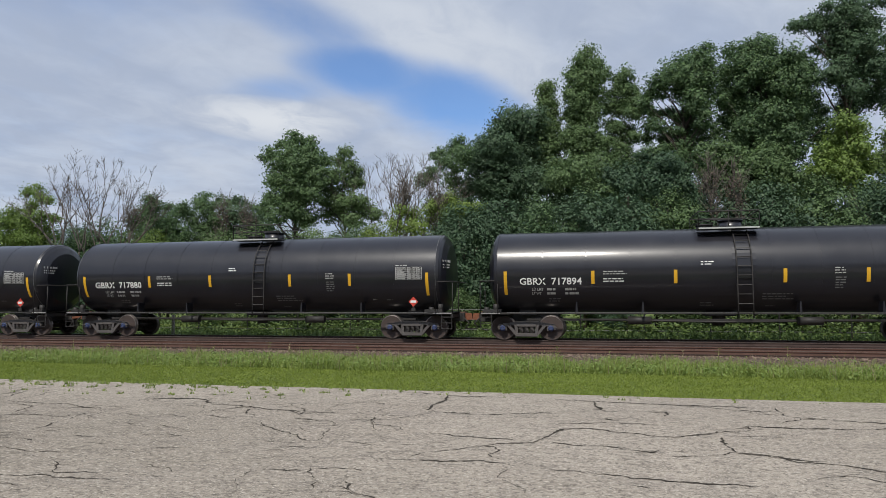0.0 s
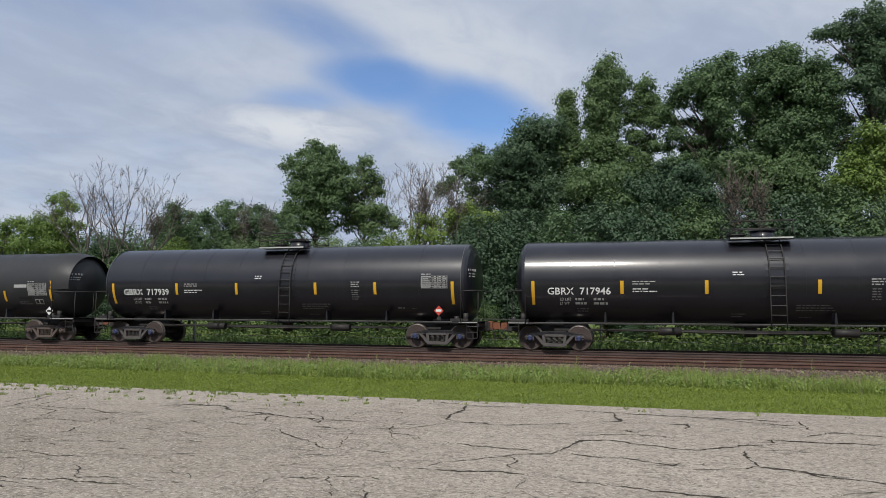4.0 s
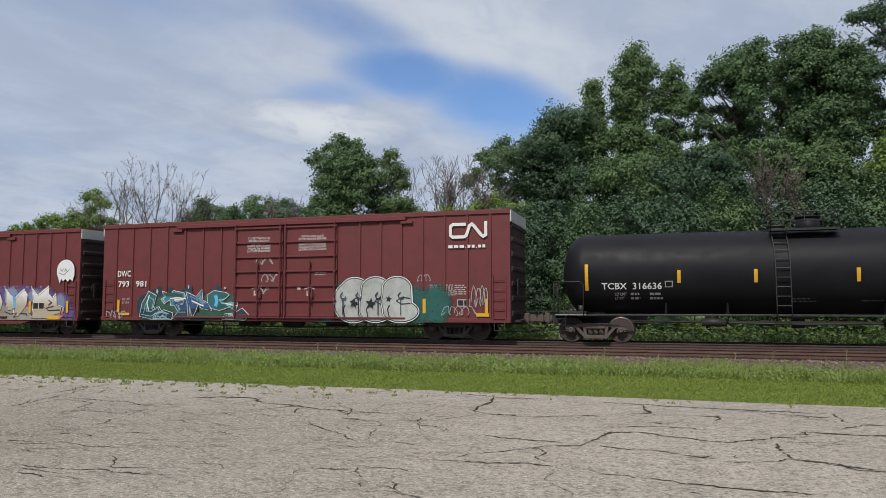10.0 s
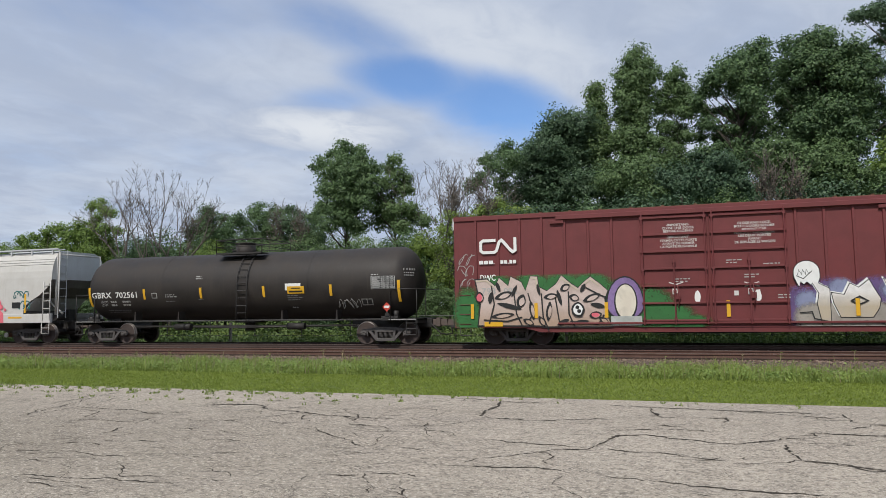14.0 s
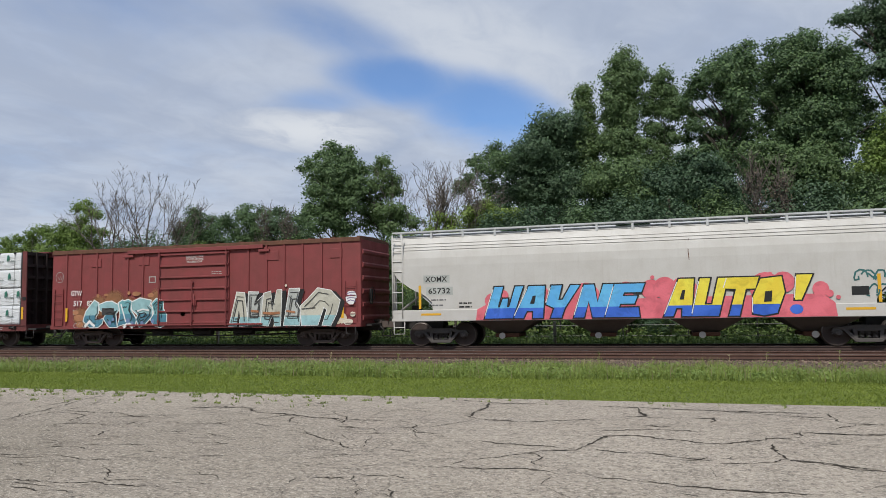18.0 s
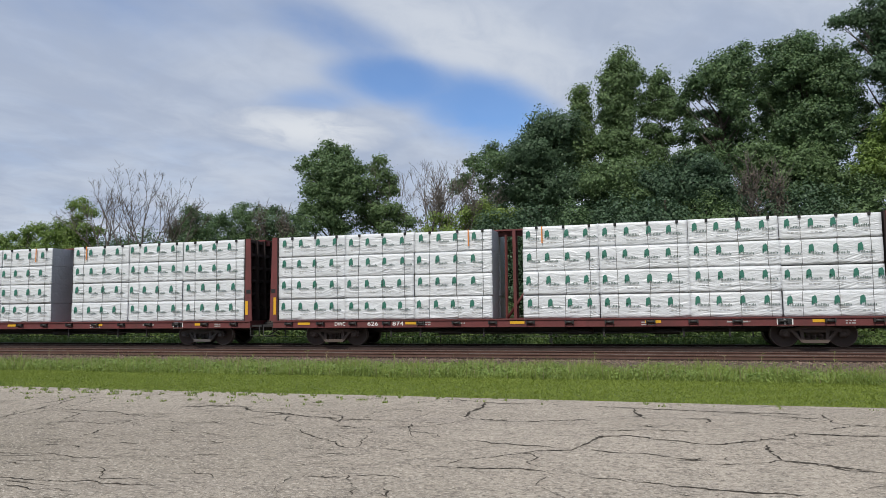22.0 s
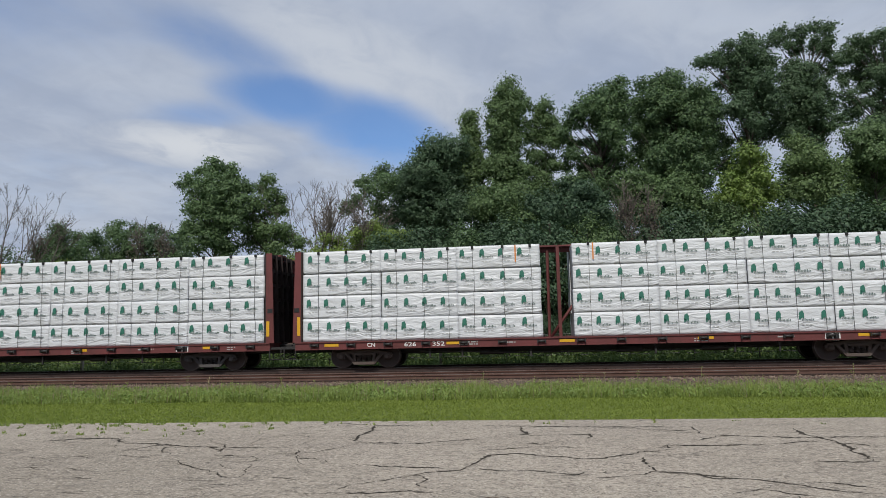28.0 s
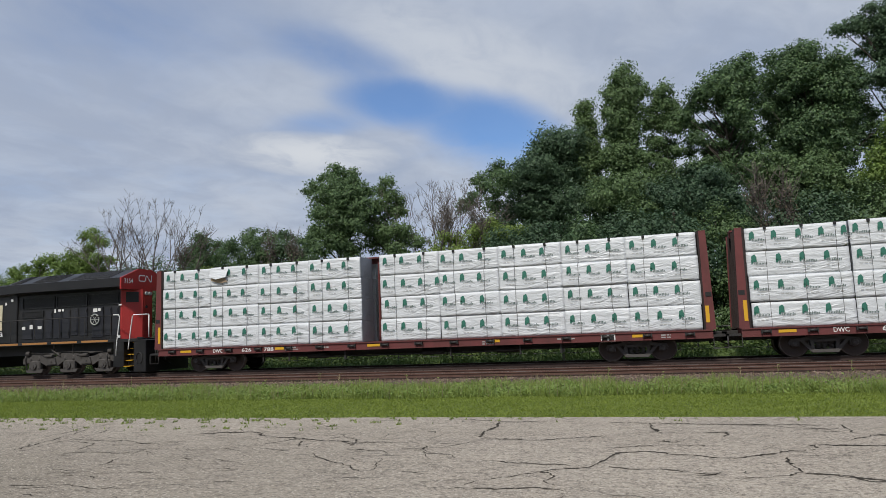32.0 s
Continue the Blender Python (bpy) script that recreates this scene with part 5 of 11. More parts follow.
grove("tall green poplar with an oval crown", -0.9, 43.0, "leaf", 0.22, [(0.2, 17.1, 0.54), (-0.1, 16.5, 0.61), (0.6, 16.3, 0.61), (-0.6, 15.5, 0.65), (0.2, 15.4, 0.97), (1.2, 15.6, 0.50), (-0.9, 14.5, 0.47), (-0.2, 14.3, 0.79), (0.8, 14.4, 0.68), (-0.5, 13.3, 0.79), (0.4, 13.2, 0.71), (-0.1, 12.0, 1.06), (-1.1, 11.8, 0.78), (0.8, 11.3, 0.77), (-0.0, 10.3, 1.20)])
grove("slender green poplar with gaps between its boughs", 1.5, 43.5, "leaf", 0.14, [(0.2, 15.7, 0.50), (-0.3, 15.4, 0.32), (-0.0, 15.0, 0.50), (0.6, 14.6, 0.39), (0.2, 14.0, 0.50), (-0.4, 13.4, 0.43), (0.5, 13.1, 0.60), (-0.8, 12.6, 0.35), (0.1, 12.1, 0.53), (-1.0, 13.8, 0.32), (-0.8, 14.4, 0.29), (1.0, 13.8, 0.32), (-0.6, 11.6, 0.56), (0.6, 11.7, 0.49), (-0.6, 10.6, 0.77), (0.5, 10.1, 0.77)])
grove("tall green cottonwood with a domed crown and open lower limbs", 4.9, 43.0, "leaf", 0.28, [(1.4, 16.5, 0.62), (0.6, 16.1, 0.72), (-0.4, 15.5, 0.83), (-1.2, 14.9, 0.62), (0.7, 15.0, 1.03), (1.6, 15.3, 0.72), (1.7, 14.0, 0.58), (0.8, 13.6, 0.78), (-0.1, 14.1, 0.52), (-1.8, 14.1, 0.38), (-2.2, 13.6, 0.38), (-2.5, 13.1, 0.35), (-0.3, 12.3, 0.27), (0.5, 12.4, 0.58), (1.3, 12.5, 0.54), (-1.4, 12.1, 0.31), (1.8, 11.7, 0.57), (-2.2, 11.5, 0.41), (-1.1, 11.3, 0.41), (-0.2, 10.8, 0.47), (1.7, 10.7, 0.67), (-1.9, 10.5, 0.55), (-0.7, 10.2, 0.54), (0.4, 9.8, 0.67), (-0.7, 13.0, 0.27), (-1.5, 12.9, 0.28), (-0.1, 11.5, 0.37), (1.0, 11.3, 0.34), (-1.8, 12.4, 0.31)])
grove("tall green cottonwood with a full rounded crown", 10.0, 44.0, "leaf", 0.30, [(-1.9, 16.8, 0.59), (-0.3, 16.9, 0.69), (0.1, 17.1, 0.58), (-1.5, 16.0, 0.69), (-0.6, 15.8, 0.92), (0.5, 16.0, 0.85), (1.3, 16.2, 0.64), (1.8, 15.1, 0.87), (2.2, 15.3, 0.64), (-0.3, 14.4, 0.95), (0.8, 14.6, 0.98), (1.7, 13.9, 0.87), (-0.1, 13.0, 1.01), (1.1, 12.9, 1.00), (-1.8, 13.3, 0.72), (-2.3, 13.6, 0.52), (-1.3, 12.1, 0.92), (-0.1, 11.6, 0.94), (-2.2, 11.4, 0.75), (1.3, 11.7, 0.73), (-2.3, 15.7, 0.49), (-2.5, 14.6, 0.52), (-1.4, 14.7, 0.48), (-1.4, 10.9, 0.88), (0.1, 10.6, 0.94), (1.4, 10.5, 0.73), (-2.4, 12.6, 0.62), (2.4, 13.5, 0.47), (2.6, 12.3, 0.56), (2.7, 11.2, 0.59), (3.2, 12.0, 0.46)])
grove("tall dark green tree with heavy layered boughs", 14.4, 44.0, "leaf_dark", 0.36, [(0.1, 19.2, 0.60), (0.7, 18.8, 0.71), (-1.0, 19.0, 0.34), (-1.1, 18.1, 0.52), (-2.0, 18.2, 0.45), (-2.8, 18.0, 0.37), (-0.7, 17.4, 0.82), (0.5, 17.5, 0.85), (1.0, 16.6, 0.74), (-0.1, 16.0, 0.85), (0.7, 15.4, 0.92), (-0.5, 15.1, 0.81), (0.1, 14.1, 0.80), (-1.6, 16.5, 0.30), (-1.6, 14.6, 0.33), (-0.0, 12.9, 0.72), (1.1, 13.6, 0.80), (1.5, 17.8, 0.52), (1.5, 15.2, 0.73)])
grove("tall ragged dark green tree with bare forking limbs", 18.3, 45.0, "leaf_dark", 0.34, [(-1.2, 20.0, 0.53), (-1.7, 19.6, 0.46), (-0.0, 20.1, 0.34), (0.9, 20.2, 0.46), (1.6, 20.2, 0.38), (-0.4, 18.8, 0.38), (0.7, 18.9, 0.41), (1.7, 19.2, 0.30), (-1.0, 17.3, 0.75), (-0.1, 17.4, 0.75), (0.8, 16.5, 0.67), (-0.9, 16.1, 0.82), (0.2, 15.5, 0.82), (-1.4, 14.8, 0.82), (-0.4, 14.0, 0.70), (0.6, 14.5, 0.59), (1.9, 17.9, 0.49), (1.4, 15.6, 0.44), (1.5, 14.0, 0.66), (0.2, 13.1, 0.88), (-1.3, 13.4, 0.89), (-0.4, 12.6, 0.88)])
grove("tall ragged green tree with open spreading boughs", 23.2, 46.0, "leaf_dark", 0.34, [(-1.8, 18.8, 0.61), (-1.1, 19.5, 0.54), (-0.1, 19.6, 0.46), (0.5, 19.9, 0.46), (-1.1, 17.9, 0.53), (-2.2, 17.2, 0.34), (-0.3, 18.2, 0.53), (0.2, 17.2, 0.60), (-0.2, 15.8, 0.38), (1.3, 18.7, 0.76), (1.9, 17.5, 0.90), (0.8, 16.1, 0.67), (2.1, 15.6, 0.97), (1.3, 14.2, 0.96), (-0.3, 14.1, 0.74), (-2.0, 15.9, 0.45), (-0.9, 16.8, 0.45), (-1.2, 15.3, 0.53), (-2.1, 14.6, 0.68)])
grove("bushy yellow-green tree with feathery boughs", 12.1, 38.0, "leaf_light", 0.12, [(-0.0, 10.5, 0.59), (0.7, 10.2, 0.53), (-0.3, 9.6, 0.65), (0.6, 9.1, 0.65), (-1.0, 9.0, 0.53), (-0.1, 8.4, 0.74), (1.0, 8.3, 0.52), (-1.2, 8.2, 0.46), (0.4, 7.6, 0.61)])
grove("broad green tree with a rounded leafy crown", 16.5, 41.0, "leaf", 0.18, [(-0.9, 10.6, 0.87), (0.3, 10.9, 0.76), (-0.6, 11.7, 0.60), (-0.2, 9.2, 1.05), (1.4, 10.0, 0.86), (1.3, 8.6, 1.05), (-1.4, 9.0, 0.93)])
grove("broad green tree with a rounded leafy crown", 20.3, 41.5, "leaf", 0.18, [(-1.1, 12.0, 0.74), (-0.1, 12.3, 0.74), (-0.9, 10.7, 0.87), (0.1, 11.0, 0.87), (-0.7, 9.1, 1.12), (1.0, 11.6, 0.87), (1.5, 10.3, 1.12)])
grove("broad green tree with low dense boughs", 8.3, 41.0, "leaf", 0.18, [(-2.0, 9.7, 0.83), (-0.9, 9.5, 0.88), (0.5, 9.5, 0.87), (1.6, 9.7, 0.56), (-0.4, 8.2, 1.13), (1.0, 8.1, 1.11), (-1.8, 8.2, 1.07), (2.3, 8.1, 1.04)])
grove("low dark green tree with dense boughs", 2.9, 40.5, "leaf_dark", 0.16, [(-0.4, 9.7, 0.58), (0.6, 9.4, 0.61), (1.7, 9.0, 0.57), (0.3, 8.1, 1.02), (-0.9, 8.4, 0.97), (1.8, 7.9, 0.88), (-2.1, 8.6, 0.91)])
grove("low green tree with dense boughs", -0.8, 41.0, "leaf", 0.16, [(0.7, 9.5, 0.87), (-0.6, 9.2, 0.94), (-1.6, 8.9, 0.88), (0.0, 8.2, 1.00), (1.3, 8.1, 0.92)])
grove("lone green cottonwood with a forked crown", -19.1, 40.0, "leaf", 0.20, [(0.0, 12.0, 0.52), (0.5, 11.5, 0.63), (1.2, 11.7, 0.33), (-0.5, 10.8, 0.67), (-1.6, 11.1, 0.45), (-2.1, 10.8, 0.23), (-1.2, 10.3, 0.67), (0.4, 10.4, 0.96), (1.6, 10.5, 0.73), (2.2, 10.4, 0.37), (-1.2, 9.4, 0.74), (0.2, 9.3, 0.96), (1.8, 9.4, 0.84), (-1.1, 8.1, 0.59), (-0.2, 7.5, 0.73), (-1.6, 8.3, 0.33), (0.4, 8.2, 0.73), (1.4, 8.3, 0.66), (-2.0, 7.6, 0.45), (0.8, 6.9, 0.73), (-1.2, 7.0, 0.66)], fill=0.2)
grove("lone green cottonwood with a small pointed head", -15.8, 40.5, "leaf", 0.16, [(0.0, 11.0, 0.37), (-0.3, 10.5, 0.40), (0.3, 10.1, 0.55), (-0.5, 9.7, 0.62), (0.8, 9.7, 0.29), (0.4, 9.0, 0.66), (-0.9, 8.9, 0.70), (0.9, 9.1, 0.29), (0.0, 7.7, 0.69), (0.9, 7.8, 0.65), (1.4, 7.3, 0.54), (-1.5, 8.1, 0.51), (-0.8, 7.9, 0.66), (-1.1, 7.1, 0.66), (0.4, 6.8, 0.72), (2.1, 6.9, 0.43)], fill=0.2)
grove("small light green tree with airy boughs", -40.1, 41.0, "leaf_light", 0.09, [(0.5, 9.6, 0.47), (-0.3, 9.4, 0.38), (1.0, 9.0, 0.42), (0.3, 8.6, 0.42), (1.6, 8.8, 0.30), (-0.2, 8.0, 0.47), (0.8, 7.7, 0.46), (-1.5, 7.9, 0.68), (-0.7, 7.2, 0.76), (-2.0, 7.3, 0.60), (1.1, 6.9, 0.67), (-0.1, 6.4, 0.84), (-1.7, 6.2, 0.85), (1.4, 5.9, 0.84), (2.1, 7.5, 0.34)], 0.07, fill=0.1)
grove("low light green scrub tree", -43.8, 40.0, "leaf_light", 0.09, [(1.1, 7.8, 0.46), (0.1, 7.6, 0.34), (1.7, 7.6, 0.46), (0.4, 7.0, 0.63), (2.2, 7.0, 0.54), (-1.0, 7.3, 0.34), (-2.3, 7.1, 0.34), (-1.8, 6.8, 0.56), (-0.1, 6.2, 0.76), (1.7, 6.1, 0.75), (-2.0, 5.8, 0.77)], 0.07, fill=0.1)
grove("green scrub tree with an uneven top", -31.4, 44.0, "leaf", 0.10, [(-1.1, 9.1, 0.47), (-0.6, 8.6, 0.52), (-1.7, 8.2, 0.56), (-0.8, 7.7, 0.77), (0.4, 8.5, 0.38), (1.2, 8.1, 0.51), (1.7, 8.5, 0.34), (0.5, 7.5, 0.72), (2.1, 7.8, 0.55), (-1.3, 6.7, 0.86), (0.2, 6.5, 0.85), (1.7, 6.6, 0.84), (-2.3, 7.4, 0.52)], 0.07, fill=0.1)
grove("green scrub tree with an uneven top", -27.9, 45.0, "leaf", 0.10, [(-0.8, 9.2, 0.52), (-1.1, 8.8, 0.47), (-0.6, 8.4, 0.69), (0.6, 8.9, 0.47), (1.2, 8.5, 0.47), (-0.0, 7.7, 0.77), (-1.5, 7.4, 0.60), (-0.5, 6.7, 0.85), (1.1, 6.8, 0.76), (1.4, 7.6, 0.51)], 0.07, fill=0.1)
grove("green scrub tree with an uneven top", -24.3, 44.0, "leaf_dark", 0.10, [(-1.2, 8.8, 0.29), (-0.7, 8.5, 0.50), (0.2, 8.2, 0.33), (-0.9, 7.7, 0.74), (0.5, 7.4, 0.57), (1.1, 7.8, 0.45), (-0.3, 6.6, 0.82), (1.1, 6.8, 0.73)], 0.07, fill=0.1)
grove("bushy yellow-green scrub tree", -9.4, 38.0, "leaf_light", 0.10, [(-1.9, 6.8, 0.37), (-1.2, 6.6, 0.46), (-0.2, 6.9, 0.46), (0.8, 7.2, 0.59), (1.5, 6.8, 0.58), (0.0, 6.2, 0.49), (2.3, 6.6, 0.58), (-2.2, 6.0, 0.53), (-1.0, 5.8, 0.59), (0.5, 5.9, 0.59)], 0.07, fill=0.1)
# half-seen trees that close the wood
for i in range(11):
    az = -11.5 + 4.1 * i + rnd.uniform(-0.8, 0.8)
    y = 49 + rnd.uniform(-1.5, 2.5)
    woodland("green tree deep in the wood", y * math.tan(radians(az)), y, ("leaf_dark", "leaf")[i % 2], 10.8 + rnd.uniform(-0.5, 1.0) + 0.09 * min(az, 12), 5.6, 300 + i)
for key, az, el, y, wide, *turn in (
        ("light", -52.5, 5.2, 40, 1.1), ("light", -50.0, 5.0, 42, 1.0),
        ("bare_a", -41.9, 9.9, 40, 0.80, 0), ("bare_b", -39.8, 11.0, 41, 0.72, 0), ("bare_c", -38.9, 9.7, 40, 0.90, 0),
        ("scrub", -42.4, 4.4, 39, 1.0), ("scrub", -39.4, 4.6, 40, 1.0), ("light", -36.0, 5.6, 42, 0.8),
        ("dry", -30.8, 8.6, 43, 0.7), ("dry", -29.0, 8.3, 42, 0.7), ("dry", -37.8, 8.0, 43, 0.7), ("scrub", -31.0, 5.6, 40, 0.9), ("scrub", -28.4, 6.2, 39, 0.9),
        ("scrub", -24.2, 6.2, 38, 1.0), ("scrub", -20.2, 6.6, 38, 0.9),
        ("bare_b", -17.5, 13.0, 39, 0.80, 150), ("bare_a", -15.9, 12.6, 40, 0.70, 200), ("dry", -16.6, 11.0, 39, 0.8), ("dry", -13.6, 10.8, 37, 0.7), ("light", -18.4, 6.6, 37, 0.9),
        ("scrub_dark", -11.5, 8.4, 36, 0.8), ("scrub_dark", -8.2, 8.8, 36.5, 0.8), ("scrub", -5.0, 8.8, 36, 0.8), ("scrub_dark", -1.6, 9.2, 36.5, 0.8), ("scrub_dark", 2.0, 9.0, 36, 0.8), ("scrub", 5.4, 8.8, 36, 0.8), ("dry", 8.4, 11.2, 35.3, 0.62), ("scrub_dark", 9.0, 9.0, 36.5, 0.8), ("scrub_dark", 12.6, 9.2, 36, 0.8), ("scrub", 16.0, 9.0, 36, 0.8), ("scrub_dark", 20.0, 9.0, 36, 0.8), ("scrub_dark", 24.0, 9.2, 36, 0.8), ("scrub", 28.0, 9.4, 36, 0.8), ("dry", 10.2, 10.6, 35.4, 0.55)):
    plant(key, az, el, y, wide, *turn)
for i in range(19):
    az = -53 + 2.25 * i
    plant(("scrub", "light", "scrub_dark")[i % 3], az, 4.9 + rnd.uniform(-0.4, 0.3) + (1.2 if az > -43 else 0), (44, 48, 51)[i % 3], 0.9)
# trees on the far side of the car park, seen only in the gloss of the tank cars
for i in range(22):
    x, y = -105 + 9.6 * i + rnd.uniform(-2, 2), -41 + rnd.uniform(-3, 3)
    ob, full = TREE["scrub_dark"]
    k = rnd.uniform(13.5, 17.0) / full
    copy_thing(ob, pose(x, y, 0.0, 0, 0, rnd.uniform(0, 360)) @ Matrix.Diagonal((k * 1.15, k, k, 1)) @ Matrix.Diagonal((*(1 / v for v in ob.scale), 1)))
# bushes at the foot of the wood
for i in range(24):
    x = -60 + 3.8 * i + rnd.uniform(-0.6, 0.6)
    y = 33.4 + rnd.uniform(-0.4, 1.0)
    plant(("scrub", "scrub_dark", "light")[rnd.choice((0, 0, 1, 1, 2))], math.degrees(math.atan2(x, y)), math.degrees(math.atan2(rnd.uniform(0.6, 2.0) - 0.1, math.hypot(x, y))), y, 1.25)

# the corner of a brick building between the trees
bm = bmesh.new()
box(bm, -112, -80, 78, 96, 0, 8.6)
bld = thing("brick_building", "low red brick building far behind the trees", "building")
part("wall", bm, "brick", bld)
bm = bmesh.new()
box(bm, -112.3, -79.7, 77.7, 96.3, 8.6, 9.1)
part("parapet", bm, "brick", bld)

# ---- train: shared parts ----
def multi(name, bm, mats):
    bmesh.ops.recalc_face_normals(bm, faces=bm.faces)
    me = bpy.data.meshes.new(name)
    bm.to_mesh(me)
    bm.free()
    for m in mats:
        me.materials.append(M[m])
    return me


def lathe_y(bm, prof, seg, mat=0, caps=True):
    """Turns a profile of (y, r) about the y axis."""
    rings = [[bm.verts.new((r * math.cos(2 * math.pi * i / seg), y, r * math.sin(2 * math.pi * i / seg))) for i in range(seg)] for y, r in prof]
    for a, b in zip(rings, rings[1:]):
        for i in range(seg):
            f = bm.faces.new((a[i], a[(i + 1) % seg], b[(i + 1) % seg], b[i]))
            f.material_index, f.smooth = mat, True
    for ring in (rings[0], rings[-1]) if caps else ():
        bm.faces.new(ring).material_index = mat


def wheelset(cap):
    bm = bmesh.new()
    R = 0.457
    for s in (-1, 1):
        lathe_y(bm, [(s * (0.755 + dy), r) for dy, r in ((0.07, 0.10), (0.075, 0.17), (0.045, 0.22), (0.03, 0.34), (0.055, 0.40), (0.07, 0.405), (0.07, 0.44))], 28, 0)
        lathe_y(bm, [(s * (0.755 + dy), r) for dy, r in ((0.0705, 0.43), (0.0705, R - 0.008), (0.06, R), (-0.05, R + 0.004), (-0.055, R + 0.028), (-0.075, R + 0.02), (-0.075, 0.40))], 32, 1, False)
        # bearing cap with three bolts
        lathe_y(bm, [(s * y, r) for y, r in ((0.86, 0.085), (0.90, 0.125), (1.02, 0.125), (1.03, 0.10), (1.09, 0.10), (1.105, 0.07))], 14, 2)
        for k in range(3):
            an = k * 2.0944
            p = Vector((0.06 * math.cos(an), s * 1.10, 0.06 * math.sin(an)))
            cyl(bm, p, p + Vector((0, s * 0.025, 0)), 0.018, 6)
    lathe_y(bm, [(-0.9, 0.075), (0.9, 0.075)], 10, 0)
    return multi("wheelset", bm, ["wheel", "tread", cap])


def side_frame(mat):
    bm = bmesh.new()
    y0, y1 = -0.065, 0.065
    top = [(-1.10, 0.47), (-1.02, 0.60), (-0.70, 0.64), (-0.42, 0.70), (0.42, 0.70), (0.70, 0.64), (1.02, 0.60), (1.10, 0.47), (0.98, 0.47), (0.93, 0.52), (0.66, 0.53), (0.40, 0.58), (-0.40, 0.58), (-0.66, 0.53), (-0.93, 0.52), (-0.98, 0.47)]
    prism(bm, top, y0, y1)
    for s in (-1, 1):
        prism(bm, [(s * 0.74, 0.55), (s * 0.62, 0.56), (s * 0.33, 0.25), (s * 0.33, 0.16), (s * 0.40, 0.16)], y0, y1)
        prism(bm, [(s * 0.46, 0.60), (s * 0.34, 0.60), (s * 0.31, 0.24), (s * 0.40, 0.24)], y0 - 0.01, y1)
        prism(bm, [(s * 1.03, 0.56), (s * 0.75, 0.56), (s * 0.75, 0.36), (s * 0.80, 0.36), (s * 0.80, 0.47), (s * 1.0, 0.47), (s * 1.0, 0.40), (s * 1.06, 0.40)], y0 + 0.02, y1)
    box(bm, -0.40, 0.40, y0 - 0.02, y1, 0.14, 0.26, 0.012)
    box(bm, -0.36, 0.36, y0 - 0.03, y1, 0.50, 0.60, 0.015)
    return mesh_of("side_frame", bm, mat)


def spring_mesh(mat):
    bm = bmesh.new()
    tube(bm, [(0.075 * math.cos(a), -0.02 + 0.05 * math.sin(a), 0.27 + 0.045 * a / 6.28) for a in [k * 0.785 for k in range(41)]], 0.013, 4)
    return mesh_of("spring", bm, mat)


def brake_mesh(mat):
    bm = bmesh.new()
    for s in (-1, 1):
        box(bm, s * 0.40 - 0.03, s * 0.40 + 0.03, -0.7, 0.7, 0.30, 0.42)
    tube(bm, [(-0.46, -0.6, 0.36), (-0.2, 0, 0.5), (0.46, 0.6, 0.36)], 0.025, 5)
    box(bm, -0.22, 0.22, -0.95, 0.95, 0.40, 0.66, 0.02)
    cyl(bm, (0, 0, 0.6), (0, 0, 0.78), 0.2, 12)
    return mesh_of("truck", bm, mat)


TRUCK = {}
for style, mat, cap in (("new", "bogie", "cap_blue"), ("old", "bogie_rust", "bogie_rust"), ("grey", "bogie", "bogie")):
    TRUCK[style] = (brake_mesh(mat), side_frame(mat), spring_mesh(mat), wheelset(cap))
ROLLING = []
CARS = []


def truck(car, x, style):
    body, frame_mesh, springs, wheels = TRUCK[style]
    t = part("truck", body, "", car, "cast steel railway truck")
    t.matrix_basis = pose(x, 0, 0)
    for s in (-1, 1):
        f = part("side_frame", frame_mesh, "", t)
        f.matrix_basis = pose(0, s * 0.985, 0, 0, 0, 0 if s < 0 else 180)
        for dx in (-0.20, 0.0, 0.20):
            g = part("spring", springs, "", t)
            g.matrix_basis = pose(0, s * 0.985, 0, 0, 0, 0 if s < 0 else 180) @ pose(dx, 0, 0)
    for s in (-0.89, 0.89):
        w = part("wheelset", wheels, "", t, "rust-brown wheels with bright treads")
        w.matrix_basis = pose(s, 0, 0.457)
        ROLLING.append((w, s, car, x + s))


def car_thing(name, label, category, u, group):
    car = thing(name, label, category, group, pose(u, MAIN_Y, RAIL_Z))
    CARS.append((car, u))
    return car


def couplers(car, left, right, mat="coupler"):
    """Draft gear and knuckle at both ends; left and right are (body end, coupling face) along the car."""
    for a, b in (left, right):
        s = 1 if b > a else -1
        bm = bmesh.new()
        box(bm, min(a - s * 0.3, b - s * 0.25), max(a - s * 0.3, b - s * 0.25), -0.11, 0.11, 0.74, 0.98, 0.02)
        k = b - s * 0.25
        prism(bm, [(k, 0.72), (k, 1.0), (k + s * 0.22, 0.98), (k + s * 0.25, 0.74)], -0.17, 0.02)
        prism(bm, [(k, 0.76), (k, 0.96), (k + s * 0.12, 0.96), (k + s * 0.12, 0.76)], 0.02, 0.2)
        box(bm, k - s * 0.15 - 0.09, k - s * 0.15 + 0.09, -0.18, 0.18, 0.68, 1.04, 0.02)
        part("coupler", bm, mat, car, "rusty knuckle coupler")
        bm = bmesh.new()
        tube(bm, [(a, -0.3, 0.8), (a + s * 0.2, -0.33, 0.62), (b - s * 0.25, -0.3, 0.42), (b, -0.25, 0.38)], 0.03, 6)
        part("air_hose", bm, "frame_black", car)


FONT = {}


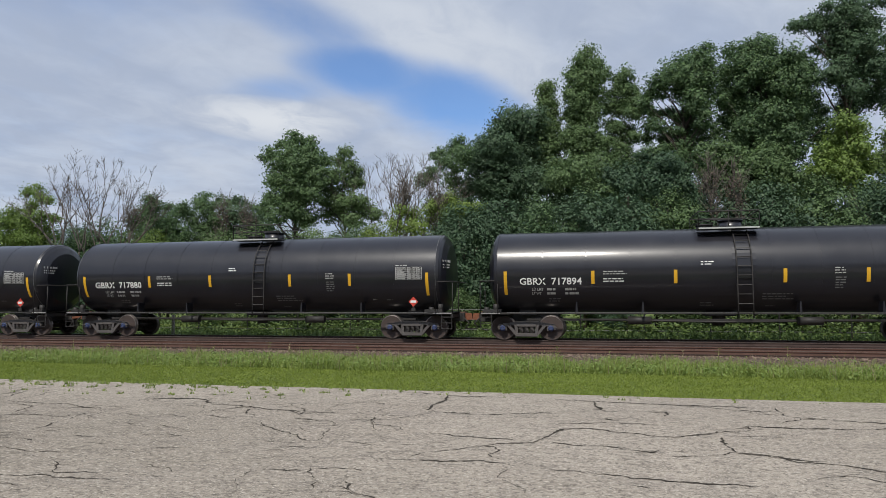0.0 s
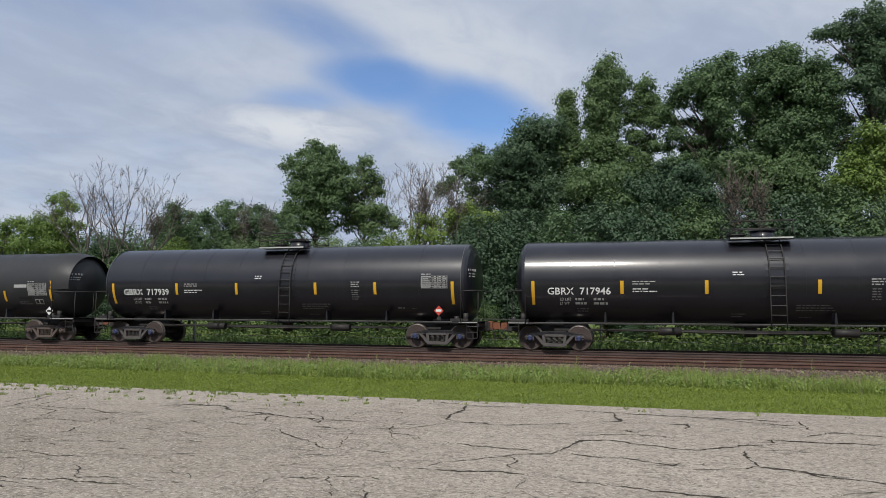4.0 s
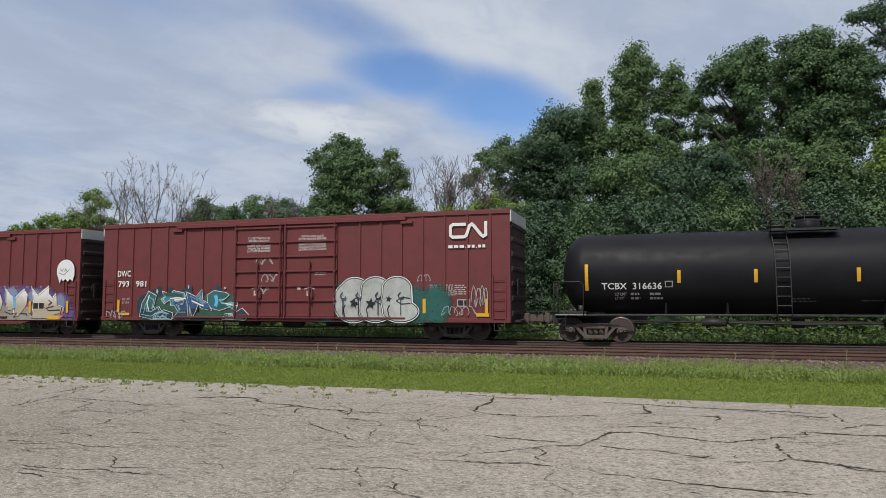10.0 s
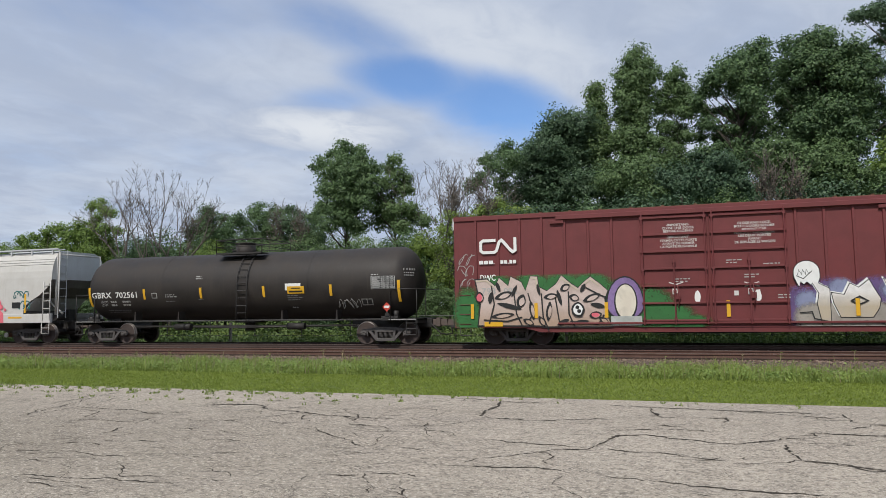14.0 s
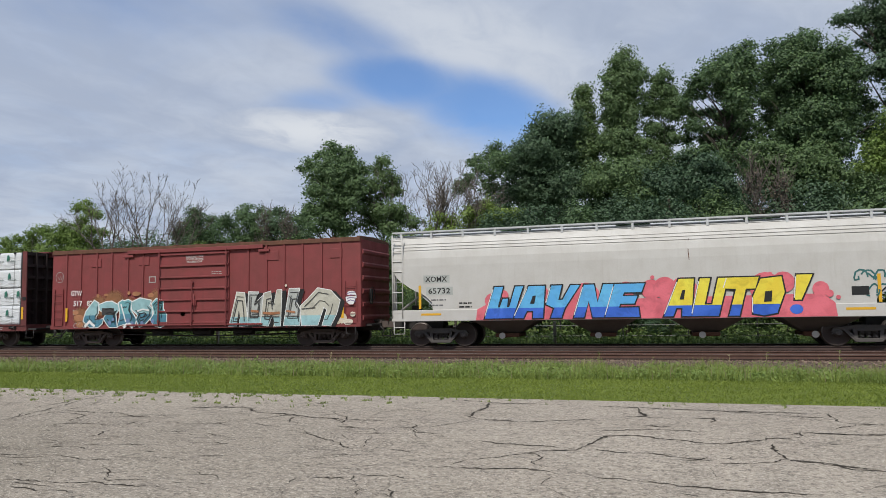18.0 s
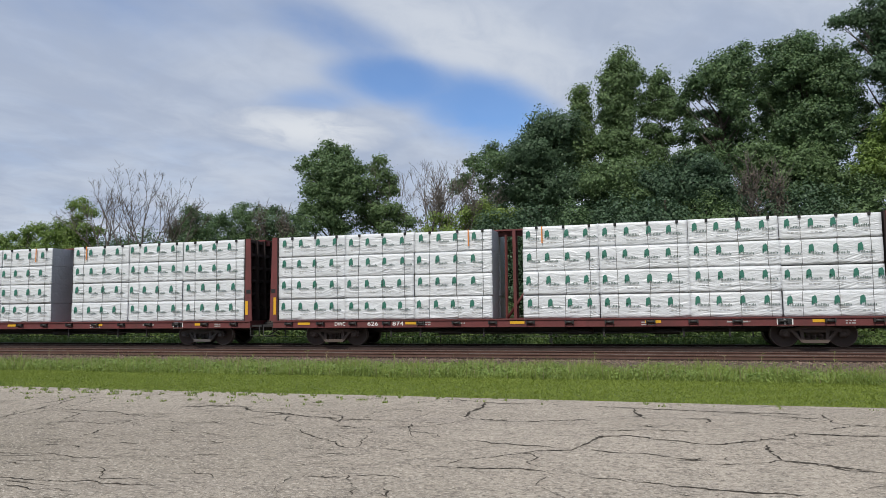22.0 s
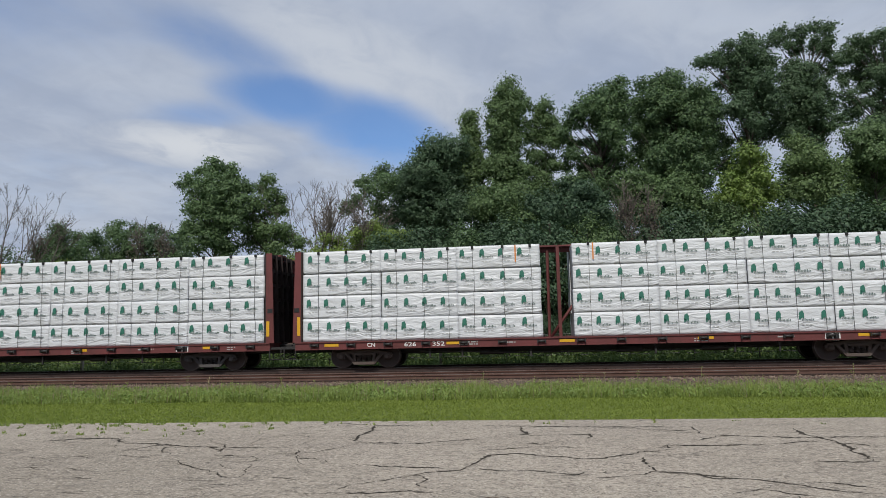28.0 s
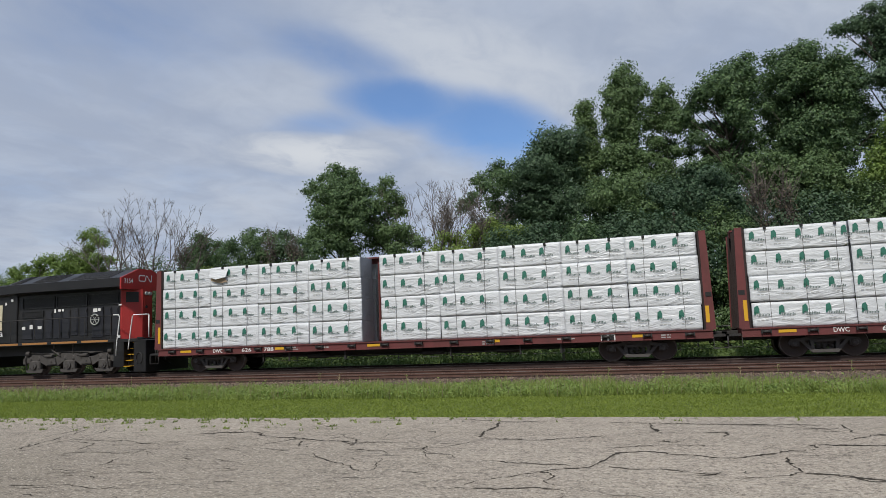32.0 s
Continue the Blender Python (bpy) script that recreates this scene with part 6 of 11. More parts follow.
def glyphs(text, height):
    """A flat mesh of the words, standing in the xz plane, from x = 0, its capitals of that height."""
    if (text, height) not in FONT:
        cu = bpy.data.curves.new("words", "FONT")
        cu.body, cu.size, cu.resolution_u, cu.offset = text, height / 0.69, 2, height * 0.022
        ob = bpy.data.objects.new("words", cu)
        scene.collection.objects.link(ob)
        bpy.context.view_layer.update()
        me = bpy.data.meshes.new_from_object(ob.evaluated_get(bpy.context.evaluated_depsgraph_get()))
        bpy.data.objects.remove(ob)
        v = [tuple(p.co) for p in me.vertices]
        f = [tuple(p.vertices) for p in me.polygons]
        bpy.data.meshes.remove(me)
        FONT[(text, height)] = (v, f)
    return FONT[(text, height)]


def letter_part(car, text, x, z, height, surf, mat="white", width=None, name="lettering", label=""):
    """Words on a car's near side; surf gives the side's y at a height."""
    v, f = glyphs(text, height)
    k = 1.0
    if width:
        k = width / max(p[0] for p in v)
    me = raw(name, [(x + p[0] * k, surf(z + p[1]) - 0.006, z + p[1]) for p in v], f, mat)
    return part(name, me, mat, car, label)


def patch_mesh(bm, x0, x1, z0, z1, surf, off=0.006, rows=1):
    zs = [z0 + (z1 - z0) * i / rows for i in range(rows + 1)]
    prev = None
    for z in zs:
        pair = [bm.verts.new((x, surf(z) - off, z)) for x in (x0, x1)]
        if prev:
            bm.faces.new((prev[0], prev[1], pair[1], pair[0]))
        prev = pair


def bars_part(car, x, z, width, lines, surf, mat="faded", step=0.085, thick=0.034, seed=1, name="stencil_line"):
    """Small writing that cannot be read, as broken bars."""
    g = random.Random(seed)
    for i in range(lines):
        bm = bmesh.new()
        p = x
        end = x + width * g.uniform(0.6, 1.0)
        while p < end:
            w = g.uniform(0.05, 0.2)
            patch_mesh(bm, p, min(p + w, end), z - i * step, z - i * step + thick, surf)
            p += w + g.uniform(0.025, 0.05)
        part(name, bm, mat, car, fix=False)


def strip_part(car, x0, x1, z0, z1, surf, mat, name, label="", rows=6, off=0.008):
    bm = bmesh.new()
    patch_mesh(bm, x0, x1, z0, z1, surf, off, rows)
    return part(name, bm, mat, car, label, fix=False)


def table_part(car, x0, x1, z0, z1, surf):
    """The white-ruled test panel."""
    base = strip_part(car, x0, x1, z0, z1, surf, "faded", "test_panel", "grey-white ruled data panel", off=0.006)
    bm = bmesh.new()
    n = 6
    for i in range(n):
        za = z0 + (z1 - z0) * (i + 0.12) / n
        zb = z0 + (z1 - z0) * (i + 0.88) / n
        cuts = [0.02, 0.46, 0.64, 0.81, 0.985]
        for a, b in zip(cuts, cuts[1:]):
            patch_mesh(bm, x0 + (x1 - x0) * (a + 0.008), x0 + (x1 - x0) * (b - 0.008), za, zb, surf, 0.010, 1)
            if (i * 7 + int(a * 100)) % 3:
                pass
    part("panel_cells", bm, "black_ink", base, fix=False)
    bm = bmesh.new()
    g = random.Random(5)
    for i in range(n):
        z = z0 + (z1 - z0) * (i + 0.36) / n
        for a, b in ((0.05, 0.42), (0.49, 0.61), (0.67, 0.78), (0.84, 0.95)):
            patch_mesh(bm, x0 + (x1 - x0) * a, x0 + (x1 - x0) * (a + (b - a) * g.uniform(0.6, 1)), z, z + 0.03, surf, 0.014, 1)
    part("panel_lines", bm, "faded", base, fix=False)


def placard(car, x, z, surf, colour, size=0.19):
    bm = bmesh.new()
    y = min(surf(z), -1.18) - 0.05
    for s, yy in ((size, y), ):
        q = [bm.verts.new(p) for p in ((x - s, yy, z), (x, yy, z - s), (x + s, yy, z), (x, yy, z + s))]
        b = [bm.verts.new((v.co.x, yy + 0.012, v.co.z)) for v in q]
        bm.faces.new(q)
        bm.faces.new(list(reversed(b)))
        for i in range(4):
            bm.faces.new((q[i], q[(i + 1) % 4], b[(i + 1) % 4], b[i]))
    p = part("placard", bm, colour, car, "diamond-shaped hazard placard")
    bm = bmesh.new()
    box(bm, x - 0.11, x + 0.11, y - 0.008, y - 0.004, z - 0.04, z + 0.05)
    part("placard_mark", bm, "white" if colour != "white" else "black_ink", p)
    bm = bmesh.new()
    box(bm, x - 0.03, x + 0.03, y + 0.012, y + 0.04, z - 0.34, z)
    box(bm, x - 0.08, x + 0.08, y, y + 0.03, z - 0.36, z - 0.24)
    part("placard_holder", bm, "frame_black" if colour != "white" else "frame_black", car)


def ladder_part(car, x0, x1, pts, rungs, mat, name="ladder", r=0.022):
    """Two stiles along (y, z) points and round rungs between them."""
    bm = bmesh.new()
    for x in (x0, x1):
        tube(bm, [(x, y, z) for y, z in pts], r, 5)
    seg = [math.hypot(b[0] - a[0], b[1] - a[1]) for a, b in zip(pts, pts[1:])]
    total = sum(seg)
    for i in range(rungs):
        d = total * (i + 0.5) / rungs
        for (a, b), l in zip(zip(pts, pts[1:]), seg):
            if d <= l:
                y, z = a[0] + (b[0] - a[0]) * d / l, a[1] + (b[1] - a[1]) * d / l
                break
            d -= l
        cyl(bm, (x0, y, z), (x1, y, z), r * 0.75, 5)
    return part(name, bm, mat, car)


# ---- tank cars ----
def tank_car(u, ends, number, style):
    S = style
    car = car_thing("tank_car", S["label"], "tank car", u, "freight cars")
    R, zc, half, bulge = S["R"], S["zc"], S["half"], S["bulge"]
    surf = lambda z: -math.sqrt(max(R * R - (z - zc) ** 2, 0.04))
    bm = bmesh.new()
    seg = 72
    stations = []
    if S["head"] == "flat":
        stations = [(-half - bulge, 0.05), (-half - bulge * 0.96, R * 0.40), (-half - bulge * 0.78, R * 0.72), (-half - bulge * 0.45, R * 0.90), (-half - 0.10, R * 0.975), (-half - 0.02, R * 0.996), (-half, R)]
    else:
        stations = [(-half - bulge * math.cos(t), max(R * math.sin(t), 0.03)) for t in [k * math.pi / 2 / 9 for k in range(0, 10)]]
    body = [(-half + 2 * half * i / 16, R) for i in range(1, 16)]
    prof = stations + body + [(-x, r) for x, r in reversed(stations)]
    rings = []
    for x, r in prof:
        dz = -S.get("sag", 0) * max(0, 1 - abs(x) / half)
        rings.append([bm.verts.new((x, r * math.cos(2 * math.pi * i / seg), zc + dz + r * math.sin(2 * math.pi * i / seg))) for i in range(seg)])
    for a, b in zip(rings, rings[1:]):
        for i in range(seg):
            bm.faces.new((a[i], a[(i + 1) % seg], b[(i + 1) % seg], b[i])).smooth = True
    bm.faces.new(rings[0])
    bm.faces.new(rings[-1])
    tank = part("tank", bm, S["paint"], car, S["tank_label"])
    if S["head"] == "flat":
        tank.data.set_sharp_from_angle(angle=radians(9))
    # jacket seams: thin raised hoops
    for x in S["hoops"]:
        bm = bmesh.new()
        a0, a1 = -0.35, math.pi + 0.35
        prev = None
        for i in range(41):
            t = a0 + (a1 - a0) * i / 40
            ring = [bm.verts.new((x + d, (R + h) * -math.cos(t), zc - S.get("sag", 0) * max(0, 1 - abs(x) / half) + (R + h) * math.sin(t))) for d, h in ((-0.02, 0.001), (-0.02, 0.007), (0.02, 0.007), (0.02, 0.001))]
            if prev:
                for k in range(3):
                    bm.faces.new((prev[k], prev[k + 1], ring[k + 1], ring[k]))
            prev = ring
        part("jacket_seam", bm, S["paint"], tank)
    if S["head"] == "flat":
        for s in (-1, 1):
            bm = bmesh.new()
            ringpts = [(s * half, (R + 0.006) * math.cos(t), zc + (R + 0.006) * math.sin(t)) for t in [2 * math.pi * k / 64 for k in range(65)]]
            tube(bm, ringpts, 0.008, 4)
            part("head_ring", bm, "dim" if s > 0 else S["paint"], tank, "thin pale jacket edge")
    if S.get("band"):
        b0, b1 = S["band"]
        bm = bmesh.new()
        prev = None
        for i in range(49):
            t = -0.6 + (math.pi + 1.2) * i / 48
            ring = [bm.verts.new((x, (R + h) * -math.cos(t), zc + (R + h) * math.sin(t))) for x, h in ((b0, 0.0), (b0 + 0.03, 0.012), (b1 - 0.03, 0.012), (b1, 0.0))]
            if prev:
                for k in range(3):
                    bm.faces.new((prev[k], prev[k + 1], ring[k + 1], ring[k])).smooth = True
            prev = ring
        part("spill_band", bm, "satin_black", tank, "darker band below the manway")
    if S.get("shield"):
        for s in (-1, 1):
            bm = bmesh.new()
            prev = None
            for i in range(25):
                t = -0.15 + (math.pi + 0.3) * i / 24
                taper = 0.35 + 0.65 * math.sin(max(0.0, min(math.pi, t)))
                ring = [bm.verts.new((s * x, (R + h) * -math.cos(t) * k, zc + (R + h) * math.sin(t) * k)) for x, h, k in ((half - 0.55 * taper, 0.015, 1.0), (half + 0.25, 0.012, 0.985), (half + 0.72, 0.02, 0.88))]
                if prev:
                    for k in range(2):
                        bm.faces.new((prev[k], prev[k + 1], ring[k + 1], ring[k])).smooth = True
                prev = ring
            part("head_shield", bm, S["paint"], car, "steel head shield")
    # underframe: stub sills, draft boxes, side rail, brackets
    for s in (-1, 1):
        bm = bmesh.new()
        box(bm, *sorted((s * (half - 2.2), s * (half + bulge + 0.45))), -0.24, 0.24, 0.66, 1.02, 0.015)
        part("stub_sill", bm, "frame_black", car)
        bm = bmesh.new()
        box(bm, *sorted((s * (half - 0.45), s * (half + bulge + 0.25))), -1.42, 1.42, 0.97, 1.03)
        box(bm, *sorted((s * (half + bulge + 0.17), s * (half + bulge + 0.25))), -1.42, 1.42, 0.85, 1.03)
        deck = part("end_platform", bm, "frame_black", car)
        strip = bmesh.new()
        box(strip, *sorted((s * (half - 0.1), s * (half + bulge + 0.2))), -1.426, -1.421, 0.995, 1.02)
        part("white_edge", strip, "faded", deck)
        # saddle under the shell: a curved cradle in one piece
        bm = bmesh.new()
        ys = [-0.55 + 0.11 * k for k in range(11)]
        loop = [(y, 0.92) for y in ys] + [(y, zc - math.sqrt(R * R - y * y) + 0.01) for y in reversed(ys)]
        a_ = [bm.verts.new((s * 6.85 - 0.3, y, z)) for y, z in loop]
        b_ = [bm.verts.new((s * 6.85 + 0.3, y, z)) for y, z in loop]
        for k in range(len(loop)):
            bm.faces.new((a_[k], a_[(k + 1) % len(loop)], b_[(k + 1) % len(loop)], b_[k]))
        bm.faces.new(a_)
        bm.faces.new(list(reversed(b_)))
        part("saddle", bm, "frame_black", car)
        # end handrail hoop and brake gear
        bm = bmesh.new()
        xa, xb = s * (half - 0.02), s * (half + bulge + 0.22)
        tube(bm, [(xa, -1.44, 1.0), (xa, -1.44, 2.1), (xa + s * 0.1, -1.44, 2.2), (xb, -1.44, 2.2)], 0.02, 6)
        tube(bm, [(xb, -1.44, 2.2), (xb, 0.0, 2.2), (xb, 1.44, 2.2)], 0.02, 6)
        tube(bm, [(xb, -1.40, 1.0), (xb, -1.40, 2.2)], 0.018, 6)
        tube(bm, [(xb, -0.3, 1.0), (xb, -0.3, 2.2)], 0.018, 6)
        part("end_handrail", bm, "frame_black", car)
        bm = bmesh.new()
        for k in range(3):
            z = 0.42 + k * 0.22
            cyl(bm, (xb - s * 0.42, -1.43, z), (xb - s * 0.02, -1.43, z), 0.015, 5)
        for dx in (0.42, 0.02):
            cyl(bm, (xb - s * dx, -1.43, 0.42), (xb - s * dx, -1.43, 1.0), 0.015, 5)
        part("step", bm, "frame_black", car)
        truck(car, s * 6.85, S["truck"])
        bm = bmesh.new()
        for k in range(2):
            cyl(bm, (s * (half + 0.1) - 0.35 * k, -1.1, 1.05), (s * (half + 0.1) - 0.35 * k, -1.1, 1.35 - 0.12 * k), 0.10, 8)
        box(bm, s * (half + 0.05) - 0.55, s * (half + 0.05) + 0.15, -1.2, -0.9, 1.03, 1.14, 0.01)
        part("valve_gear", bm, "frame_black", car)
    bm = bmesh.new()
    box(bm, -half + 0.35, half - 0.35, -1.40, -1.34, 0.985, 1.045)
    part("side_rail", bm, "frame_black", car)
    # a thin pale strip paints the highlight along the rail's upper edge
    bm = bmesh.new()
    box(bm, -half + 0.35, half - 0.35, -1.405, -1.402, 1.028, 1.040)
    part("rail_highlight", bm, "dim", car)
    for x in S["brackets"]:
        bm = bmesh.new()
        z1 = 1.42
        prism(bm, [(x - 0.05, 1.03), (x + 0.04, 1.03), (x + 0.02, z1), (x - 0.02, z1)], -1.40, surf(z1) + 0.03)
        part("bracket", bm, S["paint"], car)
    bm = bmesh.new()
    box(bm, -half + 1.0, half - 1.0, -0.6, -0.5, 0.72, 0.80)
    tube(bm, [(-5.5, -0.8, 0.78), (0, -0.8, 0.70), (5.5, -0.8, 0.78)], 0.035, 6)
    for x in (-3.2, 2.4):
        cyl(bm, (x, -0.9, 0.75), (x + 0.8, -0.9, 0.75), 0.14, 10)
    part("brake_piping", bm, "frame_black", car)
    bm = bmesh.new()
    cyl(bm, (0, 0, 0.55), (0, 0, zc - R + 0.1), 0.22, 14)
    box(bm, -0.5, 0.5, -0.45, 0.45, zc - R - 0.12, zc - R + 0.05, 0.03)
    part("outlet_valve", bm, "frame_black", car)
    # top platform, manway and ladder
    pl, pr = S["plat"]
    zt = zc + R - S.get("sag", 0)
    for y in (-0.95, 0.95):
        bm = bmesh.new()
        box(bm, pl, pr, y - 0.26, y + 0.28, zt - 0.12, zt - 0.09)
        e_ = (y - 0.29, y - 0.25) if y < 0 else (y + 0.25, y + 0.29)
        box(bm, pl, pr, *e_, zt - 0.13, zt - 0.06)
        plat = part("top_platform", bm, "frame_black", car)
        if S.get("bright_edge") and y < 0:
            bm = bmesh.new()
            box(bm, pl, pr, -1.246, -1.241, zt - 0.12, zt - 0.07)
            part("platform_edge", bm, "g_silver", plat, "bright platform edge")
    for y in (-1.2, 1.2):
        bm = bmesh.new()
        tube(bm, [(pl, y, zt - 0.15), (pl, y, zt + 0.50), (pr, y, zt + 0.50), (pr, y, zt - 0.15)], 0.024, 5)
        tube(bm, [(pl, y, zt + 0.2), (pr, y, zt + 0.2)], 0.014, 5)
        tube(bm, [((pl + pr) / 2, y, zt - 0.15), ((pl + pr) / 2, y, zt + 0.5)], 0.014, 5)
        part("platform_railing", bm, "frame_black", car)
    for x in (pl, pr):
        bm = bmesh.new()
        tube(bm, [(x, -1.2, zt + 0.5), (x, 1.2, zt + 0.5)], 0.018, 5)
        tube(bm, [(x, -1.2, zt + 0.2), (x, 1.2, zt + 0.2)], 0.014, 5)
        part("end_railing", bm, "frame_black", car)
    dx0, dx1 = S["dome"]
    hh = 0.24 if S["head"] == "flat" else 0.40
    bm = bmesh.new()
    cyl(bm, ((dx0 + dx1) / 2, 0, zt - 0.25), ((dx0 + dx1) / 2, 0, zt + hh), (dx1 - dx0) / 2 * 0.9, 20)
    cyl(bm, ((dx0 + dx1) / 2, 0, zt + hh), ((dx0 + dx1) / 2, 0, zt + hh + 0.05), (dx1 - dx0) / 2 * 0.9 + 0.04, 20)
    part("manway_housing", bm, S["paint"], car)
    bm = bmesh.new()
    mx = pl + 0.35
    cyl(bm, (mx, 0, zt - 0.2), (mx, 0, zt + 0.10), 0.28, 16)
    cyl(bm, (mx, 0, zt + 0.10), (mx, 0, zt + 0.15), 0.32, 16)
    tube(bm, [(mx - 0.3, -0.2, zt + 0.16), (mx, -0.2, zt + 0.28), (mx + 0.3, -0.2, zt + 0.16)], 0.02, 5)
    part("manway_lid", bm, "frame_black", car)
    lx0, lx1 = S["ladder"]
    arc = [(-(R + 0.09) * math.cos(t), zc + (R + 0.09) * math.sin(t)) for t in [radians(a) for a in (0, 15, 30, 44, 56, 66)]]
    ladder_part(car, lx0, lx1, [(-(R + 0.09), 0.86), (-(R + 0.09), 1.6)] + arc, 11, "frame_black")
    if S.get("ladder_plate"):
        strip_part(car, lx0 - 0.12, lx1 + 0.14, 2.0, zc + 0.75, lambda z: surf(z) - 0.012, S["paint"], "ladder_backing")
    # lettering and markings
    bars = S["bars"]
    for i, x in enumerate(bars):
        z0, z1 = (S["bar_end"] if i in (0, len(bars) - 1) else S["bar_mid"])
        w = 0.058
        strip_part(car, x - w, x + w, z0, z1, surf, "yellow", "reflector_strip", "yellow reflective strip")
    mark, num = number
    full = mark + "  " + num
    letter_part(car, full, S["num_x"][0], S["num_z"], S["num_h"], surf, S.get("ink", "white"), S["num_x"][1] - S["num_x"][0], "reporting_mark")
    x0 = S["num_x"][0]
    sd = abs(int(u * 10))
    if S["small_text"]:
        letter_part(car, "LD LMT", x0 + 0.45, S["num_z"] - 0.22, 0.10, surf, "faded", 0.42)
        letter_part(car, "LT WT", x0 + 0.45, S["num_z"] - 0.37, 0.10, surf, "faded", 0.34)
    for k in range(2):
        bars_part(car, x0 + 1.0, S["num_z"] - 0.21 - 0.15 * k, 0.42, 1, surf, "faded", thick=0.08, seed=sd + k)
        bars_part(car, x0 + 1.65, S["num_z"] - 0.21 - 0.15 * k, 0.55, 1, surf, "faded", thick=0.08, seed=sd + 5 + k)
    for i, (x, z, w, n, ink) in enumerate(S["notes"]):
        bars_part(car, x, z, w, n, surf, ink, seed=sd + 20 + i)
    table_part(car, *S["panel"], surf)
    bars_part(car, S["panel"][0], S["panel"][3] + 0.05, 0.5, 1, surf, "faded", seed=sd + 31)
    placard(car, S["dia"][0], S["dia"][1], surf, S["dia"][2])
    # end lettering
    for k, (w, z) in enumerate(((0.62, 2.95), (0.5, 2.83), (0.45, 2.73))):
        bm = bmesh.new()
        q = R * 0.78
        xe = half + bulge * (0.62 if S["head"] == "flat" else 0.70)
        cols = 6 if k else 5
        for j in range(cols):
            y = -R * 0.80 + w * (j / cols) * 1.0
            f = max(0.0, 1 - (y * y + (z - zc) ** 2) / (R * R))
            x = half + bulge * (math.sqrt(f) if S["head"] != "flat" else min(1.0, 1.1 * f ** 0.6))
            box(bm, x + 0.002, x + 0.03, y, y + w / cols * 0.7, z, z + (0.085 if k == 0 else 0.04))
        part("end_lettering", bm, "faded", car)
    couplers(car, (-half - bulge - 0.45, ends[0] - u), (half + bulge + 0.45, ends[1] - u), S.get("coup", "coupler"))
    if S.get("extras"):
        S["extras"](car, surf)
    return car


GBRX = dict(label="glossy black jacketed tank car with white lettering and yellow strips", tank_label="glossy black jacketed tank shell", R=1.53, zc=2.55, half=7.88, bulge=0.42, head="flat", paint="gloss_black", sag=0.0,
            hoops=(-6.2, -4.65, -3.1, -1.55, 1.55, 3.1, 4.65, 6.2), brackets=(-5.0, -2.7, 2.4, 4.9), truck="new", plat=(-0.75, 1.25), dome=(0.05, 0.95), ladder=(0.40, 0.88), bright_edge=True, ladder_plate=True,
            bars=(-7.56, -4.41, -1.59, 1.93, 4.45, 7.55), bar_end=(1.68, 2.54), bar_mid=(2.06, 2.53), num_x=(-7.05, -4.80), num_z=2.05, num_h=0.24, small_text=True,
            notes=((-4.05, 2.48, 0.95, 2, "faded"), (-4.05, 2.22, 0.85, 2, "white"), (-0.75, 2.78, 0.45, 2, "white"), (-6.0, 1.52, 0.55, 2, "dim"), (-0.75, 1.36, 0.5, 2, "dim"), (1.25, 1.66, 1.25, 3, "dim"), (1.4, 1.25, 0.5, 1, "dim"), (3.45, 2.52, 0.42, 3, "faded"), (3.47, 2.2, 0.36, 5, "dim"), (5.3, 1.52, 0.28, 1, "faded"), (5.85, 1.50, 0.28, 1, "dim")),
            panel=(6.32, 7.36, 2.28, 2.76), dia=(6.95, 1.44, "placard_red"))


def old_gatx(car, surf):
    strip_part(car, 3.5, 4.22, 2.02, 2.3, surf, "black_ink", "painted_patch", "black paint patch")
    strip_part(car, 5.65, 6.35, 1.86, 1.98, surf, "black_ink", "painted_patch", "black paint patch")
    strip_part(car, 0.45, 0.82, 1.78, 2.05, surf, "yellow", "sticker", "faded yellow sticker")
    strip_part(car, 5.45, 6.15, 2.38, 2.52, surf, "faded", "lease_plate", "white plate with dark characters")
    strip_part(car, 6.5, 6.95, 1.64, 1.86, surf, "faded", "consolidated_stencil", "framed stencil", off=0.007)
    for a in (6.53, 6.75):
        strip_part(car, a, a + 0.17, 1.67, 1.83, surf, "black_ink", "stencil_cell", off=0.011)
    strip_part(car, -4.28, -4.02, 1.96, 2.2, surf, "faded", "mark_frame", off=0.006)
    strip_part(car, -4.25, -4.05, 1.99, 2.17, surf, "grey_black", "mark_frame_inside", off=0.010)


GATX = dict(GBRX, label="weathered grey-black tank car with a dark band below its manway", tank_label="matt weathered grey-black tank shell", paint="grey_black", head="round", half=7.55, bulge=0.95, R=1.50, zc=2.52, sag=0.0, hoops=(-3.6, 3.6),
            truck="old", band=(-1.05, 0.55), shield=True, plat=(-0.85, 1.75), dome=(0.65, 1.75), ladder=(-0.45, 0.12), bright_edge=False, ladder_plate=False, brackets=(-4.4, -2.4, 2.4, 5.0),
            bars=(-7.1, -4.3, -1.15, 1.72, 4.9, 7.42), bar_end=(1.78, 2.68), bar_mid=(1.76, 2.24), num_x=(-6.62, -4.42), num_z=2.0, num_h=0.22, small_text=False, ink="faded",
            notes=((-6.2, 1.58, 1.3, 2, "dim"), (1.8, 1.84, 0.9, 1, "dim"), (5.6, 1.72, 0.8, 2, "dim")), panel=(6.2, 7.22, 2.02, 2.58), dia=(7.2, 1.34, "white"), extras=old_gatx, coup="bogie_rust")


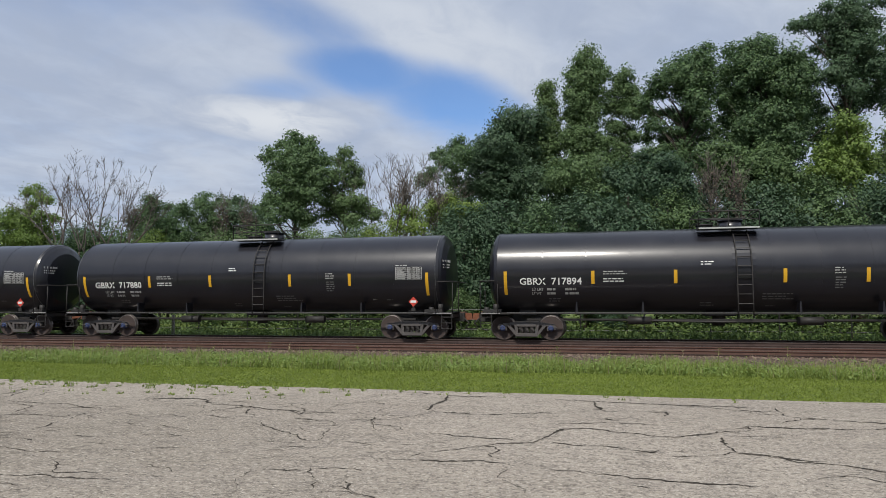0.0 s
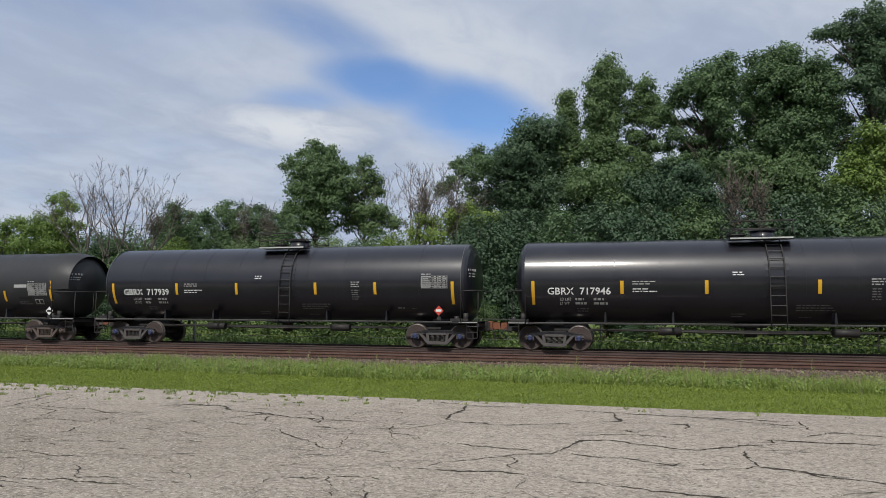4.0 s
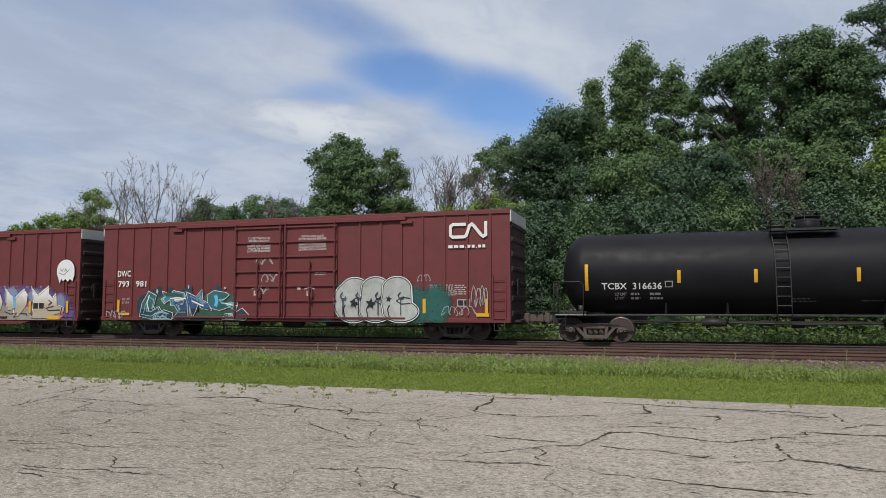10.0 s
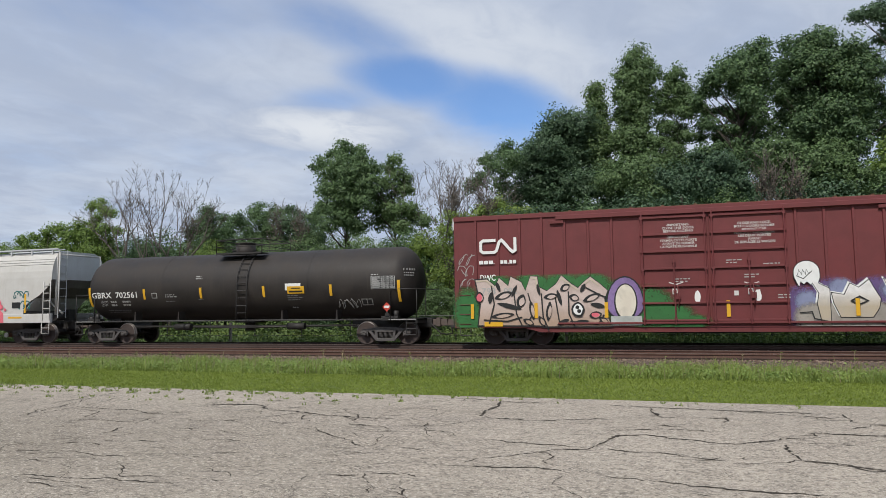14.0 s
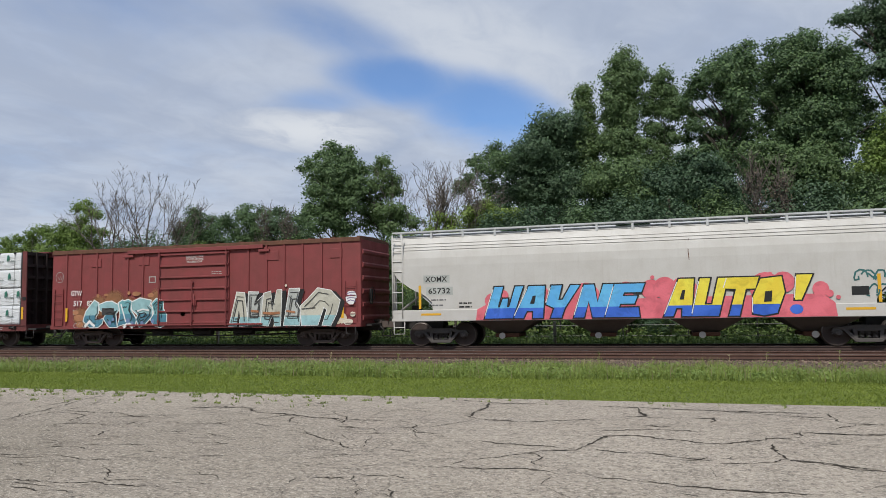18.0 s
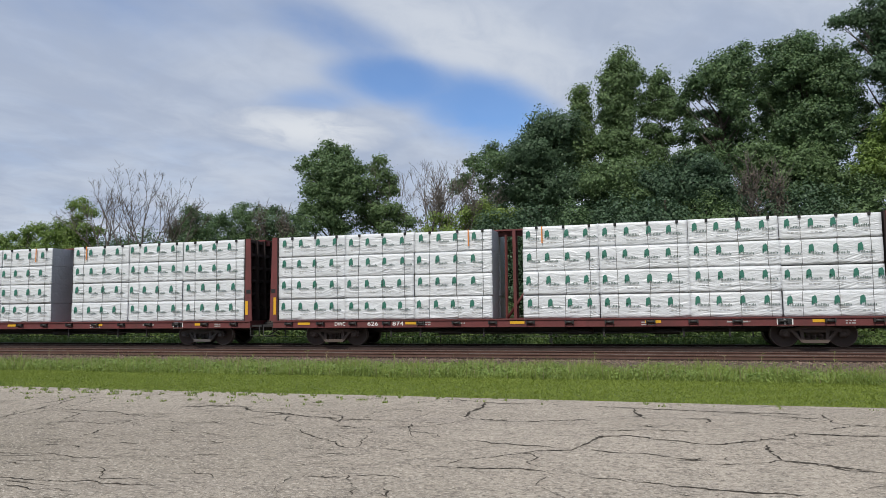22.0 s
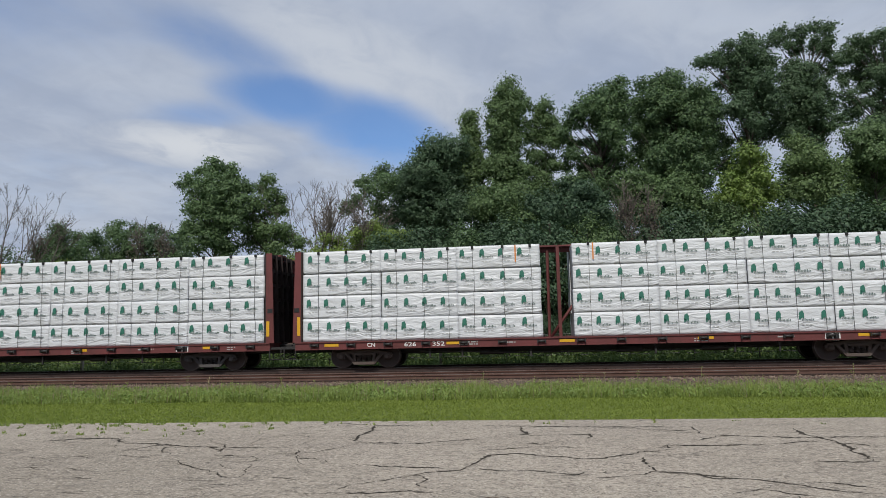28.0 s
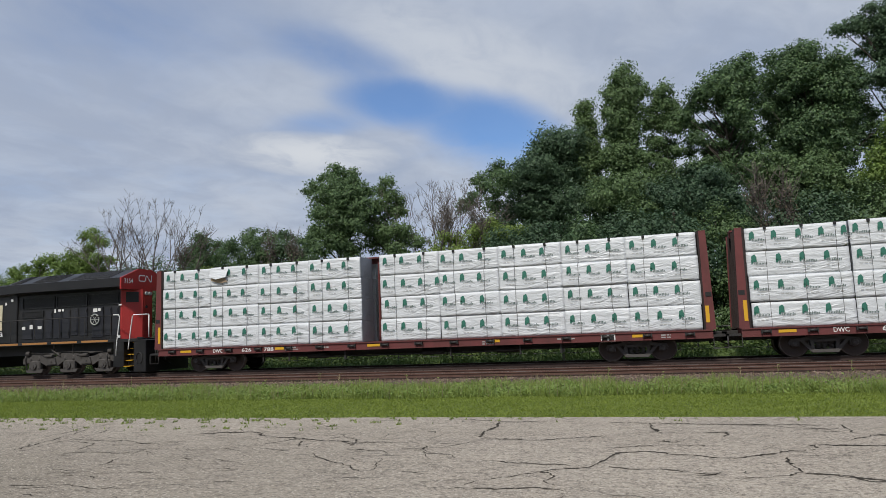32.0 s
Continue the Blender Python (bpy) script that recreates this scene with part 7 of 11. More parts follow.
def old_tcbx(car, surf):
    strip_part(car, 6.22, 6.72, 1.62, 1.86, surf, "faded", "consolidated_stencil", "framed stencil", off=0.007)
    for a in (6.25, 6.49):
        strip_part(car, a, a + 0.2, 1.65, 1.83, surf, "black_ink", "stencil_cell", off=0.011)
    strip_part(car, -4.42, -4.16, 1.98, 2.2, surf, "faded", "mark_frame", off=0.006)
    strip_part(car, -4.39, -4.19, 2.01, 2.17, surf, "satin_black", "mark_frame_inside", off=0.010)


TCBX = dict(GATX, label="satin black tank car with rounded heads and rusty trucks", tank_label="satin black tank shell", paint="satin_black", half=7.25, bulge=0.82, R=1.50, zc=2.50, band=None, shield=False, sag=0.0, hoops=(-2.9, 2.9),
            plat=(-0.95, 1.15), dome=(0.0, 0.85), ladder=(-0.9, -0.45), bars=(-7.1, -3.95, -1.5, 1.56, 4.18, 7.25), bar_end=(1.88, 2.82), bar_mid=(2.12, 2.57), num_x=(-6.58, -4.52), num_z=1.92, num_h=0.22, small_text=True, ink="white",
            notes=((-0.4, 1.55, 0.9, 2, "dim"), (1.7, 1.48, 0.85, 1, "dim"), (4.95, 1.68, 1.0, 3, "dim")), panel=(6.05, 7.15, 2.08, 2.62), dia=(7.05, 1.30, "white"), extras=old_tcbx)


def old_702(car, surf):
    strip_part(car, 2.58, 3.3, 2.24, 2.52, surf, "white", "placard_card", "torn white card", off=0.012)
    p = strip_part(car, 2.68, 3.46, 2.10, 2.40, surf, "yellow", "contact_sign", "yellow sign with black bars", off=0.02)
    bm = bmesh.new()
    patch_mesh(bm, 2.76, 3.38, 2.15, 2.22, surf, 0.026)
    patch_mesh(bm, 2.86, 3.28, 2.30, 2.34, surf, 0.026)
    part("sign_bars", bm, "black_ink", p, fix=False)
    strip_part(car, 5.95, 6.42, 1.58, 1.84, surf, "faded", "consolidated_stencil", "framed stencil", off=0.007)
    for a in (5.98, 6.2):
        strip_part(car, a, a + 0.19, 1.61, 1.81, surf, "black_ink", "stencil_cell", off=0.011)
    scrawl(car, 4.9, 5.9, 1.45, 1.85, surf, "faded", 3, 0.016)
    strip_part(car, -4.1, -3.82, 2.02, 2.26, surf, "faded", "mark_frame", off=0.006)
    strip_part(car, -4.07, -3.85, 2.05, 2.23, surf, "brown_black", "mark_frame_inside", off=0.010)


T702 = dict(GBRX, label="dusty brown-black tank car with a yellow sign on its side", tank_label="dusty brown-black tank shell", paint="brown_black", head="round", half=7.25, bulge=0.85, R=1.48, zc=2.50, sag=0.0, hoops=(-3.6, 3.6), truck="grey", ladder_plate=False, bright_edge=False,
            plat=(-0.95, 1.3), dome=(-0.75, 0.2), ladder=(0.32, 0.80), bars=(-7.5, -4.5, -1.55, 1.55, 4.65, 7.6), bar_end=(1.70, 2.55), bar_mid=(1.98, 2.44), num_x=(-7.40, -4.90), num_z=2.07, num_h=0.25,
            notes=((-3.4, 2.14, 0.8, 2, "faded"), (-3.4, 1.86, 0.7, 1, "dim"), (-1.8, 2.9, 0.42, 2, "faded"), (-1.7, 1.92, 0.4, 1, "dim"), (2.65, 2.0, 0.8, 3, "dim"), (-6.7, 1.5, 1.5, 2, "dim"), (2.75, 1.52, 0.3, 1, "faded")),
            panel=(6.42, 7.45, 2.22, 2.72), dia=(7.0, 1.5, "placard_red"), extras=old_702, coup="bogie_rust")


# ---- spray paint: flat ribbons and blobs a few millimetres proud of the side ----
def ribbon(bm, pts, wide, surf, off):
    """A flat mitred band of paint along (x, z) points; it lies a hair prouder with each step, so that it may cross itself."""
    pts = [p for i, p in enumerate(pts) if i == 0 or math.hypot(p[0] - pts[i - 1][0], p[1] - pts[i - 1][1]) > 1e-4]
    n = len(pts)
    if n < 2:
        return
    prev = None
    for i, (x, z) in enumerate(pts):
        d0 = Vector((x - pts[i - 1][0], z - pts[i - 1][1])) if i else Vector((pts[1][0] - x, pts[1][1] - z))
        d1 = Vector((pts[i + 1][0] - x, pts[i + 1][1] - z)) if i < n - 1 else d0
        d0.normalize()
        d1.normalize()
        t = d0 + d1
        t = t.normalized() if t.length > 0.05 else d1
        m = Vector((-t.y, t.x))
        k = min(1.6, 1 / max(0.3, abs(m.dot(Vector((-d1.y, d1.x)))))) * wide / 2
        ex = (-d0 if i == 0 else d1) * (wide * 0.3) if i in (0, n - 1) else Vector((0, 0))
        o = off + 0.0003 * i
        pair = [bm.verts.new((x + ex.x + s * m.x * k, surf(z) - o, z + ex.y + s * m.y * k)) for s in (-1, 1)]
        if prev:
            bm.faces.new((prev[0], pair[0], pair[1], prev[1]))
        prev = pair


def below(pts, h):
    """The part of an outline that lies under a height."""
    out = []
    for (xa, za), (xb, zb) in zip(pts, pts[1:] + pts[:1]):
        if za <= h:
            out.append((xa, za))
        if (za <= h) != (zb <= h):
            f = (h - za) / (zb - za)
            out.append((xa + (xb - xa) * f, h))
    return out


def disc(bm, x, z, rx, rz, surf, off, n=18, lump=0.0, seed=0):
    vs = []
    for i in range(n):
        a = 2 * math.pi * i / n
        k = 1 + lump * noise.noise((math.cos(a) * 2 + seed, math.sin(a) * 2, seed * 0.7))
        zz_ = z + rz * k * math.sin(a)
        vs.append(bm.verts.new((x + rx * k * math.cos(a), surf(zz_) - off, zz_)))
    bm.faces.new(vs)


def blob(bm, outline, surf, off):
    bm.faces.new([bm.verts.new((x, surf(z) - off, z)) for x, z in outline])


def scrawl(car, x0, x1, z0, z1, surf, mat, seed, wide=0.025, off=0.012, loops=5):
    g = random.Random(seed)
    bm = bmesh.new()
    for k in range(loops):
        cx = x0 + (x1 - x0) * (k + 0.5) / loops
        r = (x1 - x0) / loops * 0.8
        a0 = g.uniform(0, 6.28)
        sz = (z1 - z0) * 0.5
        pts = [(cx + r * math.cos(a0 + t * g.uniform(0.9, 1.1)) * (1 - 0.1 * t), (z0 + z1) / 2 + sz * math.sin(a0 * 2 + t * 1.3) * g.uniform(0.7, 1)) for t in [i * 0.55 for i in range(10)]]
        ribbon(bm, pts, wide, surf, off)
    part("paint_tag", bm, mat, car, "thin sprayed scrawl", fix=False)


LETTER = {
    "W": ([(.12, 1), (0, 0), (.98, 0), (1.12, 1), (.85, 1), (.78, .35), (.7, .35), (.68, .62), (.5, .62), (.45, .35), (.38, .35), (.42, 1)], None),
    "A": ([(0, 0), (.3, 1), (.85, 1), (1, 0), (.66, 0), (.62, .22), (.4, .22), (.33, 0)], [(.46, .45), (.5, .70), (.61, .70), (.61, .45)]),
    "Y": ([(.05, 1), (0, .42), (.3, .3), (.25, 0), (.6, 0), (.65, .3), (1.0, 1), (.7, 1), (.52, .55), (.38, .55), (.4, 1)], None),
    "N": ([(0, 0), (.12, 1), (.45, 1), (.68, .45), (.75, 1), (1.08, 1), (.98, 0), (.62, 0), (.38, .5), (.33, 0)], None),
    "E": ([(0, 0), (.1, 1), (1.05, 1), (1.0, .74), (.45, .74), (.43, .63), (.9, .63), (.85, .4), (.4, .4), (.38, .28), (1.0, .28), (1.1, 0)], None),
    "U": ([(.05, 1), (0, 0), (.95, 0), (1.05, 1), (.7, 1), (.65, .3), (.38, .3), (.42, 1)], None),
    "T": ([(-.05, .72), (.0, 1), (1.1, 1), (1.05, .7), (.72, .7), (.66, 0), (.3, 0), (.38, .7)], None),
    "O": ([(.1, .05), (0, .5), (.15, .95), (.85, 1), (1.05, .6), (.92, .06), (.5, 0)], [(.4, .35), (.38, .62), (.62, .64), (.66, .36)]),
    "!": ([(.45, .38), (.35, 1), (1.0, 1), (.72, .38)], None),
}

def poly(bm, pts, y):
    bm.faces.new([bm.verts.new((x, y, z)) for x, z in pts])


def painted(car, shapes, surf, fills, outline, label, off=0.010, edge=0.07, shade=None, shade_z=None, inner=None, glint=None, seed=0, host=None):
    """Sprayed forms: one flat fill each, a thin outline round it, a darker foot, and strokes inside."""
    g = random.Random(seed)
    root = host
    y = surf(1.5)
    for k, (pts, hole) in enumerate(shapes):
        o = off + 0.0006 * k
        bm = bmesh.new()
        ribbon(bm, pts + pts[:2], edge, surf, o)
        p = part("graffiti" if root is None else "paint_outline", bm, outline, car if root is None else root, label if root is None else "", fix=False)
        root = root or p
        bm = bmesh.new()
        poly(bm, pts, y - o - 0.006)
        part("paint_fill", bm, fills[k % len(fills)], root, fix=False)
        low = below(pts, shade_z + g.uniform(-0.06, 0.06) * (glint is None)) if shade else []
        if len(low) > 2:
            bm = bmesh.new()
            poly(bm, low, y - o - 0.012)
            part("paint_shade", bm, shade, root, fix=False)
        if hole:
            bm = bmesh.new()
            poly(bm, hole, y - o - 0.018)
            part("paint_counter", bm, outline, root, fix=False)
        lo, hi = min(q[0] for q in pts), max(q[0] for q in pts)
        zl, zh = min(q[1] for q in pts), max(q[1] for q in pts)
        if inner:
            cx, cz = sum(q[0] for q in pts) / len(pts), sum(q[1] for q in pts) / len(pts)
            for f in (0.80, 0.62, 0.42):
                a0 = g.randrange(len(pts))
                m = [pts[(a0 + r) % len(pts)] for r in range(g.choice((4, 5, 6)))]
                bm = bmesh.new()
                ribbon(bm, [(cx + (x - cx) * f, cz + (z - cz) * f) for x, z in m], g.choice((0.022, 0.03, 0.04)), surf, o + 0.024)
                part("paint_line", bm, inner, root, fix=False)
        if glint:
            bm = bmesh.new()
            a, b = pts[0], pts[1]
            f = lambda t: (a[0] + (b[0] - a[0]) * t - 0.025, a[1] + (b[1] - a[1]) * t)
            ribbon(bm, [f(0.08), f(0.5), f(0.92)], 0.03, surf, o + 0.024)
            part("paint_glint", bm, glint, root, fix=False)
    return root


def bubbles(lumps, grow, n=64):
    """The outline of a row of swelling round forms, as one closed line."""
    xa, xb = min(c[0] - c[2] for c in lumps) - grow, max(c[0] + c[2] for c in lumps) + grow
    up, low = [], []
    for i in range(n + 1):
        x = xa + (xb - xa) * (0.5 - 0.5 * math.cos(math.pi * i / n))
        t, b = [], []
        for cx, cz, rx, rz in lumps:
            q = 1 - ((x - cx) / (rx + grow)) ** 2
            if q >= 0:
                t.append(cz + (rz + grow) * math.sqrt(q))
                b.append(cz - (rz + grow) * math.sqrt(q))
        if t:
            up.append((x, max(t)))
            low.append((x, min(b)))
    return low + up[::-1]


def cloud(car, lumps, y, off, mat, label, seed=0, low=0.72):
    """A sprayed cloud behind letters: one flat form with an uneven, lumpy edge."""
    bm = bmesh.new()
    poly(bm, [(x + 0.06 * noise.noise((x * 3, z * 3, seed)), max(low, z + 0.10 * noise.noise((x * 2.5, z * 2.5, seed + 5)) + 0.16 * abs(noise.noise((x * 9, seed, 0.5))))) for x, z in bubbles(lumps, 0)], y - off)
    return part("graffiti", bm, mat, car, label, fix=False)


def haze(car, lumps, y, mat, label, low=0.68, high=2.6, step=0.07):
    """Overspray in soft lumps (x, z, across, up): thick in their middle, thin at the edge."""
    x0, x1 = min(l[0] - l[2] for l in lumps), max(l[0] + l[2] for l in lumps)
    z0, z1 = max(low, min(l[1] - l[3] for l in lumps)), min(high, max(l[1] + l[3] for l in lumps))
    nx, nz = int((x1 - x0) / step) + 2, int((z1 - z0) / step) + 2
    xs, zs = np.linspace(x0, x1, nx), np.linspace(z0, z1, nz)
    gx, gz = np.meshgrid(xs, zs)
    thick = np.zeros_like(gx)
    for cx, cz, rx, rz in lumps:
        thick = np.maximum(thick, 1.5 * (1 - ((gx - cx) / rx) ** 2 - ((gz - cz) / rz) ** 2))
    thick = np.clip(thick, 0, 1)
    faces = []
    for r in range(nz - 1):
        for c in range(nx - 1):
            if thick[r:r + 2, c:c + 2].max() > 0.001:
                a = r * nx + c
                faces.append((a, a + 1, a + nx + 1, a + nx))
    me = raw("overspray", [(a, y, b) for a, b in zip(gx.ravel().tolist(), gz.ravel().tolist())], faces, mat)
    me.attributes.new("thickness", "FLOAT", "POINT").data.foreach_set("value", thick.ravel().tolist())
    return part("graffiti", me, mat, car, label, fix=False)


# outlines of the sprayed pieces, across and up their own boxes
SPRAY_AQUA = (
    [(0.00, 0.25), (0.03, 0.57), (0.09, 0.81), (0.13, 0.95), (0.18, 0.86), (0.18, 0.52), (0.15, 0.39), (0.15, 0.25), (0.24, 0.30), (0.23, 0.15), (0.18, 0.02), (0.08, 0.02), (0.03, 0.15)],
    [(0.19, 0.80), (0.27, 0.89), (0.34, 0.91), (0.42, 0.79), (0.43, 0.62), (0.39, 0.47), (0.40, 0.30), (0.41, 0.02), (0.32, 0.02), (0.28, 0.17), (0.25, 0.32), (0.28, 0.47), (0.20, 0.62)],
    [(0.43, 0.86), (0.47, 0.94), (0.50, 0.91), (0.54, 0.96), (0.58, 0.89), (0.57, 0.62), (0.64, 0.27), (0.62, 0.05), (0.49, 0.12), (0.42, 0.05), (0.45, 0.42)],
    [(0.58, 0.86), (0.68, 1.00), (0.81, 0.91), (0.79, 0.74), (0.83, 0.62), (0.82, 0.37), (0.74, 0.10), (0.68, 0.02), (0.64, 0.27), (0.66, 0.42), (0.59, 0.62)],
    [(0.82, 0.81), (0.87, 0.97), (0.95, 0.89), (0.95, 0.62), (0.99, 0.42), (0.99, 0.10), (0.92, 0.00), (0.85, 0.07), (0.81, 0.27), (0.85, 0.47)],
)
SPRAY_SILVER = (
    [(0.00, 0.01), (0.07, 0.94), (0.14, 0.92), (0.16, 0.43), (0.17, 0.02), (0.10, 0.01), (0.09, 0.43), (0.07, 0.02)],
    [(0.17, 0.04), (0.18, 0.94), (0.27, 0.93), (0.23, 0.62), (0.31, 0.83), (0.30, 0.43), (0.28, 0.04)],
    [(0.29, 0.04), (0.32, 0.89), (0.38, 0.94), (0.40, 0.47), (0.44, 0.97), (0.48, 0.98), (0.47, 0.01), (0.42, 0.01), (0.40, 0.30), (0.36, 0.01)],
    [(0.50, 0.02), (0.55, 1.00), (0.64, 1.00), (0.61, 0.64), (0.65, 0.43), (0.64, 0.02)],
    [(0.66, 0.02), (0.65, 0.53), (0.72, 0.74), (0.80, 1.00), (0.91, 0.93), (0.99, 0.66), (0.96, 0.30), (0.91, 0.00), (0.84, 0.02), (0.88, 0.43), (0.85, 0.49), (0.80, 0.02)],
)
SPRAY_TEAL = (
    [(0.01, 0.11), (0.03, 0.54), (0.09, 0.95), (0.16, 0.81), (0.13, 0.32), (0.19, 0.43), (0.22, 0.24), (0.12, 0.03)],
    [(0.22, 0.95), (0.30, 0.84), (0.32, 0.97), (0.42, 0.89), (0.42, 0.68), (0.34, 0.69), (0.35, 0.49), (0.30, 0.49), (0.29, 0.68), (0.24, 0.54), (0.21, 0.68), (0.24, 0.76)],
    [(0.32, 0.57), (0.42, 0.64), (0.44, 0.85), (0.47, 0.49), (0.48, 0.03), (0.32, 0.03), (0.37, 0.27)],
    [(0.44, 0.92), (0.53, 0.76), (0.58, 1.00), (0.59, 0.65), (0.64, 0.54), (0.67, 0.32), (0.58, 0.38), (0.55, 0.54), (0.53, 0.32), (0.50, 0.08), (0.47, 0.49)],
    [(0.63, 0.81), (0.69, 0.96), (0.80, 0.89), (0.82, 0.81), (0.78, 0.68), (0.73, 0.69), (0.76, 0.54), (0.82, 0.49), (0.90, 0.57), (0.88, 0.32), (0.83, 0.43), (0.74, 0.32), (0.67, 0.38), (0.64, 0.54)],
    [(0.77, 0.03), (0.79, 0.19), (0.87, 0.22), (0.94, 0.38), (1.00, 0.14), (0.96, 0.01)],
    [(0.12, 0.01), (0.14, 0.22), (0.24, 0.32), (0.32, 0.22), (0.31, 0.01)],
)
SPRAY_TAN = (
    [(-0.03, 1.04), (0.06, 1.05), (0.13, 0.89), (0.16, 1.06), (0.23, 0.89), (0.25, 1.08), (0.33, 0.96), (0.36, 0.78), (0.40, 1.08), (0.45, 1.07), (0.46, 0.86), (0.52, 0.77), (0.59, 0.91), (0.63, 1.08), (0.70, 0.91), (0.75, 0.82), (0.79, 0.93), (0.84, 1.04), (0.91, 0.89), (0.96, 0.76), (0.94, 0.62), (0.95, 0.31), (0.99, 0.06), (0.96, -0.01), (0.49, -0.03), (0.46, 0.07), (-0.01, 0.08), (0.01, 0.52)],
)
SPRAY_BEIGE = (
    [(0.08, 1.07), (0.17, 0.85), (0.17, 0.02), (0.13, 0.02), (0.11, 0.50), (0.12, 0.75)],
    [(0.18, 0.75), (0.24, 0.70), (0.27, 0.96), (0.31, 0.86), (0.36, 1.04), (0.38, 0.85), (0.41, 0.60), (0.40, 0.39), (0.37, 0.19), (0.22, 0.19), (0.19, 0.50)],
    [(0.43, 1.06), (0.51, 0.76), (0.52, 0.67), (0.52, 0.33), (0.47, 0.30), (0.45, 0.56), (0.45, 0.85)],
    [(0.54, 0.67), (0.59, 0.86), (0.63, 0.97), (0.66, 0.83), (0.65, 0.48), (0.62, 0.32), (0.57, 0.10), (0.53, 0.10)],
    [(0.70, 1.07), (0.77, 0.78), (0.87, 1.07), (0.87, 0.84), (0.91, 0.70), (0.94, 0.46), (0.92, 0.26), (0.94, 0.05), (0.71, 0.05), (0.73, 0.54)],
    [(0.91, 0.67), (0.94, 0.81), (0.95, 0.46), (1.02, 0.36), (1.01, 0.23), (0.92, 0.17)],
)


def piece(car, x0, x1, z0, z1, y, letters, label, fills, outline, edge, shadow=None, shift=(0.10, -0.03), low=None, low_f=0.4, inner=None, strokes=(), seed=0):
    """A sprayed piece: its forms with outline and fill, a cast block shadow behind, a second colour low down, thin strokes and splashes over it."""
    g = random.Random(seed)
    at = lambda u, v: (x0 + (x1 - x0) * u, z0 + (z1 - z0) * v)
    shapes = [([at(u, v) for u, v in pts], None) for pts in letters]
    root = None
    if shadow:
        for k, (pts, _) in enumerate(shapes):
            bm = bmesh.new()
            poly(bm, [(x + shift[0], max(z0 - 0.02, z + shift[1])) for x, z in pts], y(0) - 0.005 - 0.0004 * k)
            ribbon(bm, [(x + shift[0], max(z0 - 0.02, z + shift[1])) for x, z in pts + pts[:2]], edge * 0.8, y, 0.0052 + 0.0004 * k)
            p = part("graffiti" if root is None else "paint_shadow", bm, shadow, car if root is None else root, label if root is None else "", fix=False)
            root = root or p
    root = painted(car, shapes, y, fills, outline, label, 0.010, edge, low, z0 + (z1 - z0) * low_f, inner, None, seed, root)
    for mat, wide, line in strokes:
        bm = bmesh.new()
        ribbon(bm, [at(u, v) for u, v in line], wide, y, 0.040)
        part("paint_stroke", bm, mat, root, fix=False)
    return root


def spots(car, y, mat, places, off=0.042):
    """Small round splashes of paint."""
    for k, (x, z, r, q) in enumerate(places):
        bm = bmesh.new()
        disc(bm, x, z, r, q, y, off + 0.0006 * k, 12, 0.25, k)
        part("paint_spot", bm, mat, car, fix=False)


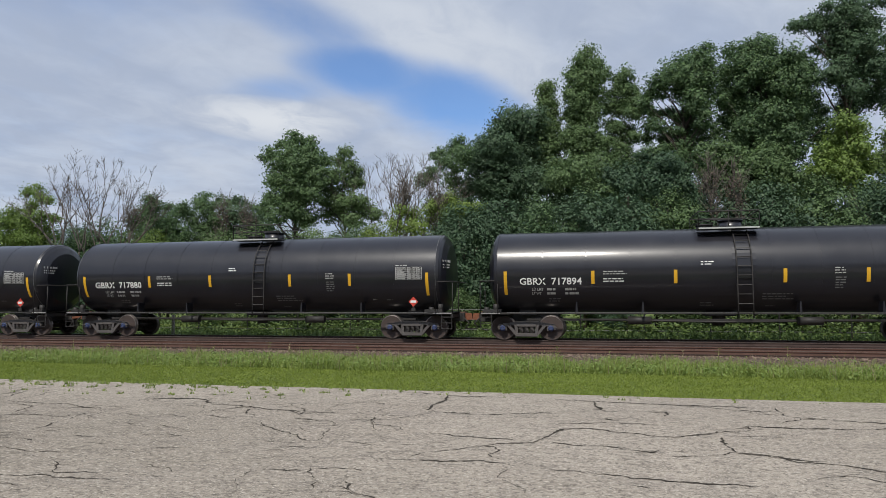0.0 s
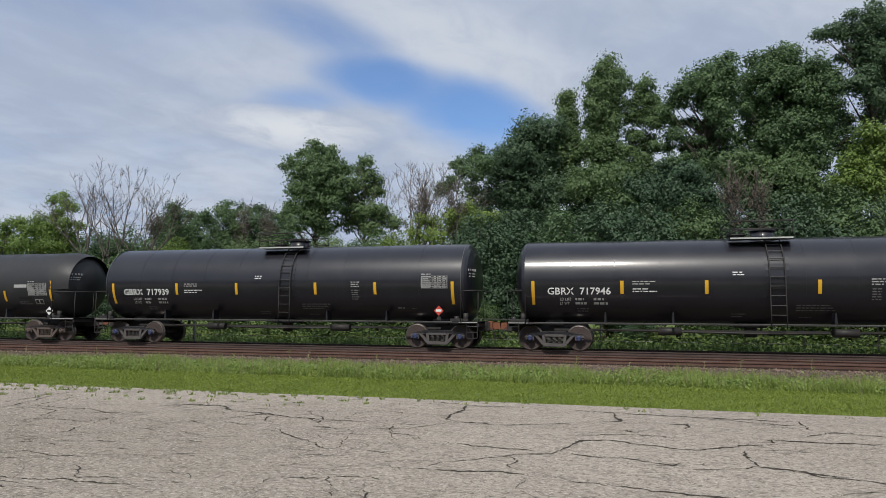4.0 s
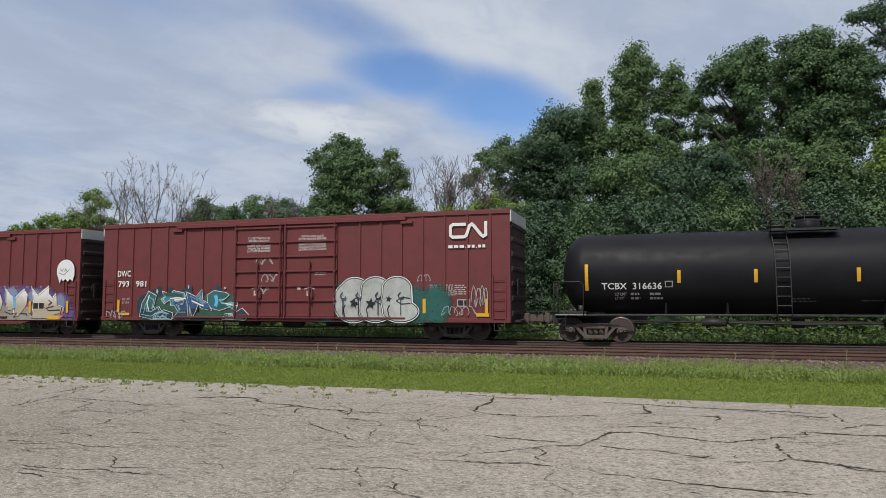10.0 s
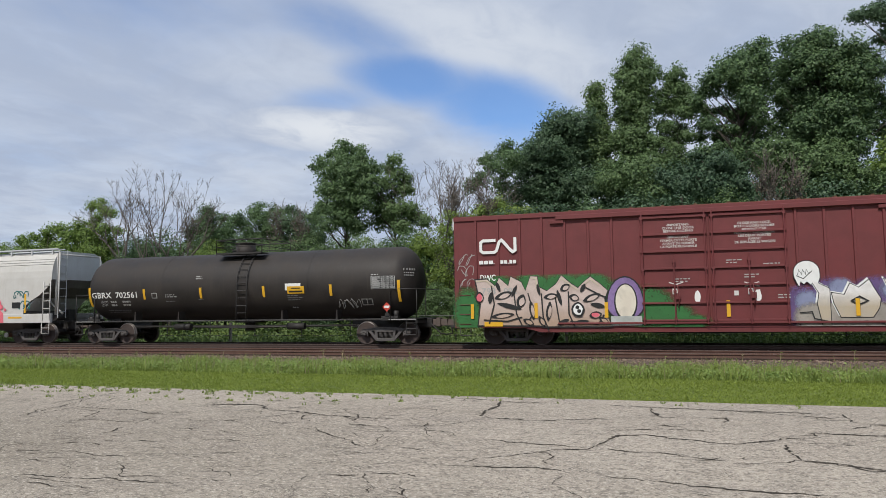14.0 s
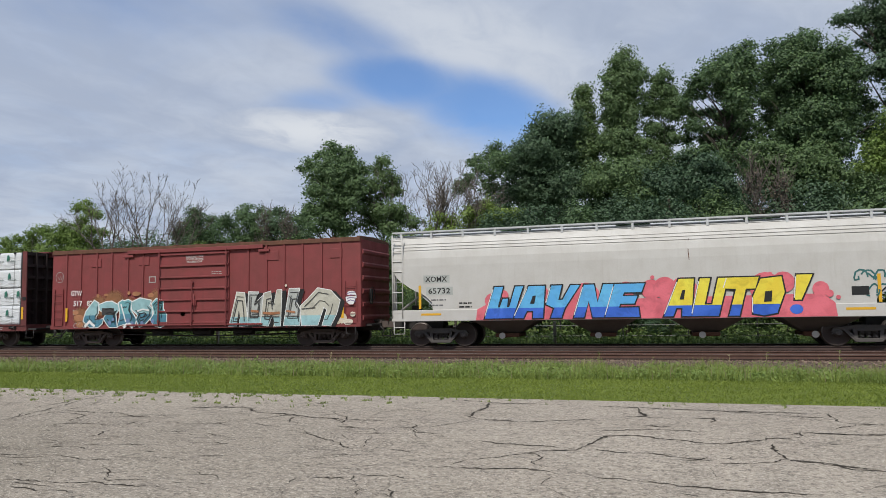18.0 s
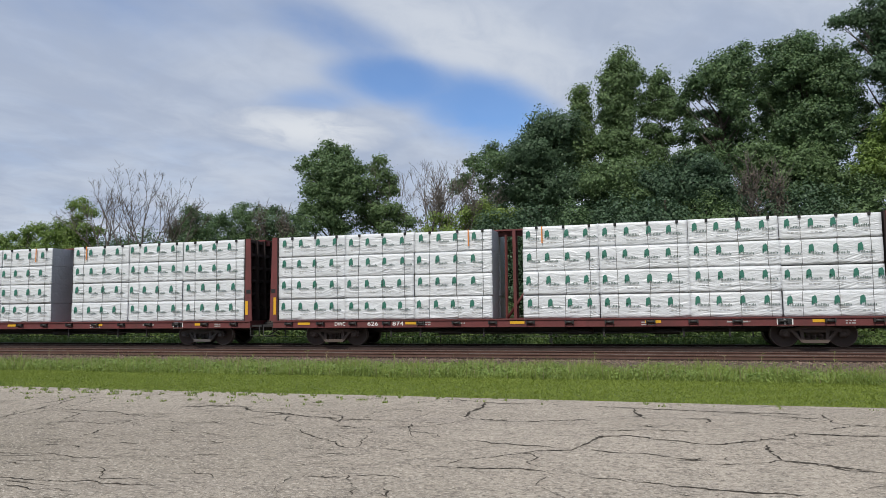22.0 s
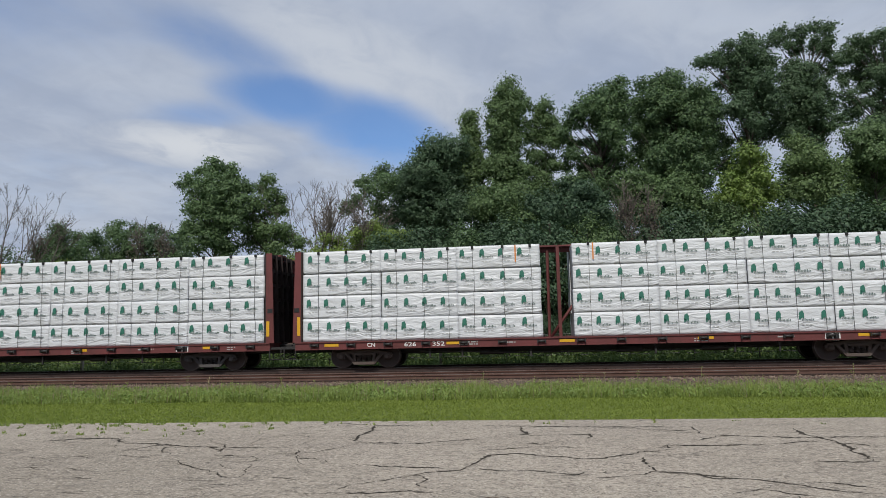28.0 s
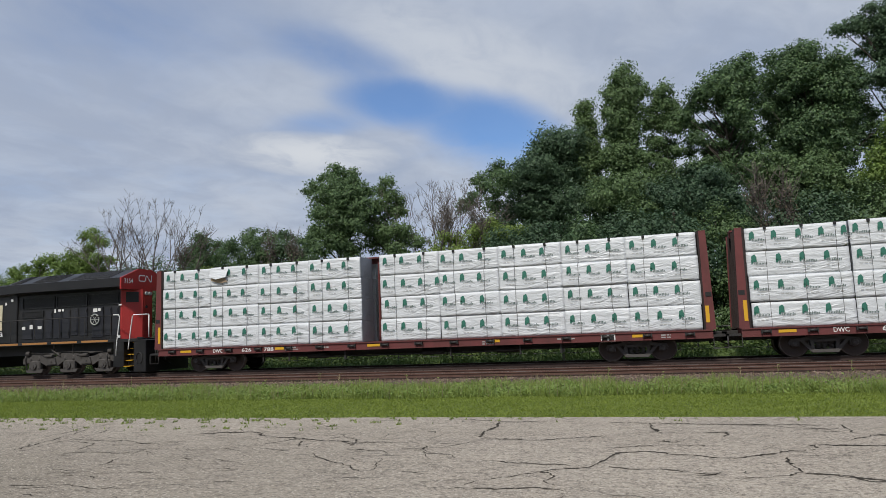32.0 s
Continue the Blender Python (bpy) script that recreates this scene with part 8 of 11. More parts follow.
# ---- box cars ----
def box_car(u, ends, S):
    car = car_thing("box_car", S["label"], "box car", u, "freight cars")
    L, z0, z1, W = S["half"], S["z0"], S["z1"], 1.56
    paint = S["paint"]
    surf = lambda z: -W
    bm = bmesh.new()
    box(bm, -L, L, -W, W, z0, z1 - 0.10, 0.012)
    body = part("body", bm, paint, car, S["body_label"])
    for s in (-1, 1):
        bm = bmesh.new()
        box(bm, *sorted((s * (L + 0.003), s * (L + 0.012))), -W + 0.06, W - 0.06, z0, z1 - 0.12)
        part("end_panel", bm, S["end_paint"], car)
    # roof with cross ribs and a slightly raised middle
    bm = bmesh.new()
    prism(bm, [(-W - 0.03, z1 - 0.10), (W + 0.03, z1 - 0.10), (W + 0.03, z1 - 0.02), (0, z1 + 0.05), (-W - 0.03, z1 - 0.02)], -L, L)
    for v in bm.verts:
        v.co = Vector((v.co.y, v.co.x, v.co.z))
    roof = part("roof", bm, S["roof"], car)
    n = int(2 * L / 1.05)
    for i in range(n + 1):
        x = -L + 0.1 + (2 * L - 0.2) * i / n
        bm = bmesh.new()
        prism(bm, [(-W, z1 - 0.015), (W, z1 - 0.015), (W, z1 + 0.02), (0, z1 + 0.09), (-W, z1 + 0.02)], x - 0.05, x + 0.05)
        for v in bm.verts:
            v.co = Vector((v.co.y, v.co.x, v.co.z))
        part("roof_rib", bm, S["roof"], roof)
    bm = bmesh.new()
    box(bm, -L, L, -W - 0.055, -W, z1 - 0.20, z1 - 0.04, 0.01)
    part("top_rail", bm, S.get("rail_paint", paint), car)
    bm = bmesh.new()
    box(bm, -L, L, -W - 0.045, -W, z0, z0 + 0.16, 0.008)
    part("side_sill", bm, paint, car)
    if S.get("fish"):
        bm = bmesh.new()
        prism(bm, [(-S["fish"], z0), (S["fish"], z0), (S["fish"] - 0.6, z0 - 0.16), (-S["fish"] + 0.6, z0 - 0.16)], -W - 0.02, -W + 0.05)
        part("fishbelly_sill", bm, paint, car)
    # side posts
    bm = bmesh.new()
    prism(bm, [(-0.05, 0), (0.05, 0), (0.035, -0.05), (-0.035, -0.05)], z0 + 0.16, z1 - 0.20)
    for v in bm.verts:
        v.co = Vector((v.co.x, v.co.z, v.co.y))
    post = mesh_of("side_post", bm, paint)
    for x in S["posts"]:
        p = part("side_post", post, paint, car)
        p.matrix_basis = pose(x, -W, 0)
        q = part("side_post", post, paint, car)
        q.matrix_basis = pose(x, W, 0, 0, 0, 180)
    # doors
    for dx0, dx1 in S["doors"]:
        bm = bmesh.new()
        box(bm, dx0 + 0.02, dx1 - 0.02, -W - 0.065, -W, z0 + 0.20, z1 - 0.34, 0.012)
        door = part("door", bm, paint, car, "closed ribbed plug door")
        ys = -W - 0.065
        for k in range(S["door_bands"]):
            z = z0 + 0.24 + (z1 - z0 - 0.66) * k / (S["door_bands"] - 1)
            bm = bmesh.new()
            box(bm, dx0 + 0.03, dx1 - 0.03, ys - 0.07, ys, z - 0.04, z + 0.03, 0.008)
            part("door_rib", bm, paint, door)
        for k in range(S["door_rods"]):
            x = dx0 + 0.10 + (dx1 - dx0 - 0.20) * k / max(1, S["door_rods"] - 1)
            bm = bmesh.new()
            zt = z1 - 0.26 if k in (0, S["door_rods"] - 1) else z0 + 0.58 * (z1 - z0)
            cyl(bm, (x, ys - 0.10, z0 + 0.1), (x, ys - 0.10, zt), 0.028, 6)
            for z in (z0 + 0.3, (z0 + zt) / 2, zt - 0.19):
                box(bm, x - 0.05, x + 0.05, ys - 0.125, ys, z - 0.04, z + 0.04)
            part("lock_rod", bm, paint, door)
        bm = bmesh.new()
        mx, mz = (dx0 + dx1) / 2 + 0.1, z0 + 1.05
        tube(bm, [(mx, ys - 0.08, mz - 0.4), (mx + 0.05, ys - 0.1, mz), (mx - 0.02, ys - 0.08, mz + 0.4)], 0.02, 5)
        box(bm, mx - 0.09, mx + 0.09, ys - 0.07, ys, mz - 0.1, mz + 0.12, 0.01)
        part("door_handle", bm, paint, door)
    ta, tb = S["doors"][0][0] - S["track"], S["doors"][-1][1] + S["track"]
    for zt, nm in ((z1 - 0.32, "upper_door_track"), (z0 + 0.12, "lower_door_track")):
        bm = bmesh.new()
        box(bm, ta, tb, -W - 0.13, -W, zt, zt + (0.16 if nm[0] == "u" else 0.07), 0.01)
        part(nm, bm, paint, car)
    for x in (ta, tb):
        bm = bmesh.new()
        box(bm, x - 0.22, x + 0.28, -W - 0.10, -W, z1 - 0.46, z1 - 0.34, 0.01)
        part("track_bracket", bm, paint, car)
    # corrugated ends
    for s in (-1, 1):
        for k in range(S["end_ribs"]):
            z = z0 + 0.35 + (z1 - z0 - 0.95) * k / (S["end_ribs"] - 1)
            bm = bmesh.new()
            prism(bm, [(0, -0.13), (0.075, -0.05), (0.075, 0.05), (0, 0.13)], -W + 0.12, W - 0.12)
            for v in bm.verts:
                v.co = Vector((s * (L + v.co.x), v.co.y, z + v.co.z))
            part("end_corrugation", bm, S["end_paint"], car)
        if S.get("white_end"):
            bm = bmesh.new()
            box(bm, *sorted((s * L, s * (L + 0.05))), -W, W, z1 - 0.50, z1 - 0.06)
            part("end_cap", bm, "hopper", car, "white reinforced upper end")
        # ladders
        xs_ = s * (L - 0.42)
        bm = bmesh.new()
        for k in range(S["rungs"]):
            z = z0 + 0.15 + 0.36 * k
            tube(bm, [(xs_ - 0.22, -W - 0.01, z), (xs_ - 0.22, -W - 0.075, z), (xs_ + 0.22, -W - 0.075, z), (xs_ + 0.22, -W - 0.01, z)], 0.013, 5)
        for dx in (-0.24, 0.24):
            box(bm, xs_ + dx - 0.02, xs_ + dx + 0.02, -W - 0.05, -W, z0, z0 + 0.36 * S["rungs"])
        part("ladder", bm, paint, car)
        bm = bmesh.new()
        tube(bm, [(xs_ - 0.2, -W - 0.03, z0 + 0.02), (xs_ - 0.2, -W - 0.03, z0 - 0.28), (xs_ + 0.2, -W - 0.03, z0 - 0.28), (xs_ + 0.2, -W - 0.03, z0 + 0.02)], 0.018, 5)
        part("step", bm, "frame_black", car)
        bm = bmesh.new()
        box(bm, *sorted((s * (L - 0.9), s * (L + 0.32))), -0.35, 0.35, 0.62, z0 + 0.12, 0.02)
        box(bm, *sorted((s * (L + 0.05), s * (L + 0.30))), -1.2, 1.2, z0 + 0.02, z0 + 0.10)
        part("draft_sill", bm, "frame_black", car)
        truck(car, s * S["truck_x"], S["truck"])
    # brake wheel and gear on the end
    bm = bmesh.new()
    tube(bm, [(L + 0.16, -0.75 + 0.27 * math.cos(t), 2.1 + 0.27 * math.sin(t)) for t in [k * 2 * math.pi / 16 for k in range(17)]], 0.016, 5)
    box(bm, L + 0.07, L + 0.16, -0.85, -0.65, 1.7, 2.3, 0.02)
    box(bm, L + 0.04, L + 0.22, -0.3, 0.3, 1.0, 1.05)
    part("hand_brake", bm, "frame_black", car)
    bm = bmesh.new()
    box(bm, -L + 1.2, L - 1.2, -0.25, 0.25, 0.62, z0 + 0.05)
    for x in (-2.6, -0.5, 1.5):
        cyl(bm, (x, -0.85, 0.62), (x + 0.9, -0.85, 0.62), 0.15, 10)
    tube(bm, [(-L + 2.9, -1.0, 0.55), (0, -1.0, 0.45), (L - 2.9, -1.0, 0.55)], 0.03, 5)
    part("underframe", bm, "frame_black", car)
    for x in S["strips"]:
        strip_part(car, x - 0.06, x + 0.06, z0 + 0.35, z0 + 0.35 + S.get("strip_h", 0.55), lambda z: -W - S.get("strip_y", 0.052), "yellow", "reflector_strip", "yellow reflective strip", 1)
    couplers(car, (-L - 0.3, ends[0] - u), (L + 0.3, ends[1] - u), "bogie_rust")
    S["marks"](car, lambda z: -W - 0.001)
    return car


def noodle_logo(car, x, z, w, h, surf, mat="white"):
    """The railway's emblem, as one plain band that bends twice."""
    bm = bmesh.new()
    t = h * 0.2
    a = t / 2
    pts = [(x + w * 0.42, z + h - a), (x + w * 0.10, z + h - a), (x + a, z + h - a - h * 0.12), (x + a, z + a + h * 0.12), (x + w * 0.10, z + a), (x + w * 0.40, z + a), (x + w * 0.46, z + a + h * 0.1), (x + w * 0.54, z + h - a - 0.06), (x + w * 0.60, z + h - a), (x + w * 0.66, z + h - a - 0.08), (x + w * 0.84, z + a + 0.06), (x + w * 0.90, z + a), (x + w - a, z + a + 0.06), (x + w - a, z + h)]
    ribbon(bm, pts, t, surf, 0.012)
    part("emblem", bm, mat, car, "white band emblem", fix=False)


def on(y):
    return lambda z: y


def door_notice(car, x, z, w, lines, y, seed):
    for i, tx in enumerate(lines):
        v, f = glyphs(tx, 0.085)
        ww = max(p[0] for p in v)
        letter_part(car, tx, x + (w - min(w, ww)) / 2, z - i * 0.108, 0.08, on(y), "notice", min(w, ww), "door_notice")


def door_signs(car, y, crossed, cards):
    """Small white warning signs on the doors: two crossed bars over a card, and single cards."""
    for x, z in crossed:
        for s in (-1, 1):
            bm = bmesh.new()
            ribbon(bm, [(x - 0.22, z - 0.07 * s), (x + 0.22, z + 0.07 * s)], 0.035, y, 0.010 + 0.002 * s)
            part("warning_bar", bm, "notice", car, fix=False)
        strip_part(car, x - 0.13, x + 0.05, z - 0.34, z - 0.14, y, "notice", "warning_card", "white warning card", 1, 0.010)
        strip_part(car, x - 0.09, x + 0.01, z - 0.28, z - 0.20, y, "placard_red", "warning_mark", "", 1, 0.014)
    for x, z in cards:
        strip_part(car, x - 0.07, x + 0.07, z - 0.08, z + 0.08, y, "notice", "door_card", "small white card", 1, 0.010)


def marks_981(car, surf):
    W = 1.56
    yd = on(-W - 0.066)
    noodle_logo(car, 6.95, 3.88, 1.5, 0.60, on(-W - 0.054))
    for k, w_ in enumerate((0.17, 0.17, 0.17, 0.03, 0.11, 0.11, 0.03, 0.11, 0.11)):
        x_ = 6.92 + sum((0.17, 0.17, 0.17, 0.03, 0.11, 0.11, 0.03, 0.11, 0.11)[:k]) + 0.055 * k
        strip_part(car, x_, x_ + w_, 3.52, 3.55 if w_ < 0.05 else 3.63, on(-W - 0.056), "white", "web_address_bar", "", 1)
    letter_part(car, "DWC", -8.45, 2.62, 0.26, on(-W - 0.054), "white", 0.72, "reporting_mark")
    letter_part(car, "793", -8.40, 2.18, 0.24, on(-W - 0.054), "white", 0.60, "reporting_mark")
    letter_part(car, "981", -7.45, 2.18, 0.24, on(-W - 0.054), "white", 0.56, "reporting_mark")
    letter_part(car, "LD LMT", -8.2, 1.58, 0.10, surf, "faded", 0.42)
    letter_part(car, "LT WT", -8.2, 1.42, 0.10, surf, "faded", 0.38)
    bars_part(car, -7.35, 1.58, 0.5, 2, surf, "faded", 0.16, 0.09, 2)
    door_notice(car, -1.85, 4.10, 1.1, ("CLOSE THIS DOOR", "BEFORE CLOSING", "MAIN DOOR", "FERMER CETTE PORTE", "AVANT DE FERMER", "LA PORTE PRINCIPALE"), -W - 0.068, 1)
    door_notice(car, 0.55, 4.12, 1.25, ("CLOSE AND LOCK", "BOTH DOORS BEFORE", "MOVING CAR", "FERMER ET VERROUILLER", "LES DEUX PORTES AVANT", "DE DEPLACER LE WAGON"), -W - 0.068, 2)
    for i, (x, z) in enumerate(((-1.35, 3.02), (-1.1, 2.3), (-1.5, 1.8))):
        scrawl(car, x, x + 0.7, z, z + 0.35, yd, "faded", 40 + i, 0.03, 0.01, 3)
    bars_part(car, 1.3, 2.65, 0.7, 2, yd, "faded", seed=8)
    door_signs(car, yd, ((-1.37, 2.10), (1.07, 2.08)), ((0.59, 2.07),))
    for i, x in enumerate((6.15, 6.75)):
        bars_part(car, x, 2.1, 0.42, 6, surf, "faded", 0.075, 0.04, 60 + i)
    bars_part(car, 7.15, 2.08, 0.6, 5, surf, "faded", 0.08, 0.045, 66)
    strip_part(car, 7.25, 7.75, 1.3, 1.58, surf, "faded", "consolidated_stencil", "framed stencil", 1, 0.01)
    for a in (7.29, 7.53):
        strip_part(car, a, a + 0.2, 1.34, 1.54, surf, "black_ink", "stencil_cell", "", 1, 0.014)
    strip_part(car, 8.0, 8.5, 0.93, 1.06, on(-W - 0.047), "yellow", "sill_sign", "yellow sign", 1)
    strip_part(car, -8.35, -7.75, 0.92, 1.03, on(-W - 0.047), "yellow", "sill_sign", "yellow sign", 1)
    # sprayed letters
    cloud(car, [(-6.9 + 0.52 * k, 1.25 + 0.22 * math.sin(k * 2), 0.46, 0.60) for k in range(10)], -W - 0.056, 0.002, "g_navy", "dark sprayed cloud behind letters", 1)
    cloud(car, [(-6.6 + 0.62 * k, 1.20 + 0.10 * math.sin(k * 2.9), 0.50, 0.56) for k in range(8)], -W - 0.056, 0.004, "g_green_dark", "dark green sprayed ground behind letters", 10, 0.74)
    piece(car, -7.24, -1.70, 0.74, 2.02, on(-W - 0.056), SPRAY_TEAL, "dark teal and blue sprayed letters outlined in white", ("g_teal", "g_steel", "g_deep", "g_royal_dark", "g_teal", "g_steel", "g_green_dark"), "g_white", 0.045, "black_ink", (0.07, -0.04), "g_navy", 0.36, "g_aqua",
          [("g_white", 0.05, [(.30, .70), (.36, .74), (.44, .70)]), ("g_white", 0.07, [(.34, .66), (.41, .68)]), ("g_white", 0.06, [(.50, .62), (.56, .52), (.60, .46)]), ("g_white", 0.05, [(.79, .55), (.84, .50), (.90, .46)]), ("g_blue", 0.16, [(.71, .78), (.72, .60), (.71, .48)]), ("g_white", 0.05, [(.10, .82), (.08, .55), (.10, .30)]), ("g_green_dark", 0.14, [(.24, .86), (.33, .84), (.40, .80)]), ("g_aqua", 0.05, [(.20, .04), (.23, .15), (.27, .04)]), ("g_aqua", 0.05, [(.80, .04), (.85, .16), (.91, .05)])], 12)
    spots(car, on(-W - 0.056), "g_navy", [(-6.2, 2.06, 0.10, 0.14), (-4.6, 2.08, 0.07, 0.14), (-3.3, 2.10, 0.07, 0.16), (-2.4, 2.04, 0.10, 0.12), (-5.6, 2.04, 0.12, 0.10)], 0.004)
    spots(car, on(-W - 0.056), "g_pale", [(-6.3, 1.96, 0.05, 0.10), (-4.7, 2.14, 0.03, 0.09), (-2.9, 2.08, 0.06, 0.05)], 0.008)
    # silver bubble letters on teal
    y = on(-W - 0.056)
    haze(car, [(1.75 + 0.78 * k, 1.42 + 0.1 * math.sin(k), 0.72, 0.88) for k in range(7)], -W - 0.058, "g_mist_teal", "teal oversprayed haze round the letters")
    forms = ([(2.9, 1.5, 0.74, 0.78), (3.05, 1.98, 0.58, 0.44), (3.0, 1.12, 0.66, 0.42)], [(3.95, 2.0, 0.58, 0.44), (3.82, 1.5, 0.52, 0.60), (3.95, 1.12, 0.66, 0.40)], [(4.85, 1.98, 0.58, 0.46), (4.72, 1.5, 0.50, 0.55), (5.0, 1.12, 0.72, 0.40)])
    root = None
    for n_, lumps in enumerate(forms):
        for mat, grow, o in (("black_ink", 0.075, 0.006), ("g_white", 0.05, 0.010), ("black_ink", 0.018, 0.014), ("g_silver", -0.018, 0.018)):
            bm = bmesh.new()
            poly(bm, bubbles(lumps, grow), y(0) - o - 0.016 * n_)
            p = part("graffiti" if root is None else "paint_layer", bm, mat, car if root is None else root, "rounded silver sprayed letters outlined in black" if root is None else "", fix=False)
            root = root or p
        cx = (2.95, 3.95, 4.85)[n_]
        for pts in ([(cx + 0.55, 1.62), (cx + 0.2, 1.66), (cx - 0.02, 1.52), (cx + 0.2, 1.40), (cx + 0.55, 1.42)], [(cx - 0.3, 0.85), (cx - 0.38, 1.2), (cx - 0.3, 1.35)]):
            bm = bmesh.new()
            ribbon(bm, pts, 0.045, y, 0.024 + 0.016 * n_)
            part("paint_line", bm, "black_ink", root, fix=False)
    for cx, cz, r_ in ((3.04, 1.44, 0.20), (3.76, 1.42, 0.24), (4.52, 1.60, 0.14)):
        bm = bmesh.new()
        poly(bm, [(cx + r_ * (1 if k % 2 == 0 else 0.42) * math.sin(0.15 + math.pi * k / 5), cz + r_ * (1 if k % 2 == 0 else 0.42) * math.cos(0.15 + math.pi * k / 5)) for k in range(10)], y(0) - 0.075)
        part("paint_star", bm, "black_ink", root, "black sprayed star", fix=False)
    for cx in (2.55, 3.22, 4.05, 5.00):
        bm = bmesh.new()
        ribbon(bm, [(cx, 1.85), (cx - 0.09, 1.74), (cx - 0.04, 1.62), (cx + 0.10, 1.60), (cx + 0.14, 1.70)], 0.05, y, 0.072)
        ribbon(bm, [(cx + 0.02, 1.58), (cx + 0.02, 0.98)], 0.04, y, 0.070)
        part("paint_line", bm, "g_navy", root, fix=False)
    scrawl(car, 5.7, 6.15, 2.25, 2.55, surf, "faded", 71, 0.025, 0.02, 3)
    scrawl(car, 6.7, 8.0, 0.95, 1.35, on(-W - 0.05), "faded", 73, 0.022, 0.01, 5)
    scrawl(car, 7.85, 8.45, 1.25, 2.1, on(-W - 0.056), "faded", 75, 0.028, 0.01, 4)
    scrawl(car, -9.0, -8.0, 0.75, 1.15, on(-W - 0.056), "faded", 77, 0.03, 0.01, 4)


def marks_002(car, surf):
    W = 1.56
    yo = on(-W - 0.056)
    noodle_logo(car, -8.25, 3.42, 1.42, 0.56, on(-W - 0.054))
    for x_, w_ in ((-8.27, 0.16), (-8.08, 0.16), (-7.89, 0.16), (-7.71, 0.03), (-7.45, 0.11), (-7.31, 0.11), (-7.17, 0.03), (-7.11, 0.11), (-6.97, 0.11)):
        strip_part(car, x_, x_ + w_, 3.04, 3.07 if w_ < 0.05 else 3.17, on(-W - 0.056), "white", "web_address_bar", "", 1)
    letter_part(car, "DWC", -8.25, 2.42, 0.22, yo, "white", 0.6, "reporting_mark")
    letter_part(car, "793", -8.2, 1.92, 0.22, on(-W - 0.07), "faded", 0.55, "reporting_mark")
    letter_part(car, "002", -7.35, 1.92, 0.22, on(-W - 0.07), "faded", 0.5, "reporting_mark")
    door_notice(car, -1.75, 4.16, 1.2, ("-IMPORTANT-", "CLOSE THIS DOOR", "BEFORE CLOSING", "MAIN DOOR", "-IMPORTANT-", "FERMER CETTE PORTE", "AVANT DE FERMER", "LA PORTE PRINCIPALE"), -W - 0.068, 1)
    door_notice(car, 0.65, 4.12, 1.25, ("CLOSE AND LOCK", "BOTH DOORS BEFORE", "MOVING CAR", "FERMER ET VERROUILLER", "LES DEUX PORTES", "AVANT", "DE DEPLACER LE WAGON"), -W - 0.068, 2)
    for x, z in ((0.35, 2.9), (1.5, 2.75), (0.9, 2.4), (-1.3, 2.3), (1.9, 1.7)):
        bars_part(car, x, z, 0.55, 2, on(-W - 0.067), "faded", seed=int(x * 40) + 90)
    door_signs(car, on(-W - 0.067), ((-1.28, 2.13), (1.12, 2.09)), ((0.63, 1.80),))
    for k in range(2):
        bm = bmesh.new()
        disc(bm, -0.6 + 1.9 * k, 1.7, 0.10, 0.22, on(-W - 0.067), 0.01, 12, 0.3, k)
        part("door_card", bm, "white", car, "torn white card", fix=False)
    # pale ghost heads
    for cx, cz, r in ((2.78, 2.41, 0.38), (8.52, 2.92, 0.50)):
        head = [(math.cos(t), 0.1 + 0.95 * math.sin(t)) for t in [math.pi * k / 14 for k in range(15)]] + [(-1.0, -0.25), (-0.8, -0.75), (-0.62, -1.15), (-0.5, -0.7), (-0.25, -0.95), (0.0, -0.72), (0.3, -1.0), (0.5, -0.7), (0.8, -0.95), (1.0, -0.4)]
        bm = bmesh.new()
        poly(bm, [(cx + u_ * (r + 0.025), cz + v_ * (r + 0.025)) for u_, v_ in head], -W - 0.064)
        g0 = part("graffiti", bm, "black_ink", car, "rounded white sprayed head shape", fix=False)
        bm = bmesh.new()
        poly(bm, [(cx + u_ * r, cz + v_ * r) for u_, v_ in head], -W - 0.068)
        part("paint_fill", bm, "g_white", g0, fix=False)
        bm = bmesh.new()
        ribbon(bm, [(cx - r * 0.8, cz - 0.08), (cx - 0.1, cz - 0.18), (cx + r * 0.4, cz + 0.06)], 0.025, yo, 0.014)
        for k in range(3):
            ribbon(bm, [(cx - r * 0.7 + 0.3 * r * k, cz - 0.05), (cx - r * 0.6 + 0.3 * r * k, cz + 0.12), (cx - r * 0.45 + 0.3 * r * k, cz)], 0.02, yo, 0.014)
        part("paint_line", bm, "black_ink", g0, fix=False)
    # green mist and tan letters grown into one form, with dark loops
    haze(car, [(-8.75, 1.3, 0.62, 1.0), (-8.7, 0.9, 0.6, 0.6), (-7.6, 2.15, 0.9, 0.55), (-6.3, 2.2, 0.9, 0.50), (-5.2, 2.2, 1.0, 0.48), (-4.2, 2.2, 0.9, 0.48), (-3.3, 1.6, 0.7, 0.8)], -W - 0.058, "g_mist_green", "green oversprayed haze round the letters")
    haze(car, [(-2.2, 1.35, 0.95, 0.85), (-1.6, 1.05, 1.0, 0.55), (-0.9, 0.85, 0.8, 0.3)], -W - 0.070, "g_mist_green", "green overspray on the door")
